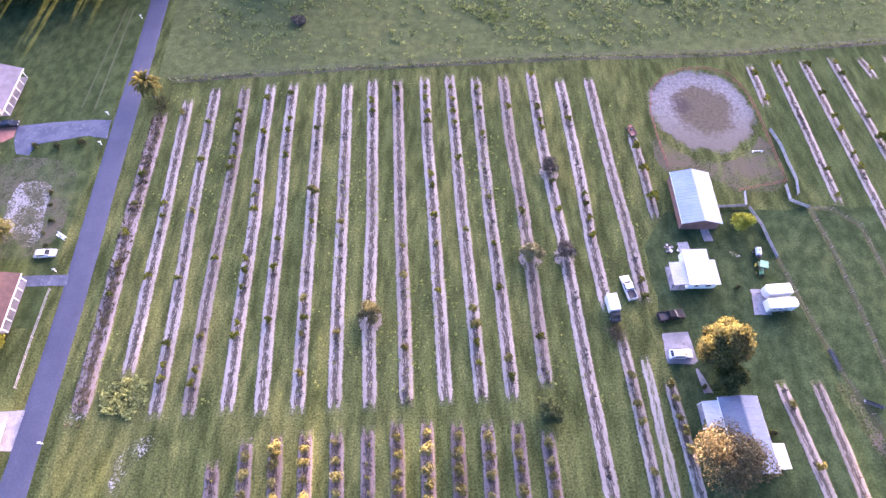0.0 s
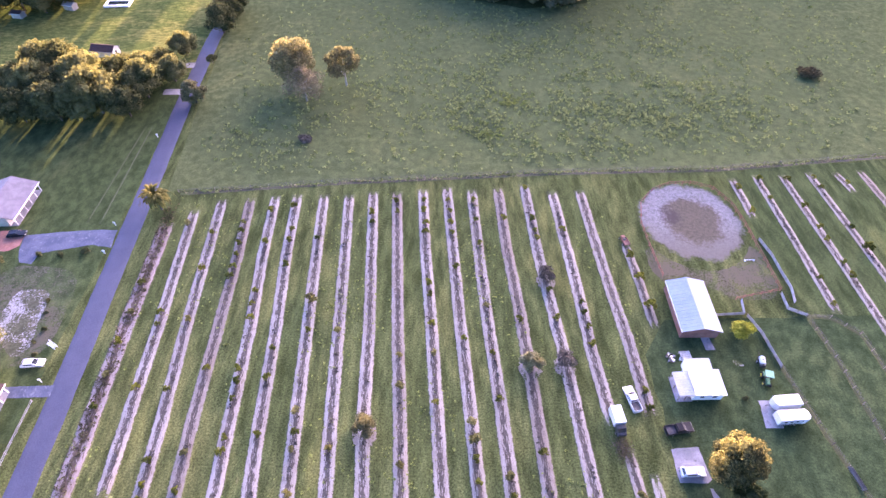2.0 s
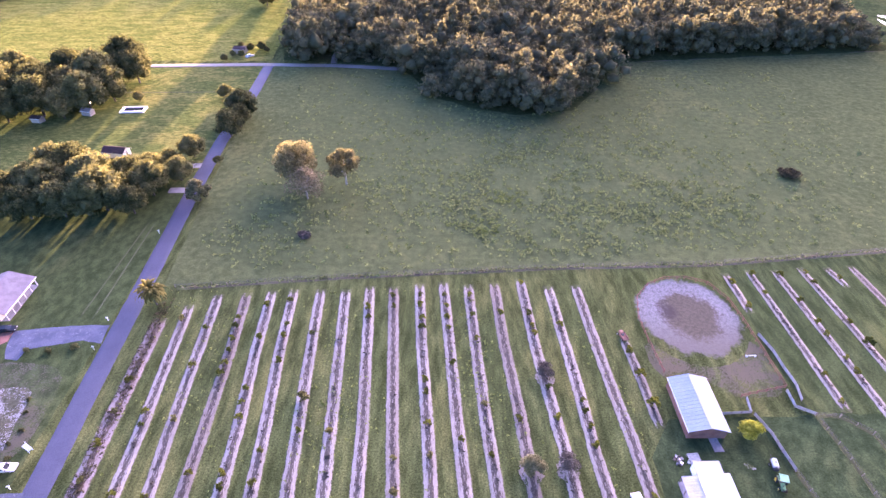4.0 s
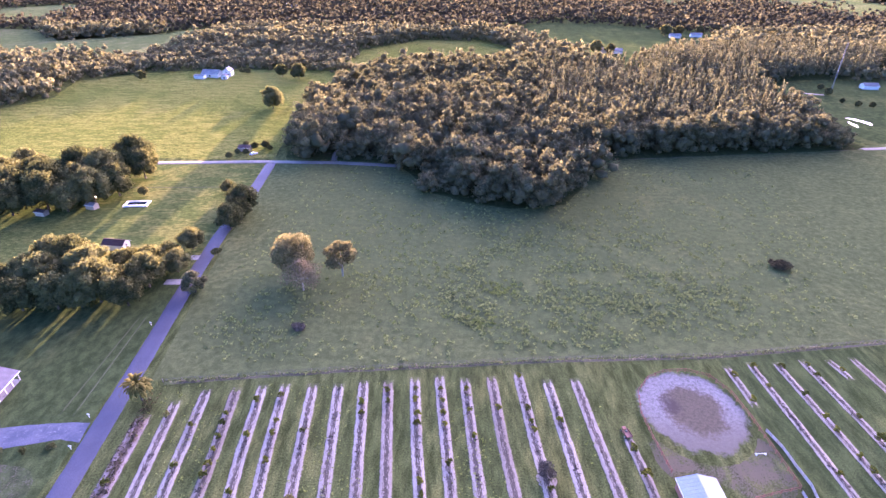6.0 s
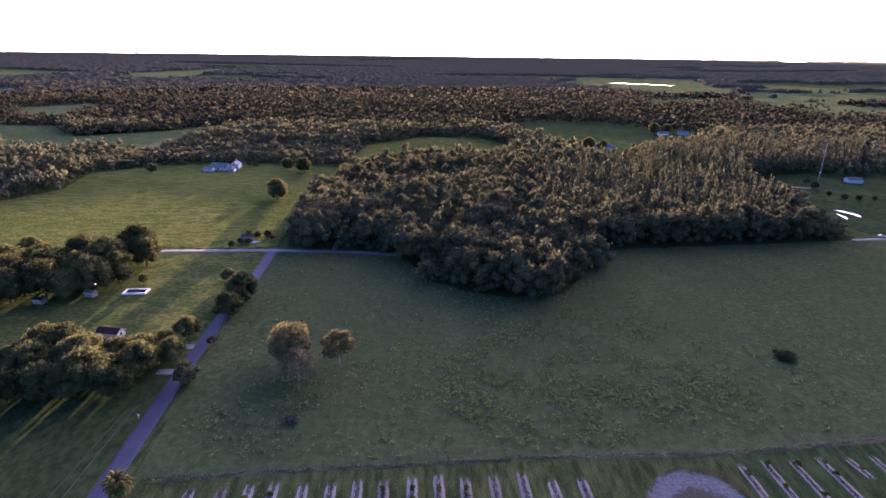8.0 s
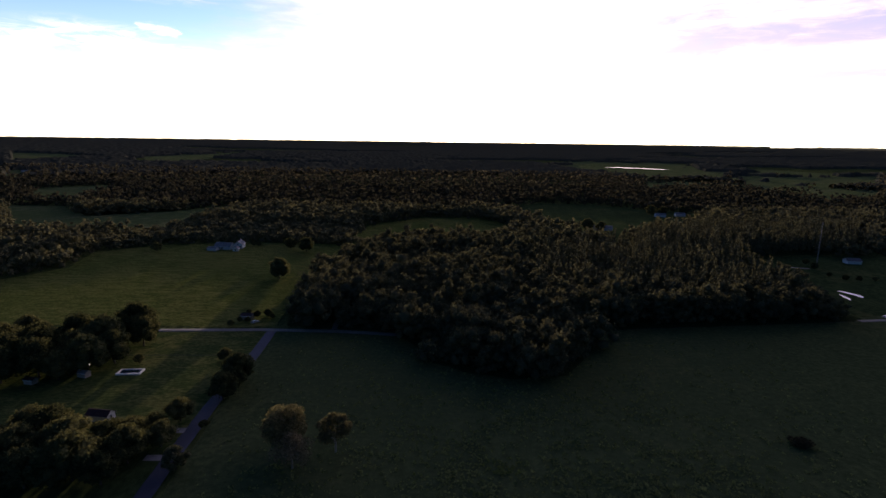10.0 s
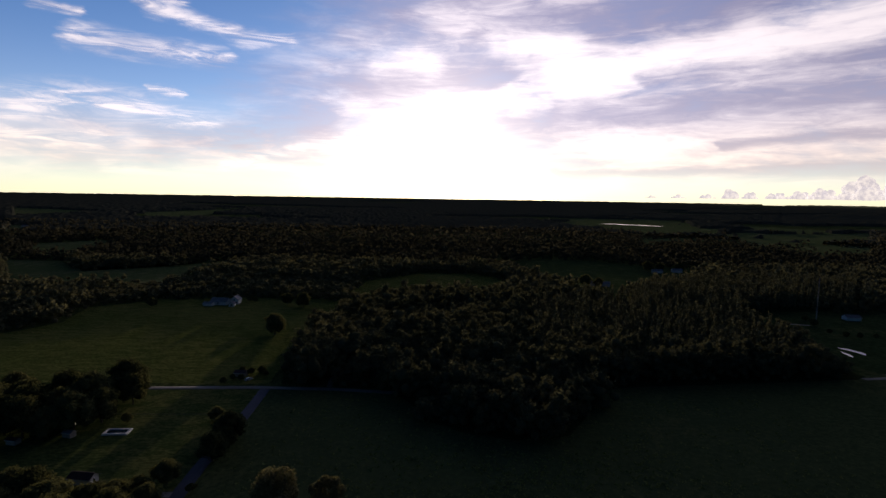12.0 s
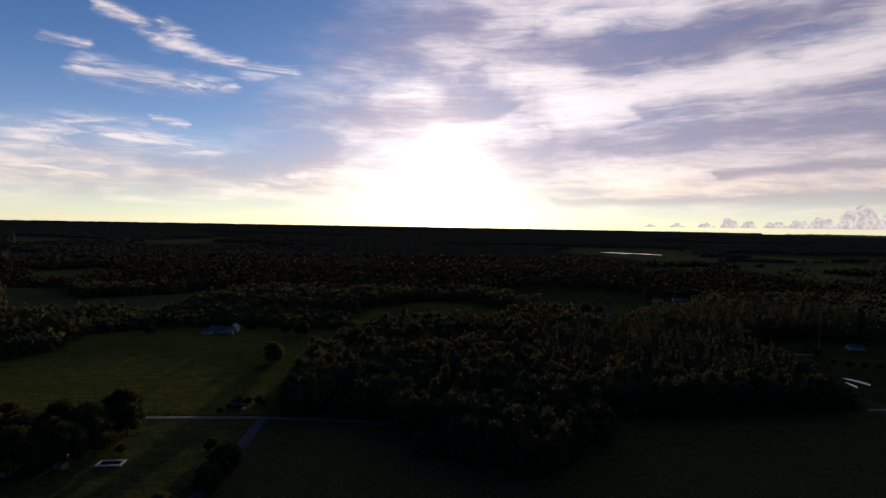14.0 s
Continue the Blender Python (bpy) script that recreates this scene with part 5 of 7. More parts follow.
tree("dark_tree", "narrow dark green tree in the shade of the golden one", (54.9, 28.4), 8.0, 3.6, LEAF_DEEP, 127, 3600, 0.22, low=0.03)
tree("brown_tree", "large brownish half-bare tree beside the house", (50.9, 13.9), 10.5, 7.2, LEAF_BROWN, 116, 11000, 0.19, cores=False, lobes=30, low=0.15, limbs=26)
tree("yellow_bush", "bright yellow-green rounded bush beside the barn", (67.9, 65.1), 4.0, 3.0, LEAF_YELLOW, 117, 1800, 0.2, low=0.1)
round_a = tree("round_bush", "rounded olive-yellow bush in a tree row", (-15.6, 42.9), 4.2, 2.8, LEAF_LIGHT, 118, 1800, 0.19, "row bushes", low=0.08)
copy_thing(round_a, grown(19.5, 57.2, 1.0, 90))
grey_a = tree("grey_bush", "bare greyish twiggy bush in a tree row", (26.9, 57.9), 3.4, 2.5, LEAF_GREY, 119, 1500, 0.17, "grey bushes", low=0.08, cores=False)
copy_thing(grey_a, grown(25.6, 81.6, 1.0, 70))
tree("dark_bush", "dark green bush at the foot of the orchard", (20.4, 22.6), 3.2, 2.9, LEAF_DEEP, 120, 2600, 0.17, low=0.05, lobes=18)
tree("dark_bush", "low dark bush in the pasture", (-43, 136), 1.6, 2.6, LEAF_GREY, 122, 900, 0.22, low=0.0)
tree("brush_pile", "low reddish-brown pile of cut brush in the pasture", (131.8, 173.5), 2.4, 4.2, LEAF_BROWN, 123, 1500, 0.3, low=0.0)
tree("oak_tree", OAK_TEXT, (-103, 61.5), 9.5, 6.2, LEAF_OAK, 124, 4200, 0.28, lobes=20, low=0.1)
tree("yellow_shrub", "yellowish shrub beside the brown-roofed house", (-91.8, 36.3), 3.0, 2.0, LEAF_CITRUS, 125, 900, 0.2, low=0.05)
tree("shrub", "loose shrub in the rough grass", (84.8, 17.0), 2.4, 2.4, LEAF_CITRUS, 126, 900, 0.2, low=0.0)

# young citrus trees along the rows
sapling = tree("citrus_sapling", "young green citrus tree in a sand bed", (-50.5, 38.0), 1.7, 0.95, LEAF_BUSHY, 130, 230, 0.17, "young citrus trees", trunk_r=0.05, lobes=9, low=0.1, limbs=4, cores=False)
dark_sapling = tree("citrus_sapling", "small dark citrus tree in a sand bed", (-13.0, 108.5), 1.7, 0.9, LEAF_CITRUS, 131, 230, 0.17, "young citrus trees", trunk_r=0.05, lobes=9, low=0.1, limbs=4, cores=False)
pick = random.Random(77)
DARK_STANDS = {0: (79.7, 63.1, 47.5), 1: (70.9, 67.7, 51.7), 2: (96.5, 84.1, 51.5, 36.5, 32.0, 29.0), 3: (100.2, 96.9, 92.7, 88.9, 84.6, 81.6, 56.3, 30.9, 28.3),
               4: (104.8, 93.1, 77.2, 73.3, 69.3, 56.3, 53.3, 49.3, 41.1, 38.2), 5: (106.5, 97.7, 93.7, 85.5, 61.3, 54.2, 41.7), 6: (94.5, 66.1, 42.1), 8: (103.9, 100.1), 9: (104.3,),
               10: (108.7, 104.7, 99.7, 96.4, 79.6, 76.1, 67.7, 48.4), 11: (108.7, 104.5, 100.1, 96.4, 84.6, 63.8, 36.7, 32.4), 12: (108.6, 101.1, 92.5, 60.1, 49.0, 29.5)}
MORE_STANDS = {13: (101.7, 68.9, 37.9), 14: (113.8, 101.5, 97.0, 94.4, 77.5, 69.2), 15: (97.4, 73.7, 70.8, 66.8, 62.3), 16: (51.0, 47.0), 17: (88.3, 80.9, 72.5), 18: (113.7, 104.2),
               19: (117.4, 109.4, 80.8, 73.2), 20: (117.0, 106.2, 98.2, 93.8, 86.0, 81.6), 21: (118.1, 113.6, 98.2, 90.6), 22: (115.8,)}
LIGHT_STANDS = {0: (71.2, 54.8), 1: (99.6,), 2: (69.0,), 6: (74.2, 46.5, 38.6, 30.3), 7: (65.8, 38.8), 9: (59.4, 52.1, 35.6), 10: (60.1,), 11: (44.2, 40.3), 12: (72.9, 33.3),
                23: (29.8, 24.2, 21.0, 12.0), 24: (28.1, 25.3, 21.6, 19.3, 15.9), 25: (24.2, 13.0)}
ALL_ROWS = ROW_ENDS + EAST_ENDS
for stands, young in ((DARK_STANDS, dark_sapling), (MORE_STANDS, dark_sapling), (LIGHT_STANDS, sapling)):
    for n, spots in stands.items():
        x0, y0, x1, y1 = ALL_ROWS[n]
        for y in spots:
            s = pick.uniform(0.85, 1.2) * (1.5 if n == 17 or (n, y) in ((6, 74.2), (11, 40.3), (21, 90.6)) else 1.0)
            copy_thing(young, grown(x0 + (x1 - x0) * (y0 - y) / (y0 - y1) + pick.uniform(-0.25, 0.25), y, s, pick.uniform(0, 360), z=0.08))
bushy = tree("citrus_sapling", "bushy yellow-green citrus sapling in brown soil", (-31.6, 15.4), 2.1, 1.45, LEAF_BUSHY, 132, 420, 0.17, "southern saplings", trunk_r=0.05, lobes=9, low=0.1, limbs=4, cores=False)
for n, (x0, y0, x1, y1) in enumerate(SOUTH_ENDS):
    run = 1.5 + pick.random() * 1.5
    while run < y0 - y1 - 1:
        f = run / (y0 - y1)
        copy_thing(bushy if n not in (0, 5) else sapling, grown(x0 + (x1 - x0) * f + pick.uniform(-0.3, 0.3), y0 - run, pick.uniform(0.55, 1.0) * (1.0 if n not in (0, 5) else 0.6), pick.uniform(0, 360), z=0.12))
        run += pick.uniform(2.4, 3.6)


def palm(x, y, height):
    owner = thing("palm_tree", "palm tree with drooping golden fronds beside the lane", "palm tree", pose(x, y, 0))
    bm = bmesh.new()
    for i in range(10):
        z0 = height * i / 10
        add_rod(bm, (0, 0, z0 - (0.2 if i == 0 else 0)), (0, 0, z0 + height / 10), 0.30 - 0.008 * i, 0.26 - 0.008 * i, 9)
    part("trunk", bm, BARK, owner)
    verts, faces = [], []
    n = 12
    for i in range(n + 1):
        f = i / n
        px, pz = 3.4 * math.sin(f * 1.35), 1.3 * math.sin(f * 2.7) - 1.9 * f * f
        w = 0.52 * math.sin(min(1.0, f * 1.2 + 0.12) * math.pi) ** 0.7 + 0.03
        for s, drop in ((-1, -0.35), (-0.3, -0.05), (0, 0.03), (0.3, -0.05), (1, -0.35)):
            jag = w * (1.0 if i % 2 else 0.6)
            verts.append((px, s * jag * (1 if abs(s) == 1 else w / jag), pz + drop * w))
    for i in range(n):
        for j in range(4):
            faces.append((i * 5 + j, i * 5 + j + 1, (i + 1) * 5 + j + 1, (i + 1) * 5 + j))
    me = mesh_of("frond", verts, faces, LEAF_PALM)
    rng = random.Random(4)
    for i in range(64):
        ob = part("frond", me, LEAF_PALM, owner)
        ob.matrix_basis = pose(0, 0, height - 0.1, 0, rng.uniform(-55, 60), i * 137.5) @ Matrix.Scale(rng.uniform(1.05, 1.5), 4)


palm(-78.0, 105.6, 5.2)


# ---- buildings ----
def slab(points, thick):
    """A sloping slab from its four upper corners."""
    bm = bmesh.new()
    top = [bm.verts.new(p) for p in points]
    low = [bm.verts.new((p[0], p[1], p[2] - thick)) for p in points]
    n = len(points)
    bm.faces.new(top)
    bm.faces.new(list(reversed(low)))
    for i in range(n):
        bm.faces.new((top[i], low[i], low[(i + 1) % n], top[(i + 1) % n]))
    bmesh.ops.recalc_face_normals(bm, faces=bm.faces)
    return bm


def add_window(owner, side, u, z, wide, tall, w, d):
    """A framed window on one side of a w by d building: e, w, n or s."""
    m = {"e": pose(w / 2, u, z, 0, 0, 90), "w": pose(-w / 2, u, z, 0, 0, -90), "n": pose(u, d / 2, z, 0, 0, 180), "s": pose(u, -d / 2, z)}[side]
    bm = bmesh.new()
    for x0, x1, z0, z1 in ((-wide / 2 - 0.08, -wide / 2, -tall / 2 - 0.08, tall / 2 + 0.08), (wide / 2, wide / 2 + 0.08, -tall / 2 - 0.08, tall / 2 + 0.08),
                           (-wide / 2, wide / 2, tall / 2, tall / 2 + 0.08), (-wide / 2, wide / 2, -tall / 2 - 0.08, -tall / 2), (-wide / 2, wide / 2, -0.025, 0.025)):
        add_box(bm, x0, x1, -0.06, 0.02, z0, z1)
    window = part("window", bm, WHITE_TRIM, owner)
    window.matrix_basis = m
    part("pane", box(-wide / 2, wide / 2, -0.03, 0.0, -tall / 2, tall / 2), GLASS, window, "dark reflecting pane")


def add_door(owner, side, u, w, d, tall=2.05, wide=0.95, mat=WHITE_TRIM):
    m = {"e": pose(w / 2, u, 0, 0, 0, 90), "w": pose(-w / 2, u, 0, 0, 0, -90), "n": pose(u, d / 2, 0, 0, 0, 180), "s": pose(u, -d / 2, 0)}[side]
    door = part("door", box(-wide / 2, wide / 2, -0.06, 0.02, 0.05, tall, 0.015), mat, owner)
    door.matrix_basis = m
    part("handle", rod((wide * 0.36, -0.12, 1.0), (wide * 0.36, -0.05, 1.0), 0.03), CHROME, door, "metal knob")


def gable_house(name, label, category, cx, cy, w, d, turn, wall_h, ridge_h, wall, roof, windows=(), doors=(), over=0.35, seams=0.0, ridge_at=0.0, open_sides=False):
    owner = thing(name, label, category, pose(cx, cy, 0, 0, 0, turn))
    t = 0.14
    rise_at = lambda x: ridge_h - (ridge_h - wall_h) * abs(x - ridge_at) / (w / 2 + (ridge_at if x < ridge_at else -ridge_at))
    for s in (-1, 1):
        bm = bmesh.new()
        y0, y1 = (d / 2 - t, d / 2) if s > 0 else (-d / 2, -d / 2 + t)
        outline = [(-w / 2, -0.1), (w / 2, -0.1), (w / 2, wall_h - 0.02), (ridge_at, ridge_h - 0.04), (-w / 2, wall_h - 0.02)]
        rows = [[bm.verts.new((x, y, z)) for x, z in outline] for y in (y0, y1)]
        bm.faces.new(rows[0])
        bm.faces.new(list(reversed(rows[1])))
        for i in range(5):
            bm.faces.new((rows[0][i], rows[1][i], rows[1][(i + 1) % 5], rows[0][(i + 1) % 5]))
        bmesh.ops.recalc_face_normals(bm, faces=bm.faces)
        part("wall", bm, wall, owner)
    if open_sides:
        for s in (-1, 1):
            for i in range(5):
                y = -d / 2 + t + (d - 2 * t) * i / 4
                part("post", box(s * w / 2 - 0.1 * (s > 0) - 0.0, s * w / 2 + 0.1 * (s < 0), max(-d / 2 + t, y - 0.08), min(d / 2 - t, y + 0.08), -0.1, wall_h - 0.05), POST_WOOD, owner)
            part("wall", box(min(s * w / 2, s * (w / 2 - t)) + 0.01, max(s * w / 2, s * (w / 2 - t)) - 0.01, -d / 2 + t, d / 2 - t, -0.1, wall_h * 0.55), wall, owner)
    else:
        for s in (-1, 1):
            part("wall", box(min(s * w / 2, s * (w / 2 - t)), max(s * w / 2, s * (w / 2 - t)), -d / 2 + t, d / 2 - t, -0.1, wall_h), wall, owner)
    for s in (-1, 1):
        slope = (ridge_h - wall_h) / (w / 2 - s * ridge_at)
        x_e = s * (w / 2 + over)
        z_e = wall_h - slope * over
        corners = [(ridge_at, -d / 2 - over, ridge_h + 0.12), (x_e, -d / 2 - over, z_e + 0.12), (x_e, d / 2 + over, z_e + 0.12), (ridge_at, d / 2 + over, ridge_h + 0.12)]
        sheet_roof = part("roof", slab(corners, 0.12), roof, owner)
        if seams:
            n = int((d + 2 * over) / seams)
            rib = None
            for i in range(n + 1):
                y = -d / 2 - over + 0.04 + (d + 2 * over - 0.08) * i / n
                rib = part("seam", rod((ridge_at, 0, ridge_h + 0.13), (x_e, 0, z_e + 0.13), 0.035, None, 4) if rib is None else rib.data, roof, sheet_roof)
                rib.matrix_basis = pose(0, y, 0)
        part("fascia", box(min(x_e, x_e + s * 0.04), max(x_e, x_e + s * 0.04), -d / 2 - over, d / 2 + over, z_e - 0.10, z_e + 0.10), WHITE_TRIM, owner)
    part("ridge_cap", slab([(ridge_at - 0.2, -d / 2 - over, ridge_h + 0.14), (ridge_at + 0.2, -d / 2 - over, ridge_h + 0.14), (ridge_at + 0.2, d / 2 + over, ridge_h + 0.14), (ridge_at - 0.2, d / 2 + over, ridge_h + 0.14)], 0.06), roof, owner)
    for side, u, z, wide, tall in windows:
        add_window(owner, side, u, z, wide, tall, w, d)
    for side, u in doors:
        add_door(owner, side, u, w, d)
    return owner


def hip_house(name, label, cx, cy, w, d, turn, wall_h, ridge_h, wall, roof, porch=True, windows=(), gable=False):
    owner = thing(name, label, "house", pose(cx, cy, 0, 0, 0, turn))
    t, o = 0.15, 0.45
    inner = w / 2 - (1.9 if porch else 0.0)
    for x0, x1, y0, y1 in ((-w / 2, -w / 2 + t, -d / 2, d / 2), (inner - t, inner, -d / 2, d / 2), (-w / 2 + t, inner - t, -d / 2, -d / 2 + t), (-w / 2 + t, inner - t, d / 2 - t, d / 2)):
        part("wall", box(x0, x1, y0, y1, -0.1, wall_h), wall, owner)
    e = [(-w / 2 - o, -d / 2 - o), (w / 2 + o, -d / 2 - o), (w / 2 + o, d / 2 + o), (-w / 2 - o, d / 2 + o)]
    span = w / 2 + o
    r = ((0, -d / 2 - o + span, ridge_h), (0, d / 2 + o - span, ridge_h)) if d > w else ((0, -0.01, ridge_h), (0, 0.01, ridge_h))
    z = wall_h + 0.14
    if gable:
        r = ((0, -d / 2 - o, ridge_h), (0, d / 2 + o, ridge_h))
        for y0, y1 in ((-d / 2, -d / 2 + t), (d / 2 - t, d / 2)):
            bm = bmesh.new()
            ends = [[bm.verts.new((x, y, h)) for x, h in ((-w / 2, wall_h), (w / 2, wall_h), (0, ridge_h - 0.3))] for y in (y0, y1)]
            bmesh.ops.contextual_create(bm, geom=ends[0])
            bmesh.ops.contextual_create(bm, geom=ends[1])
            for i in range(3):
                bm.faces.new((ends[0][i], ends[0][(i + 1) % 3], ends[1][(i + 1) % 3], ends[1][i]))
            bmesh.ops.recalc_face_normals(bm, faces=bm.faces)
            part("gable_wall", bm, wall, owner)
    else:
        part("roof", slab([(*e[0], z), (*e[1], z), r[0]], 0.12), roof, owner)
        part("roof", slab([(*e[2], z), (*e[3], z), r[1]], 0.12), roof, owner)
    part("roof", slab([(*e[1], z), (*e[2], z), r[1], r[0]], 0.12), roof, owner)
    part("roof", slab([(*e[3], z), (*e[0], z), r[0], r[1]], 0.12), roof, owner)
    part("gutter", box(w / 2 + o, w / 2 + o + 0.1, -d / 2 - o, d / 2 + o, wall_h - 0.06, wall_h + 0.1), WHITE_TRIM, owner, "white eaves gutter")
    if porch:
        part("porch_floor", box(inner, w / 2 + 0.1, -d / 2, d / 2, -0.1, 0.15), CONCRETE, owner)
        part("porch_beam", box(w / 2 - 0.1, w / 2 + 0.1, -d / 2, d / 2, wall_h - 0.3, wall_h), WHITE_TRIM, owner)
        n = 6
        for i in range(n):
            y = -d / 2 + 0.2 + (d - 0.4) * i / (n - 1)
            part("column", box(w / 2 - 0.10, w / 2 + 0.06, y - 0.08, y + 0.08, 0.15, wall_h - 0.3, 0.02), WHITE_TRIM, owner)
    for side, u, zz, wide, tall in windows:
        add_window(owner, side, u, zz, wide, tall, 2 * inner if side == "e" else w, d)
    return owner


gable_house("barn", "open-sided barn with a pale blue-white metal gable roof", "barn", 58.4, 71.1, 8.4, 13.8, -0.5, 2.9, 4.2, RED_WALL, METAL_ROOF, (), (), 0.35, 0.9, 0.0, True)
farmhouse = gable_house("farmhouse", "single-storey farmhouse with a pale blue-grey metal roof", "house", 56.1, 18.3, 7.0, 13.2, 2.0, 2.7, 3.7, TAN_WALL, GREY_ROOF,
                        (("n", -1.8, 1.5, 1.0, 1.1), ("n", 1.8, 1.5, 1.0, 1.1), ("e", 3.5, 1.5, 1.2, 1.1), ("e", -0.5, 1.5, 1.2, 1.1), ("s", 0.0, 1.5, 1.2, 1.1)), (("e", 1.6), ("w", 2.0)), 0.3, 1.1)
for x0, x1, y0, y1, z0, z1, name, mat in ((-6.9, -3.9, 1.4, 6.3, 2.35, 2.62, "porch_roof", WHITE_ROOF), (3.9, 6.3, -6.2, -1.8, 2.3, 2.6, "annex_roof", WHITE_ROOF)):
    part(name, slab([(x0, y0, z0 if x0 < 0 else z1), (x1, y0, z1 if x0 < 0 else z0), (x1, y1, z1 if x0 < 0 else z0), (x0, y1, z0 if x0 < 0 else z1)], 0.1), mat, farmhouse, "white sheet roof")
    ends = (x0 + 0.15, x1 - 0.15)
    for px in ends:
        for py in (y0 + 0.15, y1 - 0.15):
            part("post", box(px - 0.06, px + 0.06, py - 0.06, py + 0.06, -0.1, z0 - 0.08), WHITE_TRIM, farmhouse)
part("annex_wall", box(4.05, 6.1, -6.0, -5.88, -0.1, 2.2), WHITE_WALL, farmhouse)
part("annex_wall", box(5.98, 6.1, -5.88, -2.0, -0.1, 2.2), WHITE_WALL, farmhouse)
part("porch_deck", box(-6.8, -3.55, 1.5, 6.2, -0.1, 0.2), GREY_BOARD, farmhouse)


def flat_shed():
    owner = thing("workshop", "white flat-roofed workshop with a sheet-roofed lean-to", "workshop", pose(55.2, 53.0, 0, 0, 0, 1.0))
    for x0, x1, y0, y1, h in ((-2.9, 3.2, -3.9, 1.5, 2.7), (-2.7, 2.2, 1.62, 4.3, 2.5)):
        for a0, a1, b0, b1 in ((x0, x0 + 0.12, y0, y1), (x1 - 0.12, x1, y0, y1), (x0 + 0.12, x1 - 0.12, y0, y0 + 0.12), (x0 + 0.12, x1 - 0.12, y1 - 0.12, y1)):
            part("wall", box(a0, a1, b0, b1, -0.1, h), WHITE_WALL, owner)
        flat = part("roof", slab([(x0 - 0.25, y0 - 0.3, h + 0.12), (x1 + 0.3, y0 - 0.3, h + 0.12), (x1 + 0.3, y1 + 0.05, h + 0.34), (x0 - 0.25, y1 + 0.05, h + 0.34)], 0.12), WHITE_ROOF, owner)
        for i in range(1, 6):
            x = x0 - 0.25 + (x1 - x0 + 0.55) * i / 6
            part("seam", slab([(x - 0.03, y0 - 0.28, h + 0.15), (x + 0.03, y0 - 0.28, h + 0.15), (x + 0.03, y1 + 0.03, h + 0.37), (x - 0.03, y1 + 0.03, h + 0.37)], 0.05), OLD_SHEET, flat)
        part("fascia", box(x0 - 0.25, x1 + 0.3, y0 - 0.34, y0 - 0.3, h - 0.06, h + 0.13), WHITE_TRIM, owner)
    lean = part("lean_to_roof", slab([(-6.2, -4.0, 2.25), (-2.95, -4.0, 2.55), (-2.95, 1.5, 2.55), (-6.2, 1.5, 2.25)], 0.06), OLD_SHEET, owner, "ribbed greyish-white sheet roof")
    rib = None
    for i in range(10):
        rib = part("seam", rod((-6.2, 0, 2.27), (-2.95, 0, 2.57), 0.04, None, 4) if rib is None else rib.data, OLD_SHEET, lean)
        rib.matrix_basis = pose(0, -3.92 + 5.34 * i / 9, 0)
    for x in (-6.05, -4.6):
        for y in (-3.9, -1.2, 1.35):
            part("post", box(x - 0.06, x + 0.06, y - 0.06, y + 0.06, -0.1, 2.2), POST_WOOD, owner)
    part("lean_to_slab", box(-6.3, -2.95, -4.2, 1.5, -0.1, 0.1), CONCRETE, owner)
    part("worktable", box(-5.7, -3.4, -3.6, -2.9, 0.7, 0.8), GREY_BOARD, owner)
    for x in (-5.6, -3.5):
        part("table_leg", box(x - 0.04, x + 0.04, -3.5, -3.0, 0.1, 0.7), POST_WOOD, owner)
    for u, wide in ((-1.2, 1.0), (1.4, 1.2)):
        window = part("window", box(u - wide / 2, u + wide / 2, -3.96, -3.9, 1.1, 2.0, 0.02), WHITE_TRIM, owner)
        part("pane", box(u - wide / 2 + 0.08, u + wide / 2 - 0.08, -3.98, -3.955, 1.18, 1.92), GLASS, window, "dark pane")


flat_shed()
hip_house("porch_house", "house with a grey gable roof and a white columned porch", -121.1, 106.3, 12.0, 14.2, 2.0, 2.7, 5.2, TAN_WALL, SHINGLE, True,
          (("e", -4.5, 1.4, 1.2, 1.3), ("e", 0.5, 1.4, 1.2, 1.3), ("e", 5.0, 1.4, 1.2, 1.3), ("n", 0.0, 1.4, 1.4, 1.2)), True)
hip_house("brown_house", "low house with a dull red-brown roof and white porch trim", -97.4, 44.8, 11.5, 12.2, 3.0, 2.6, 4.6, WHITE_WALL, RED_SHINGLE, True, (("e", 2.5, 1.4, 1.3, 1.2), ("e", -2.5, 1.4, 1.3, 1.2)), True)
gable_house("cottage", "small cottage with a dark roof and white gable behind oaks", "house", -127.0, 188.5, 4.6, 8.5, 82, 2.6, 4.0, WHITE_WALL, RED_SHINGLE, (("e", 2.0, 1.5, 1.0, 1.1), ("s", 0, 1.6, 1.0, 1.1)), (), 0.4)
gable_house("white_house", "white farmhouse with a pale blue-grey roof across the hayfield", "house", -205.0, 512.0, 10.0, 16.0, 80, 3.2, 6.2, WHITE_WALL, FAR_ROOF, (("e", 4.0, 1.6, 1.6, 1.4), ("e", -3.5, 1.6, 1.6, 1.4), ("w", 0, 1.6, 1.6, 1.4)), (), 0.6)
gable_house("white_house_wing", "white gabled wing beside a farmhouse", "house", -192.5, 517.0, 8.0, 11.0, 4, 4.4, 7.2, WHITE_WALL, FAR_ROOF, (("s", -2.0, 1.8, 1.4, 1.4), ("s", 2.0, 1.8, 1.4, 1.4), ("s", 0, 4.2, 1.2, 1.2)), (), 0.5)
gable_house("white_house_porch", "low white porch wing with a pale blue-grey roof", "house", -213.0, 503.5, 5.5, 9.0, 78, 2.5, 3.6, WHITE_WALL, FAR_ROOF, (("e", 0, 1.4, 1.4, 1.2),), (), 0.5)
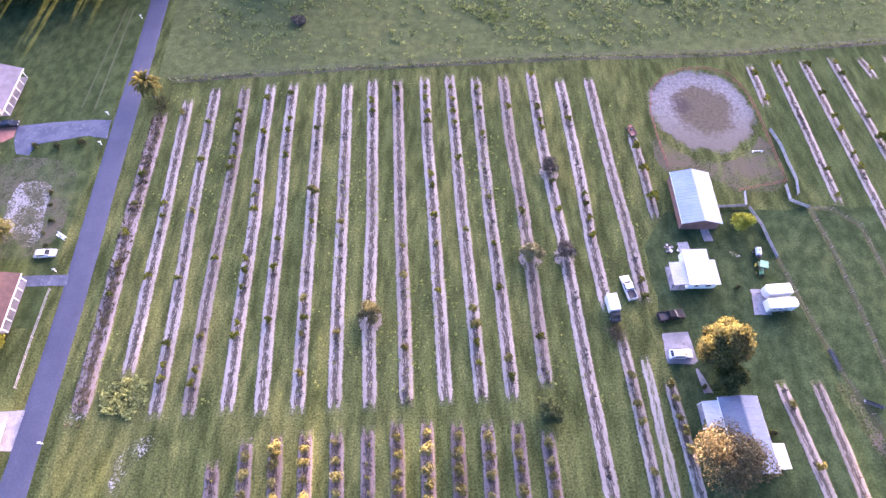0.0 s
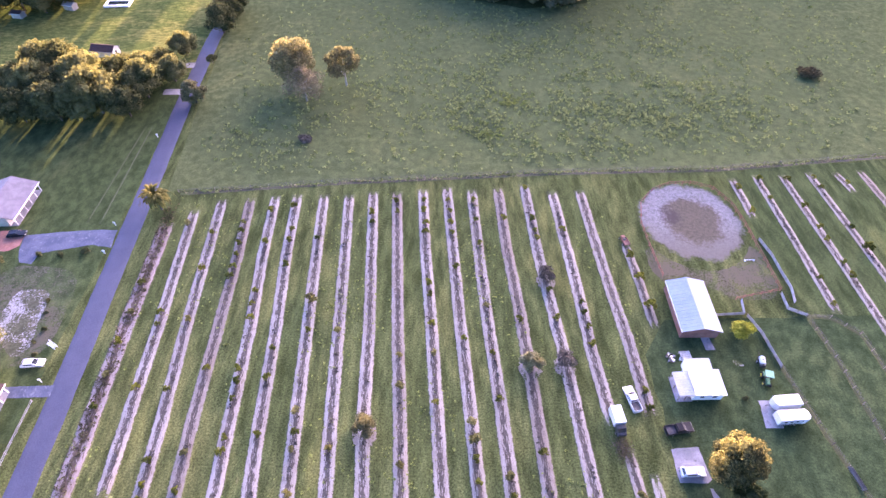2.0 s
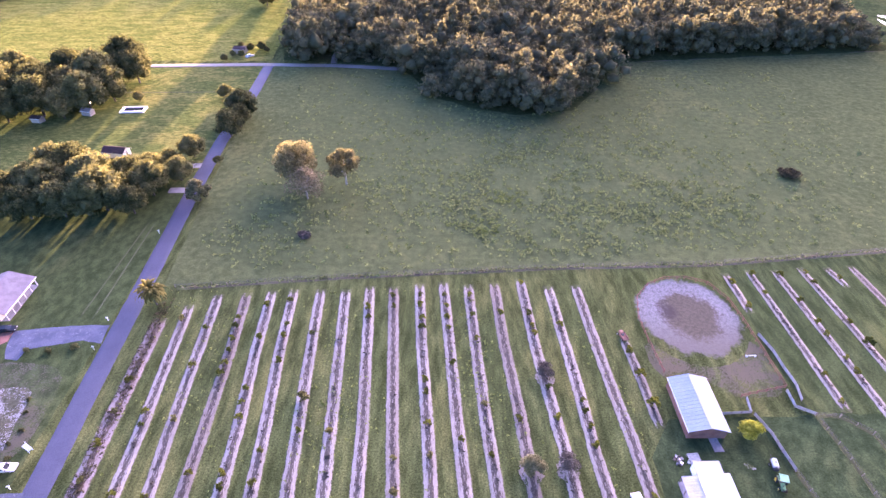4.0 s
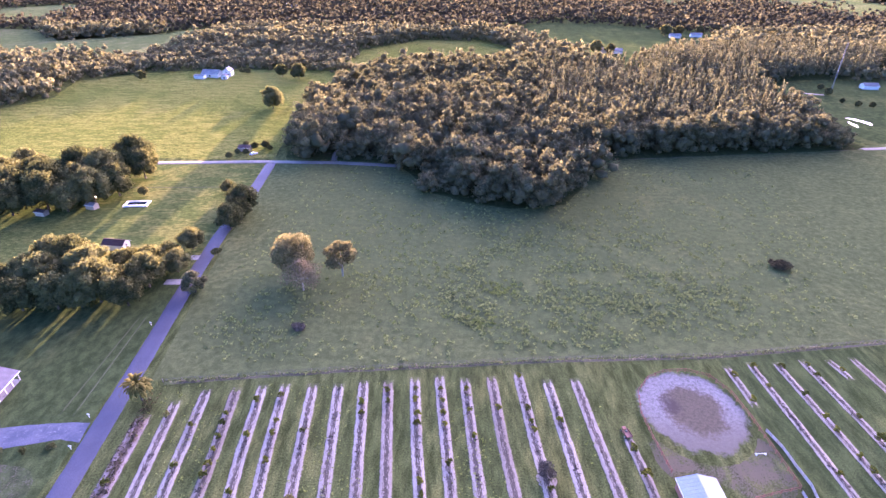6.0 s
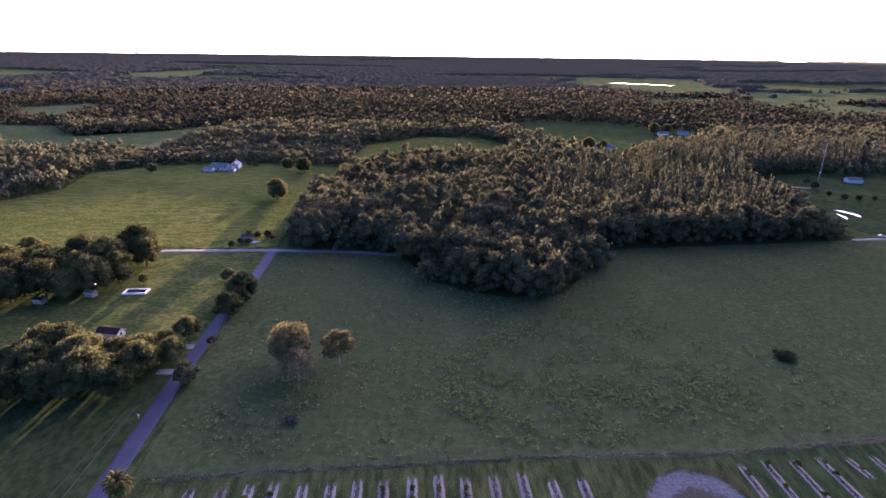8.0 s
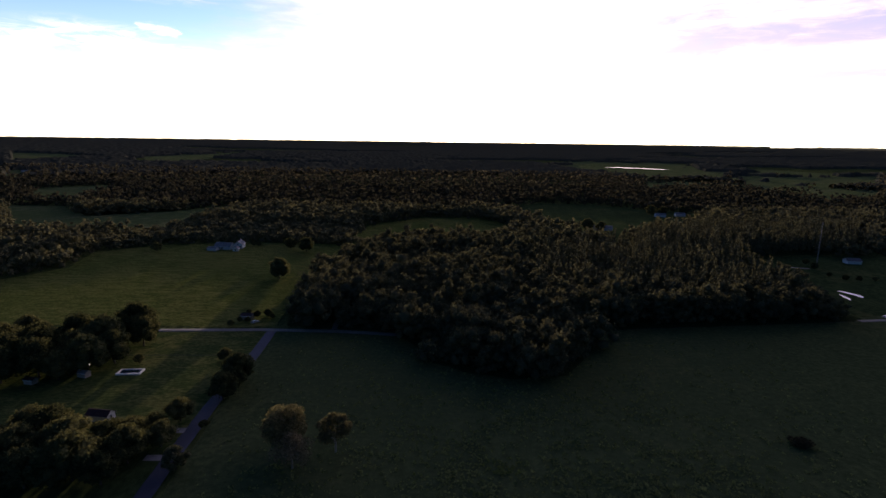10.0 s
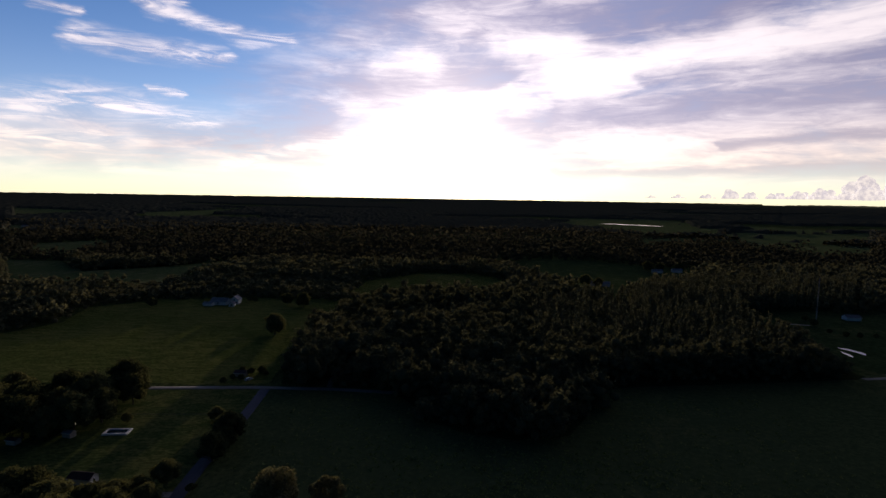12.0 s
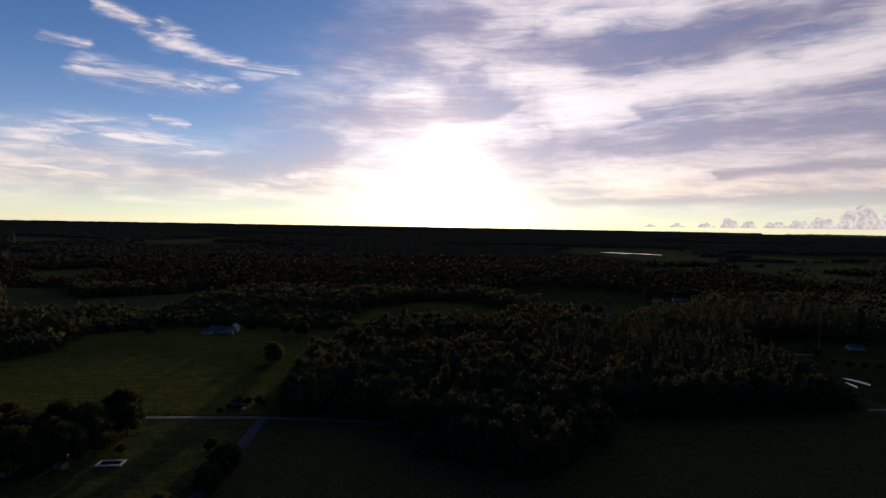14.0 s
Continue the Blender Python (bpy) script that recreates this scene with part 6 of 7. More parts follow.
gable_house("garage", "small white garage beside a farmhouse", "garage", -191.0, 503.5, 5.0, 7.0, 8, 2.6, 4.2, WHITE_WALL, SHINGLE, (("s", 0, 1.4, 1.6, 1.4),), (), 0.4)
gable_house("corner_house", "small house at the crossroads among trees", "house", -112.0, 306.5, 5.0, 6.5, 85, 2.4, 3.4, TAN_WALL, RED_SHINGLE, (("e", 0, 1.5, 1.2, 1.2),), (), 0.4)
gable_house("grove_house", "white house half hidden in the oak grove", "house", -167.5, 240.0, 8.0, 11.0, 20, 5.2, 7.4, WHITE_WALL, SHINGLE, (("s", -2, 1.6, 1.2, 1.3), ("s", 2, 1.6, 1.2, 1.3), ("s", 0, 4.0, 1.2, 1.3)), (), 0.4)
gable_house("garden_shed", "small pale shed beside the grove", "shed", -157.2, 225.6, 3.0, 4.6, 75, 2.2, 3.0, TAN_WALL, FAR_ROOF, (("e", 0.0, 1.4, 0.8, 0.8),), (), 0.25)
gable_house("garden_shed", "low dark-roofed shed under oaks", "shed", -175.5, 218.5, 3.0, 4.4, 80, 2.1, 2.8, TAN_WALL, RED_SHINGLE, (("e", 0.0, 1.4, 0.8, 0.8),), (), 0.3)
gable_house("blue_house", "low house with a pale blue roof beside the clearing", "house", 383.0, 476.0, 8.0, 12.0, 84, 3.0, 5.0, WHITE_WALL, SHINGLE, (("e", 3, 1.5, 1.6, 1.3), ("e", -3, 1.5, 1.6, 1.3)), (), 0.5)
far_home = gable_house("far_house", "far white house in front of trees", "house", 205.0, 652.0, 9.0, 24.0, 78, 3.4, 5.6, WHITE_WALL, FAR_ROOF, (("e", 5, 1.6, 1.8, 1.4), ("e", -5, 1.6, 1.8, 1.4)), (), 0.5)
copy_thing(far_home, pose(329, 777, 0, 0, 0, 84) @ Matrix.Diagonal((0.8, 0.6, 1, 1)))
copy_thing(far_home, pose(362, 786, 0, 0, 0, 80) @ Matrix.Diagonal((0.8, 0.6, 1, 1)))
for x, y, turn in ((-280, 1150, 70), (-1170, 1550, 80), (100, 1065, 75)):
    copy_thing(far_home, pose(x, y, far_rise(x, y), 0, 0, turn))


# ---- vehicles ----
def add_wheel(owner, x, y, r, wide, hub=CHROME):
    s = 1 if x > 0 else -1
    bm = rod((-wide / 2, 0, 0), (wide / 2, 0, 0), r, None, 20)
    bmesh.ops.bevel(bm, geom=[e for e in bm.edges if e.calc_face_angle(0) > 1.0], offset=r * 0.12, segments=2, affect="EDGES")
    tyre = part("wheel", bm, RUBBER, owner, "black rubber tyre")
    tyre.matrix_basis = pose(x, y, r)
    bm = rod((s * (wide / 2 - 0.02), 0, 0), (s * (wide / 2 + 0.015), 0, 0), r * 0.6, r * 0.5, 14)
    part("rim", bm, hub, tyre)


def car(label, m, paint, style, group=""):
    owner = thing("pickup_truck" if style == "pickup" else "car", label, "pickup truck" if style == "pickup" else "car", m, group)
    long, wide = (5.7, 1.98) if style == "pickup" else (4.7, 1.84)
    n, w = long / 2, wide / 2
    if style == "pickup":
        part("body", prism([(-n, 0.42), (-n, 0.95), (-0.55, 0.95), (1.35, 1.05), (n - 0.25, 0.98), (n, 0.8), (n, 0.42)], -w, w, 0.06), paint, owner)
        part("cab", prism([(-0.75, 0.93), (-0.62, 1.75), (0.55, 1.80), (1.4, 1.02), (1.4, 0.93)], -w + 0.06, w - 0.06, 0.05, 0.14, 1.4), paint, owner)
        part("windscreen", slab([(-w + 0.24, 1.33, 1.13), (w - 0.24, 1.33, 1.13), (w - 0.32, 0.66, 1.73), (-w + 0.32, 0.66, 1.73)], 0.03), GLASS, owner)
        part("rear_window", box(-w + 0.34, w - 0.34, -0.76, -0.70, 1.2, 1.62), GLASS, owner)
        for s in (-1, 1):
            part("bed_side", box(min(s * w, s * (w - 0.09)), max(s * w, s * (w - 0.09)), -n + 0.02, -0.8, 0.9, 1.32, 0.03), paint, owner)
        part("tailgate", box(-w + 0.1, w - 0.1, -n, -n + 0.08, 0.9, 1.32, 0.02), paint, owner)
        part("bed_liner", box(-w + 0.1, w - 0.1, -n + 0.09, -0.8, 0.93, 0.99), DARK_METAL, owner, "dark bed liner")
        sides = ((-0.55, 0.15), (0.2, 0.95))
    else:
        part("body", prism([(-n, 0.35), (-n, 0.85), (-n + 0.2, 0.98), (1.15, 0.95), (n - 0.2, 0.8), (n, 0.65), (n, 0.35)], -w, w, 0.07), paint, owner)
        part("cabin", prism([(-n + 0.15, 0.93), (-n + 0.75, 1.45), (0.25, 1.50), (1.2, 0.93)], -w + 0.08, w - 0.08, 0.05, 0.14, 1.2), paint, owner)
        part("windscreen", slab([(-w + 0.26, 1.12, 1.02), (w - 0.26, 1.12, 1.02), (w - 0.34, 0.38, 1.46), (-w + 0.34, 0.38, 1.46)], 0.03), GLASS, owner)
        part("rear_window", slab([(-w + 0.26, -n + 0.26, 1.06), (-w + 0.34, -n + 0.66, 1.40), (w - 0.34, -n + 0.66, 1.40), (w - 0.26, -n + 0.26, 1.06)], 0.03), GLASS, owner)
        sides = ((-1.4, -0.55), (-0.5, 0.35))
    for s in (-1, 1):
        for y0, y1 in sides:
            part("side_window", box(min(s * (w - 0.1), s * (w - 0.04)), max(s * (w - 0.1), s * (w - 0.04)), y0, y1, 1.04, 1.36), GLASS, owner)
        part("headlight", box(s * (w - 0.35) - 0.2, s * (w - 0.35) + 0.2, n - 0.06, n + 0.02, 0.62, 0.78, 0.02), LAMP_GLASS, owner)
        part("tail_light", box(s * (w - 0.18) - 0.1, s * (w - 0.18) + 0.1, -n - 0.02, -n + 0.04, 0.7, 0.9, 0.02), RED_PAINT, owner)
        part("mirror", box(s * (w + 0.09) - 0.09, s * (w + 0.09) + 0.09, 0.85, 0.97, 1.05, 1.2, 0.02), DARK_METAL, owner)
        for y in (n * 0.62, -n * 0.6):
            add_wheel(owner, s * (w - 0.1), y, 0.38 if style == "pickup" else 0.33, 0.24)
    for y0, y1 in ((n, n + 0.1), (-n - 0.1, -n)):
        part("bumper", box(-w + 0.08, w - 0.08, y0, y1, 0.38, 0.58, 0.03), DARK_METAL if paint is BLACK_PAINT else CHROME, owner)
    return owner


car("white pickup truck with an open dark bed on the grass", pose(39.7, 49.0, 0.02, 0, 0, 11), WHITE_PAINT, "pickup")
car("black pickup truck parked on the lawn", pose(47.6, 42.6, 0.02, 0, 0, -80), BLACK_PAINT, "pickup")
car("white saloon car on a concrete pad", pose(47.8, 34.2, 0.12, 0, 0, -88), WHITE_PAINT, "car")
car("black car parked on the driveway", pose(-113.1, 95.9, 0.1, 0, 0, -82), BLACK_PAINT, "car")
white_car = car("small white car parked at the gravel yard", pose(-89.8, 57.6, 0.08, 0, 0, -85), WHITE_PAINT, "car")
tagged(copy_thing(white_car, pose(284, 318.5, 0.16, 0, 0, -83)), "white car on the country road")
tagged(copy_thing(white_car, pose(-105, 299, 0.06, 0, 0, -40)), "white car beside the corner house")
tagged(copy_thing(white_car, pose(-84.8, 18.0, 0.1, 0, 0, 5)), "white car on a concrete apron")


def box_truck():
    owner = thing("box_truck", "small truck with a white box body beside a sand bed", "truck", pose(35.5, 44.2, 0.05, 0, 0, 186))
    part("cargo_box", box(-1.1, 1.1, -2.6, 1.1, 0.75, 2.7, 0.06), WHITE_PAINT, owner)
    part("cab", prism([(1.15, 0.5), (1.15, 2.0), (2.0, 2.0), (2.55, 1.25), (3.1, 1.1), (3.1, 0.5)], -0.95, 0.95, 0.06), DARK_METAL, owner, "dark cab")
    part("windscreen", slab([(-0.8, 2.58, 1.28), (0.8, 2.58, 1.28), (0.75, 2.08, 1.94), (-0.75, 2.08, 1.94)], 0.03), GLASS, owner)
    part("chassis", box(-0.5, 0.5, -2.6, 1.15, 0.55, 0.75), DARK_METAL, owner)
    for s in (-1, 1):
        for y in (2.3, -1.6):
            add_wheel(owner, s * 0.9, y, 0.42, 0.26)


box_truck()


def brush_heap(x, y, seed):
    """A heap of cut branches and brown leaves."""
    owner = thing("brush_heap", "heap of brown cut branches behind the truck", "brush pile", pose(x, y, 0.03))
    rng = np.random.default_rng(seed)
    bm = bmesh.new()
    for i in range(60):
        a = rng.uniform(0, 6.28)
        c = Vector((rng.normal(0, 0.7), rng.normal(0, 1.2), rng.uniform(0.1, 0.7)))
        d = Vector((math.cos(a), math.sin(a), rng.normal(0, 0.3))) * rng.uniform(0.4, 1.1)
        add_rod(bm, c - d, c + d, 0.04, 0.015, 5)
    part("branches", bm, BARK, owner)
    c = np.stack([rng.normal(0, 0.8, 500), rng.normal(0, 1.3, 500), rng.uniform(0.05, 0.8, 500)], 1)
    v, f = leaf_quads(rng, c, np.tile((0, 0, 1.0), (500, 1)), 0.15, 0.9)
    part("dry_leaves", fast_mesh("dry_leaves", v, f, LEAF_BROWN), LEAF_BROWN, owner)


brush_heap(35.6, 38.9, 3)


def cargo_trailer(label, m, long, windows):
    owner = thing("cargo_trailer", label, "trailer", m, "white trailers")
    w = 1.15
    bm = bmesh.new()
    outline = [(-long / 2, -w), (long / 2 - 0.5, -w), (long / 2, -w * 0.45), (long / 2, w * 0.45), (long / 2 - 0.5, w), (-long / 2, w)]
    rows = [[bm.verts.new((x, y, z)) for x, y in outline] for z in (0.45, 2.55)]
    bm.faces.new(rows[1])
    bm.faces.new(list(reversed(rows[0])))
    for i in range(6):
        bm.faces.new((rows[0][i], rows[0][(i + 1) % 6], rows[1][(i + 1) % 6], rows[1][i]))
    bmesh.ops.recalc_face_normals(bm, faces=bm.faces)
    bmesh.ops.bevel(bm, geom=list(bm.edges), offset=0.1, segments=3, affect="EDGES", profile=0.6)
    body = part("body", bm, WHITE_PAINT, owner)
    part("roof_vent", box(-0.3, 0.3, -0.3, 0.3, 2.54, 2.68, 0.04), WHITE_TRIM, body)
    part("trim_stripe", box(-long / 2 + 0.15, long / 2 - 0.6, -w - 0.012, -w + 0.02, 0.7, 0.85), DARK_METAL, owner)
    for i in range(windows):
        x = -long / 2 + 1.2 + (long - 2.6) * i / max(1, windows - 1)
        part("window", box(x - 0.32, x + 0.32, -w - 0.02, -w + 0.03, 1.5, 1.95, 0.02), GLASS, owner)
    part("door", box(long / 2 - 1.5, long / 2 - 0.8, -w - 0.03, -w + 0.02, 0.6, 2.3, 0.02), WHITE_TRIM, owner)
    part("hitch", rod((long / 2 - 0.2, 0, 0.5), (long / 2 + 1.1, 0, 0.5), 0.06), DARK_METAL, owner)
    part("jack", rod((long / 2 + 0.9, 0, 0.0), (long / 2 + 0.9, 0, 0.9), 0.05), DARK_METAL, owner)
    for s in (-1, 1):
        for x in (-0.5, 0.35):
            bm = rod((x, s * (w - 0.05) - 0.11, 0.36), (x, s * (w - 0.05) + 0.11, 0.36), 0.36, None, 16)
            wheel = part("wheel", bm, RUBBER, owner)
            part("rim", rod((x, s * (w + 0.04), 0.36), (x, s * (w + 0.075), 0.36), 0.2, None, 12), CHROME, wheel)
    return owner


cargo_trailer("plain white enclosed cargo trailer on a pad", pose(70.9, 47.9, 0.05, 0, 0, 184), 5.6, 0)
cargo_trailer("long white travel trailer with small windows on a pad", pose(70.9, 44.7, 0.05, 0, 0, 4), 6.3, 4)


def tractor():
    owner = thing("tractor", "green farm tractor with a mint-green canopy on grass", "tractor", pose(69.6, 53.6, 0.02, 0, 0, 165))
    part("hood", prism([(0.2, 0.7), (0.2, 1.35), (1.6, 1.3), (1.75, 1.15), (1.75, 0.7)], -0.33, 0.33, 0.05), GREEN_PAINT, owner)
    part("grille", box(-0.28, 0.28, 1.75, 1.79, 0.75, 1.2, 0.01), DARK_METAL, owner)
    part("chassis", box(-0.3, 0.3, -1.0, 1.7, 0.45, 0.75, 0.03), DARK_METAL, owner)
    part("seat", box(-0.25, 0.25, -0.75, -0.3, 0.95, 1.1, 0.04), YELLOW_PAINT, owner)
    part("seat_back", box(-0.25, 0.25, -0.85, -0.75, 1.05, 1.5, 0.03), YELLOW_PAINT, owner)
    part("steering_wheel", rod((0, 0.02, 1.45), (0, 0.06, 1.48), 0.2, None, 14), DARK_METAL, owner)
    part("exhaust", rod((0.2, 1.1, 1.3), (0.2, 1.1, 2.1), 0.04), DARK_METAL, owner)
    part("canopy", box(-0.85, 0.85, -1.15, 0.55, 2.25, 2.33, 0.03), MINT_PAINT, owner, "mint-green sheet canopy")
    for x in (-0.7, 0.7):
        part("canopy_post", rod((x, -0.9, 0.8), (x, -0.9, 2.26), 0.035), DARK_METAL, owner)
        part("fender", box(x - 0.2, x + 0.2, -1.2, -0.1, 1.35, 1.42, 0.03), GREEN_PAINT, owner)
        add_wheel(owner, math.copysign(0.85, x), -0.65, 0.72, 0.42, YELLOW_PAINT)
        add_wheel(owner, math.copysign(0.68, x), 1.3, 0.42, 0.26, YELLOW_PAINT)


tractor()


def sprayer():
    owner = thing("sprayer", "small trailed sprayer with a white tank", "sprayer", pose(70.1, 57.7, 0.02, 0, 0, 170))
    bm = rod((0, -0.95, 1.1), (0, 0.95, 1.1), 0.6, None, 18)
    bmesh.ops.bevel(bm, geom=[e for e in bm.edges if e.calc_face_angle(0) > 1.0], offset=0.15, segments=3, affect="EDGES")
    part("tank", bm, WHITE_PAINT, owner)
    part("lid", rod((0, 0, 1.68), (0, 0, 1.78), 0.18), DARK_METAL, owner)
    part("chassis", box(-0.5, 0.5, -1.3, 1.2, 0.4, 0.52), DARK_METAL, owner)
    part("drawbar", rod((0, -1.3, 0.46), (0, -2.4, 0.46), 0.05), DARK_METAL, owner)
    part("fan_housing", rod((0, 1.0, 0.9), (0, 1.4, 0.9), 0.5, None, 16), DARK_METAL, owner)
    for x in (-0.75, 0.75):
        add_wheel(owner, x, 0.0, 0.42, 0.28)


sprayer()


def red_cart():
    owner = thing("field_cart", "faded red field cart at the head of a row", "cart", pose(48.0, 93.0, 0.1, 0, 0, 12))
    part("bed", box(-0.8, 0.8, -1.3, 1.0, 0.5, 0.65, 0.03), RED_PAINT, owner)
    part("side_board", box(-0.8, -0.72, -1.3, 1.0, 0.65, 1.0), RED_PAINT, owner)
    part("side_board", box(0.72, 0.8, -1.3, 1.0, 0.65, 1.0), RED_PAINT, owner)
    part("engine_cover", box(-0.5, 0.5, 1.0, 1.9, 0.5, 1.05, 0.06), RED_PAINT, owner)
    part("seat", box(-0.3, 0.3, 0.3, 0.8, 0.66, 1.0, 0.05), DARK_METAL, owner)
    for x in (-0.85, 0.85):
        for y in (-0.8, 1.4):
            add_wheel(owner, x, y, 0.36, 0.22)


red_cart()


# ---- fences ----
def rail_fence(name, label, points, height, gap, rails, post_mat, rail_mat, thick=0.06, closed=False, rail_h=0.1):
    owner = thing(name, label, "fence", pose(points[0][0], points[0][1], 0))
    o = Vector((points[0][0], points[0][1], 0))
    pts = [Vector((p[0], p[1], 0)) - o for p in points]
    if closed:
        pts.append(pts[0])
    post = None
    for a, b in zip(pts, pts[1:]):
        n = max(1, round((b - a).length / gap))
        turn = math.degrees(math.atan2((b - a).y, (b - a).x))
        for i in range(n):
            p, q = a.lerp(b, i / n), a.lerp(b, (i + 1) / n)
            post = part("post", box(-thick, thick, -thick, thick, -0.1, height, 0.01) if post is None else post.data, post_mat, owner)
            post.matrix_basis = pose(p.x, p.y, 0, 0, 0, turn)
            span = (q - p).length
            for z in rails:
                rail = part("rail", box(0, span, thick, thick + 0.04, z - rail_h / 2, z + rail_h / 2), rail_mat, owner)
                rail.matrix_basis = pose(p.x, p.y, 0, 0, 0, turn)
    last = part("post", post.data, post_mat, owner)
    last.matrix_basis = pose(pts[-1].x, pts[-1].y, 0)
    return owner


rail_fence("arena_fence", "rust-red pipe rail round the arena's open side", [(55.0, 82.0), (54.2, 92), (54.0, 100), (55.8, 107.8), (60.2, 112.8), (65.4, 115.4), (72, 115.8), (77.8, 113.4), (81.0, 107), (81.9, 99), (82.2, 89.5), (82.5, 77.4), (75, 75.8), (70.8, 74.8)], 1.3, 2.6, (0.6, 1.2), RUST, RUST, 0.07, False, 0.16)
BOARDS = (0.2, 0.45, 0.7, 0.95)
rail_fence("board_fence", "weathered grey board fence winding over the grass", [(83.6, 94.0), (84.8, 88.5), (84.9, 83.2), (85.3, 78), (84.4, 73.6)], 1.15, 2.2, BOARDS, POST_WOOD, GREY_BOARD, 0.05, False, 0.2)
rail_fence("board_fence", "weathered grey board fence beside the barn", [(64.0, 70.0), (71.2, 70.4), (71.9, 74.4)], 1.15, 2.2, BOARDS, POST_WOOD, GREY_BOARD, 0.05, False, 0.2)
rail_fence("board_fence", "weathered grey board fence along the paddock", [(71.6, 70.0), (73.2, 65.1), (73.6, 61), (74.2, 56.6)], 1.15, 2.2, BOARDS, POST_WOOD, GREY_BOARD, 0.05, False, 0.2)
rail_fence("board_fence", "weathered grey board fence with a bend", [(82.2, 76.4), (82.0, 71.9), (85.7, 69.9)], 1.15, 2.2, BOARDS, POST_WOOD, GREY_BOARD, 0.05, False, 0.2)
rail_fence("wire_fence", "thin wire fence on old wooden posts", [(85.7, 69.8), (87.3, 59.1), (88.3, 37.0), (88.6, 20)], 1.2, 4.0, (0.4, 0.8, 1.15), POST_WOOD, DARK_METAL, 0.06, False, 0.02)
rail_fence("wire_fence", "thin wire fence on old wooden posts", [(74.2, 56.5), (76.5, 44), (78.3, 35.2), (79.0, 31.0), (84.0, 18.0)], 1.2, 4.0, (0.4, 0.8, 1.15), POST_WOOD, DARK_METAL, 0.06, False, 0.02)
rail_fence("wire_fence", "thin wire fence on old wooden posts", [(85.7, 69.8), (91.0, 69.4), (95.9, 65.0), (96.8, 51.9), (97.5, 40)], 1.2, 4.0, (0.4, 0.8, 1.15), POST_WOOD, DARK_METAL, 0.06, False, 0.02)
rail_fence("garden_fence", "thin grey rail fence beside the driveway", [(-85.9, 49.0), (-85.6, 38), (-85.0, 27.4)], 1.0, 2.2, (0.45, 0.85), POST_WOOD, GREY_BOARD, 0.05, False, 0.09)
for pts in ([(-75.5, 112.4), (-30, 116.9), (34, 121.2), (82, 122.6), (127, 127.6), (170, 132)],):
    rail_fence("pasture_fence", "thin wire fence along the pasture edge", pts, 1.2, 5.0, (0.4, 0.8, 1.15), POST_WOOD, DARK_METAL, 0.05, False, 0.015)


# ---- small things ----
def trough(label, m, long):
    owner = thing("feed_trough", label, "trough", m)
    part("base", box(-long / 2, long / 2, -0.28, 0.28, 0.25, 0.32), TROUGH_WOOD, owner)
    for s in (-1, 1):
        part("side", box(-long / 2, long / 2, min(s * 0.28, s * 0.285), max(s * 0.28, s * 0.285), 0.25, 0.75), TROUGH_WOOD, owner)
        part("end", box(min(s * long / 2, s * (long / 2 - 0.05)), max(s * long / 2, s * (long / 2 - 0.05)), -0.28, 0.28, 0.32, 0.75), TROUGH_WOOD, owner)
        for t in (-1, 1):
            part("leg", box(s * (long / 2 - 0.3) - 0.05, s * (long / 2 - 0.3) + 0.05, t * 0.24 - 0.05, t * 0.24 + 0.05, -0.1, 0.25), POST_WOOD, owner)


trough("long grey wooden feed trough along the fence", pose(78.9, 33.0, 0, 0, 0, 100), 4.2)
trough("long grey wooden feed trough in the paddock", pose(83.2, 24.2, 0, 0, 0, -22), 3.4)


def bench(label, m):
    owner = thing("bench", label, "bench", m)
    for y in (-0.2, 0.0, 0.2):
        part("slat", box(-0.9, 0.9, y - 0.08, y + 0.08, 0.42, 0.46), WHITE_TRIM, owner)
    for z in (0.6, 0.8):
        part("back_slat", box(-0.9, 0.9, 0.3, 0.34, z - 0.07, z + 0.07), WHITE_TRIM, owner)
    for x in (-0.75, 0.75):
        part("leg", box(x - 0.05, x + 0.05, -0.28, -0.2, 0, 0.42), WHITE_TRIM, owner)
        part("leg", box(x - 0.05, x + 0.05, 0.26, 0.34, 0, 0.9), WHITE_TRIM, owner)


bench("white slatted garden bench on the grass", pose(-87.9, 62.2, 0.02, 0, 0, -30) @ Matrix.Scale(1.4, 4))


def jump_pole():
    owner = thing("jump_pole", "white wooden jump pole on low blocks", "pole", pose(78.6, 86.9, 0.0, 0, 0, 2))
    part("pole", rod((-1.4, 0, 0.4), (1.4, 0, 0.4), 0.09, None, 10), WHITE_TRIM, owner)
    for x in (-1.1, 1.1):
        part("block", box(x - 0.15, x + 0.15, -0.25, 0.25, 0.0, 0.32, 0.03), WHITE_TRIM, owner)


jump_pole()


def mailbox(x, y, turn):
    owner = thing("mailbox", "white mailbox on a post beside the lane", "mailbox", pose(x, y, 0, 0, 0, turn))
    part("post", box(-0.06, 0.06, -0.06, 0.06, -0.1, 1.05), WHITE_TRIM, owner)
    bm = rod((-0.28, 0, 1.17), (0.28, 0, 1.17), 0.14, None, 12)
    part("box", bm, WHITE_TRIM, owner)
    part("flag", box(0.0, 0.03, -0.17, -0.15, 1.15, 1.4), RED_PAINT, owner)


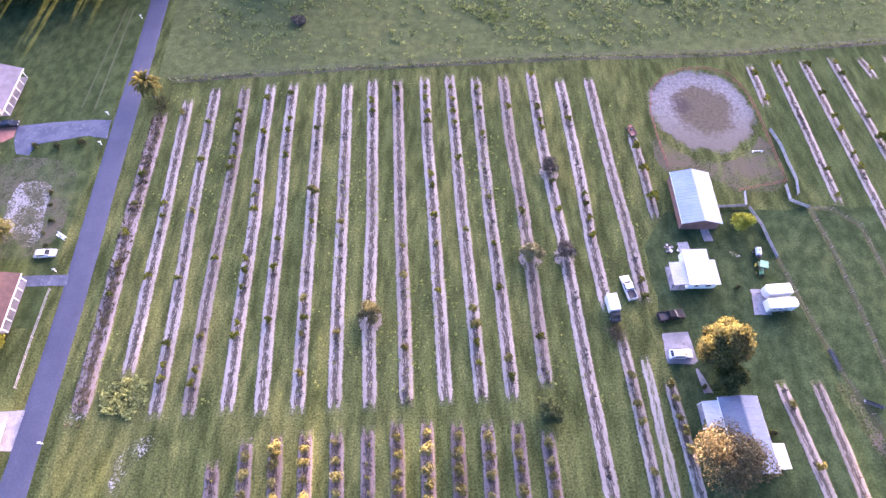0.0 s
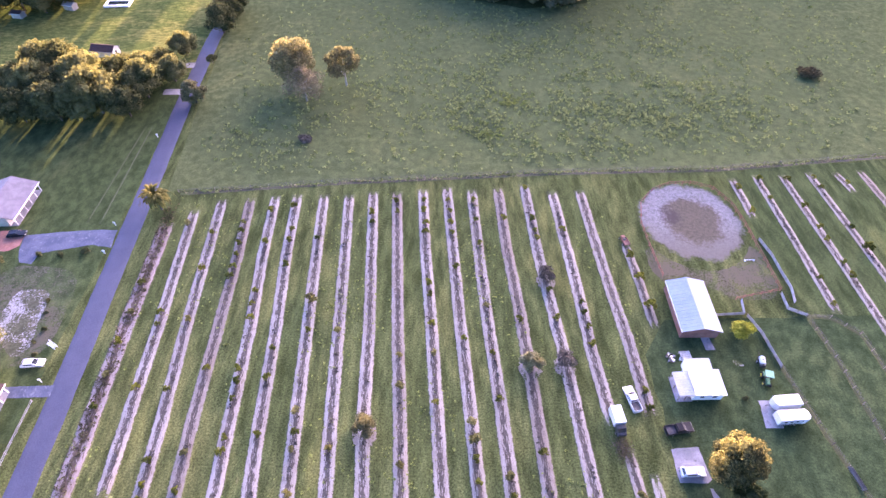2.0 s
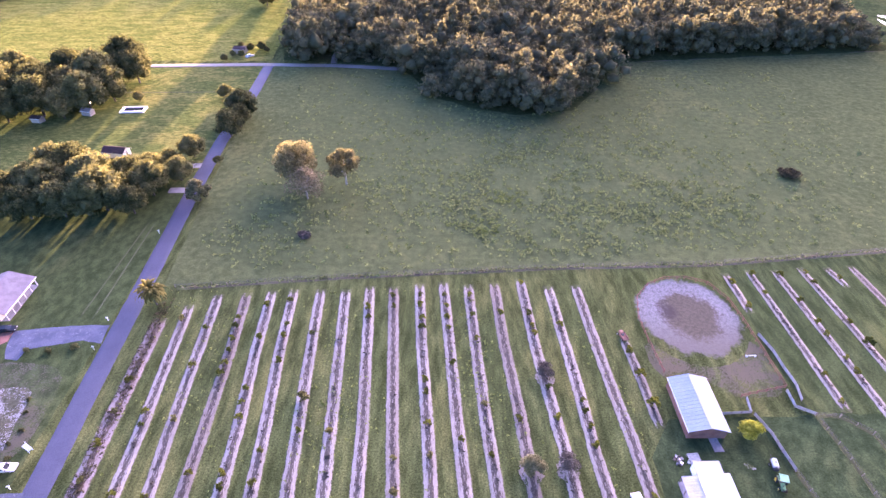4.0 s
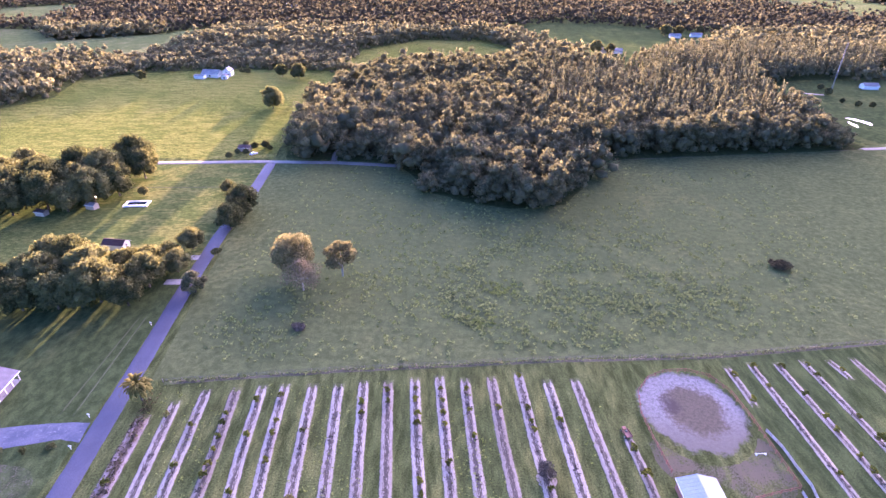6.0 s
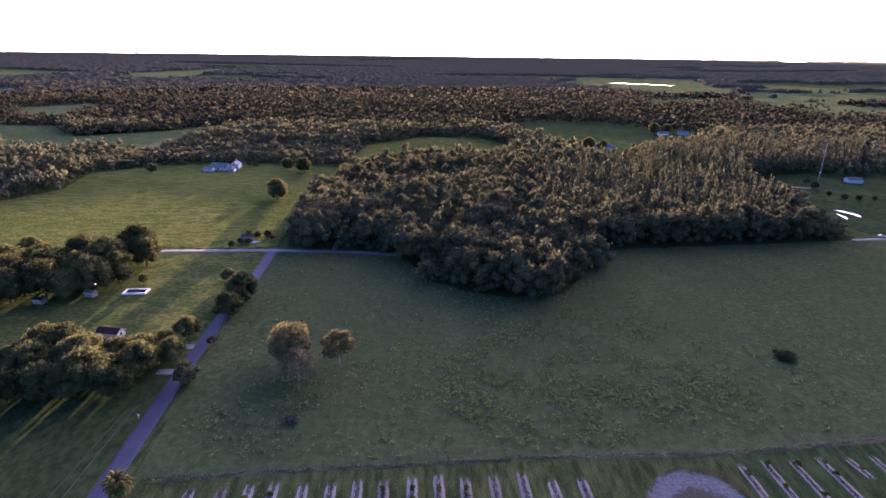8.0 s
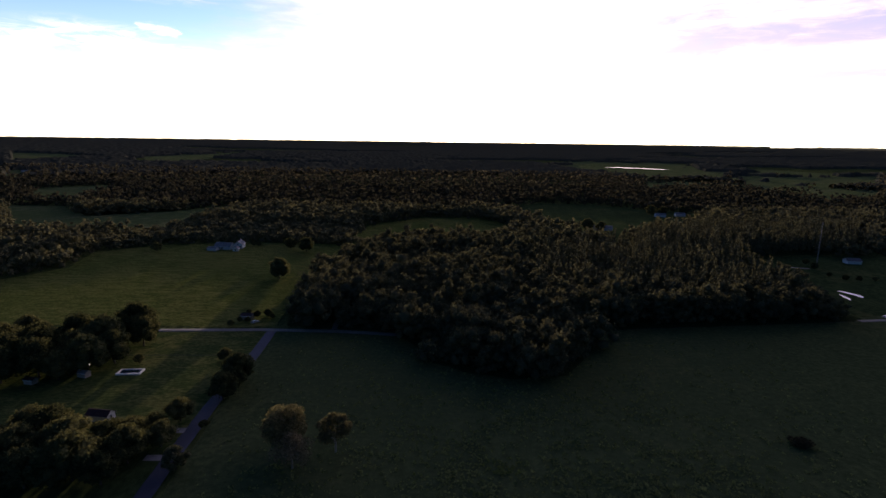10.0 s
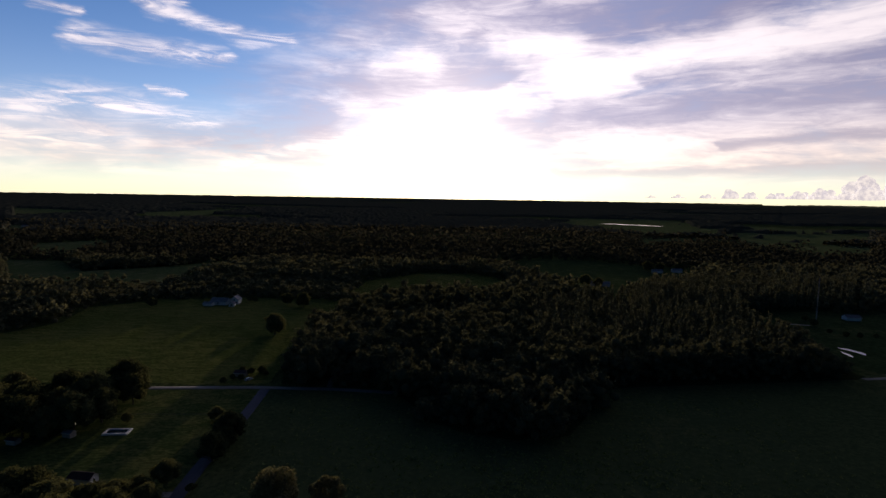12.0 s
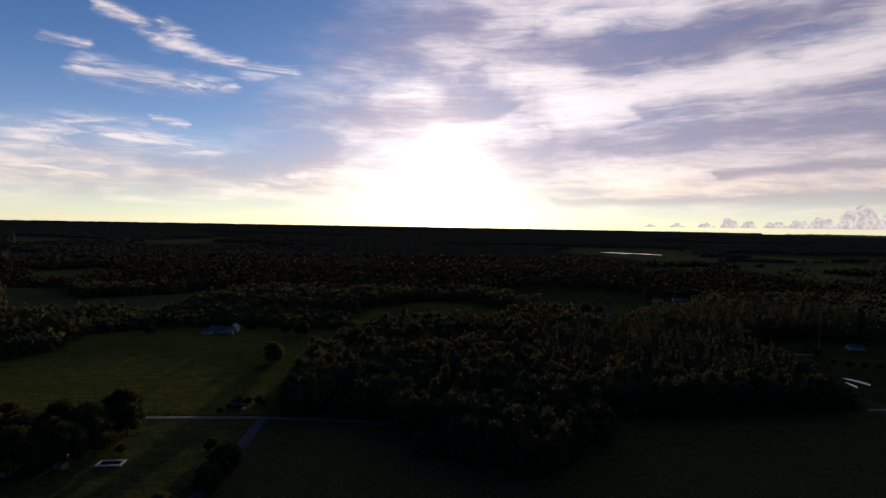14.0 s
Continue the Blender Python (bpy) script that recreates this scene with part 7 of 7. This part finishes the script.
for x, y in ((-88.6, 99.6), (-87.4, 89.6), (-90.4, 138), (-76.0, 17.0), (-86.2, 53.4)):
    mailbox(x, y, 5)
weed_rng = random.Random(12)
hedge = tree("hedge_shrub", "small dark round shrub along the driveway", (-104.0, 89.0), 1.3, 1.0, LEAF_OAK, 140, 420, 0.14, "driveway shrubs", low=0.0, lobes=7, limbs=2)
for x, y, s in ((-98.2, 88.6, 1.2), (-92.2, 89.8, 1.3), (-93.5, 71, 0.7), (-91.8, 66.5, 0.8), (-92.6, 63.2, 0.7), (-94.8, 74.5, 0.8), (-90.8, 59.8, 0.8), (49.8, 20.6, 1.0), (51.2, 27.6, 0.8), (-113, 86.5, 1.8), (62.2, 18.8, 0.9), (63.6, 49.2, 0.8)):
    copy_thing(hedge, grown(x, y, s, weed_rng.uniform(0, 360)))


def junk():
    owner = thing("scrap_heap", "jumble of grey scrap and old crates beside the workshop", "scrap heap", pose(51.4, 59.0, 0.0))
    rng = random.Random(8)
    for i in range(16):
        x, y = rng.uniform(-1.7, 1.7), rng.uniform(-1.0, 1.1)
        sx, sy, sz = rng.uniform(0.25, 0.8), rng.uniform(0.2, 0.6), rng.uniform(0.2, 0.9)
        ob = part("crate" if i % 2 else "sheet_metal", box(-sx / 2, sx / 2, -sy / 2, sy / 2, 0, sz if i % 2 else 0.35, 0.02), (GREY_BOARD, CHROME, WHITE_TRIM, LITTER, POST_WOOD)[i % 5], owner)
        ob.matrix_basis = pose(x, y, 0, 0, 0, rng.uniform(0, 180))
    table = thing("shade_table", "grey slatted worktop behind the workshop", "table", pose(53.8, 59.4, 0.0, 0, 0, 5))
    for i in range(5):
        part("slat", box(-1.2, 1.2, -0.9 + 0.36 * i, -0.6 + 0.36 * i, 0.82, 0.86), GREY_BOARD, table)
    for x in (-1.1, 1.1):
        for y in (-0.8, 0.75):
            part("leg", box(x - 0.05, x + 0.05, y - 0.05, y + 0.05, 0.0, 0.82), POST_WOOD, table)


junk()


def pool():
    owner = thing("swimming_pool", "rectangular pool with a white surround on the lawn", "swimming pool", pose(-139.0, 230.0, 0, 0, 0, 4))
    part("surround", box(-5.3, 5.3, -2.9, -1.9, -0.1, 0.7, 0.05), WHITE_TRIM, owner)
    part("surround", box(-5.3, 5.3, 2.1, 2.9, -0.1, 0.7, 0.05), WHITE_TRIM, owner)
    part("surround", box(-5.3, -4.4, -1.9, 2.1, -0.1, 0.7, 0.05), WHITE_TRIM, owner)
    part("surround", box(4.4, 5.3, -1.9, 2.1, -0.1, 0.7, 0.05), WHITE_TRIM, owner)
    part("water", box(-4.4, 4.4, -1.9, 2.1, -0.1, 0.45), WATER, owner, "dark still water")


pool()


def lattice_mast():
    owner = thing("radio_mast", "thin pale lattice mast above the clearing", "mast", pose(334.6, 454.6, 0))
    tall = 41.0
    corners = [(0.45 * math.cos(a), 0.45 * math.sin(a)) for a in (0.0, 2.094, 4.189)]
    for x, y in corners:
        part("leg", rod((x, y, -0.1), (x, y, tall), 0.07, None, 6), GREY_BOARD, owner)
    for i in range(24):
        z = tall * i / 24
        bm = bmesh.new()
        for k in range(3):
            a, b = corners[k], corners[(k + 1) % 3]
            add_rod(bm, (*a, z), (*b, z + tall / 24), 0.05, None, 4)
            add_rod(bm, (*a, z), (*b, z), 0.04, None, 4)
        part("bracing", bm, GREY_BOARD, owner)
    part("antenna", rod((0, 0, tall - 0.3), (0, 0, tall + 2.5), 0.06, None, 6), DARK_METAL, owner)


lattice_mast()


# ---- a bank of small cumulus over the rim of the plain ----
def cumulus(bearing, wide, tall, seed):
    rng = np.random.default_rng(seed)
    r = 4780.0
    bv, bf = BALL2
    verts, faces = [], []
    count = int(10 + wide / 6)
    for i in range(count):
        f = rng.uniform(-1, 1)
        size = (0.16 + 0.22 * (1 - abs(f))) * tall * rng.uniform(0.6, 1.2) + 4
        h = rng.random() ** 1.4 * max(0.05, 1 - abs(f) ** 1.5) * tall * 0.8
        lump = 1 + 0.22 * np.array([noise.noise((v[0] * 1.7 + i, v[1] * 1.7, v[2] * 1.7 + seed)) for v in bv])[:, None]
        q = bv * lump * size
        q[:, 2] = np.maximum(q[:, 2] + h, -0.12 * size * rng.uniform(0.5, 1.0))
        q[:, 0] += f * wide
        q[:, 1] += rng.normal(0, 15)
        faces.append(bf + len(bv) * i)
        verts.append(q)
    b = radians(bearing)
    me = fast_mesh("cloud", np.vstack(verts), np.vstack(faces), GLOWING_VAPOUR)
    me.polygons.foreach_set("use_smooth", [True] * len(me.polygons))
    ob = new("cloud", me)
    ob.matrix_basis = pose(r * math.sin(b), r * math.cos(b), 128 + 0.5 * (bearing - 22), 0, 0, -bearing)
    tagged(ob, "small white cumulus cloud low over the horizon", "cloud", "distant cumulus", "structure")


for n, (bearing, wide, tall) in enumerate(((22.0, 40, 22), (24.5, 55, 26), (27.0, 60, 36), (29.0, 55, 75), (30.6, 60, 45), (32.6, 75, 55), (34.4, 80, 70), (36.2, 95, 80), (38.0, 70, 120), (39.0, 90, 150), (40.6, 110, 100), (43.0, 120, 100))):
    cumulus(bearing, wide, tall, 50 + n)
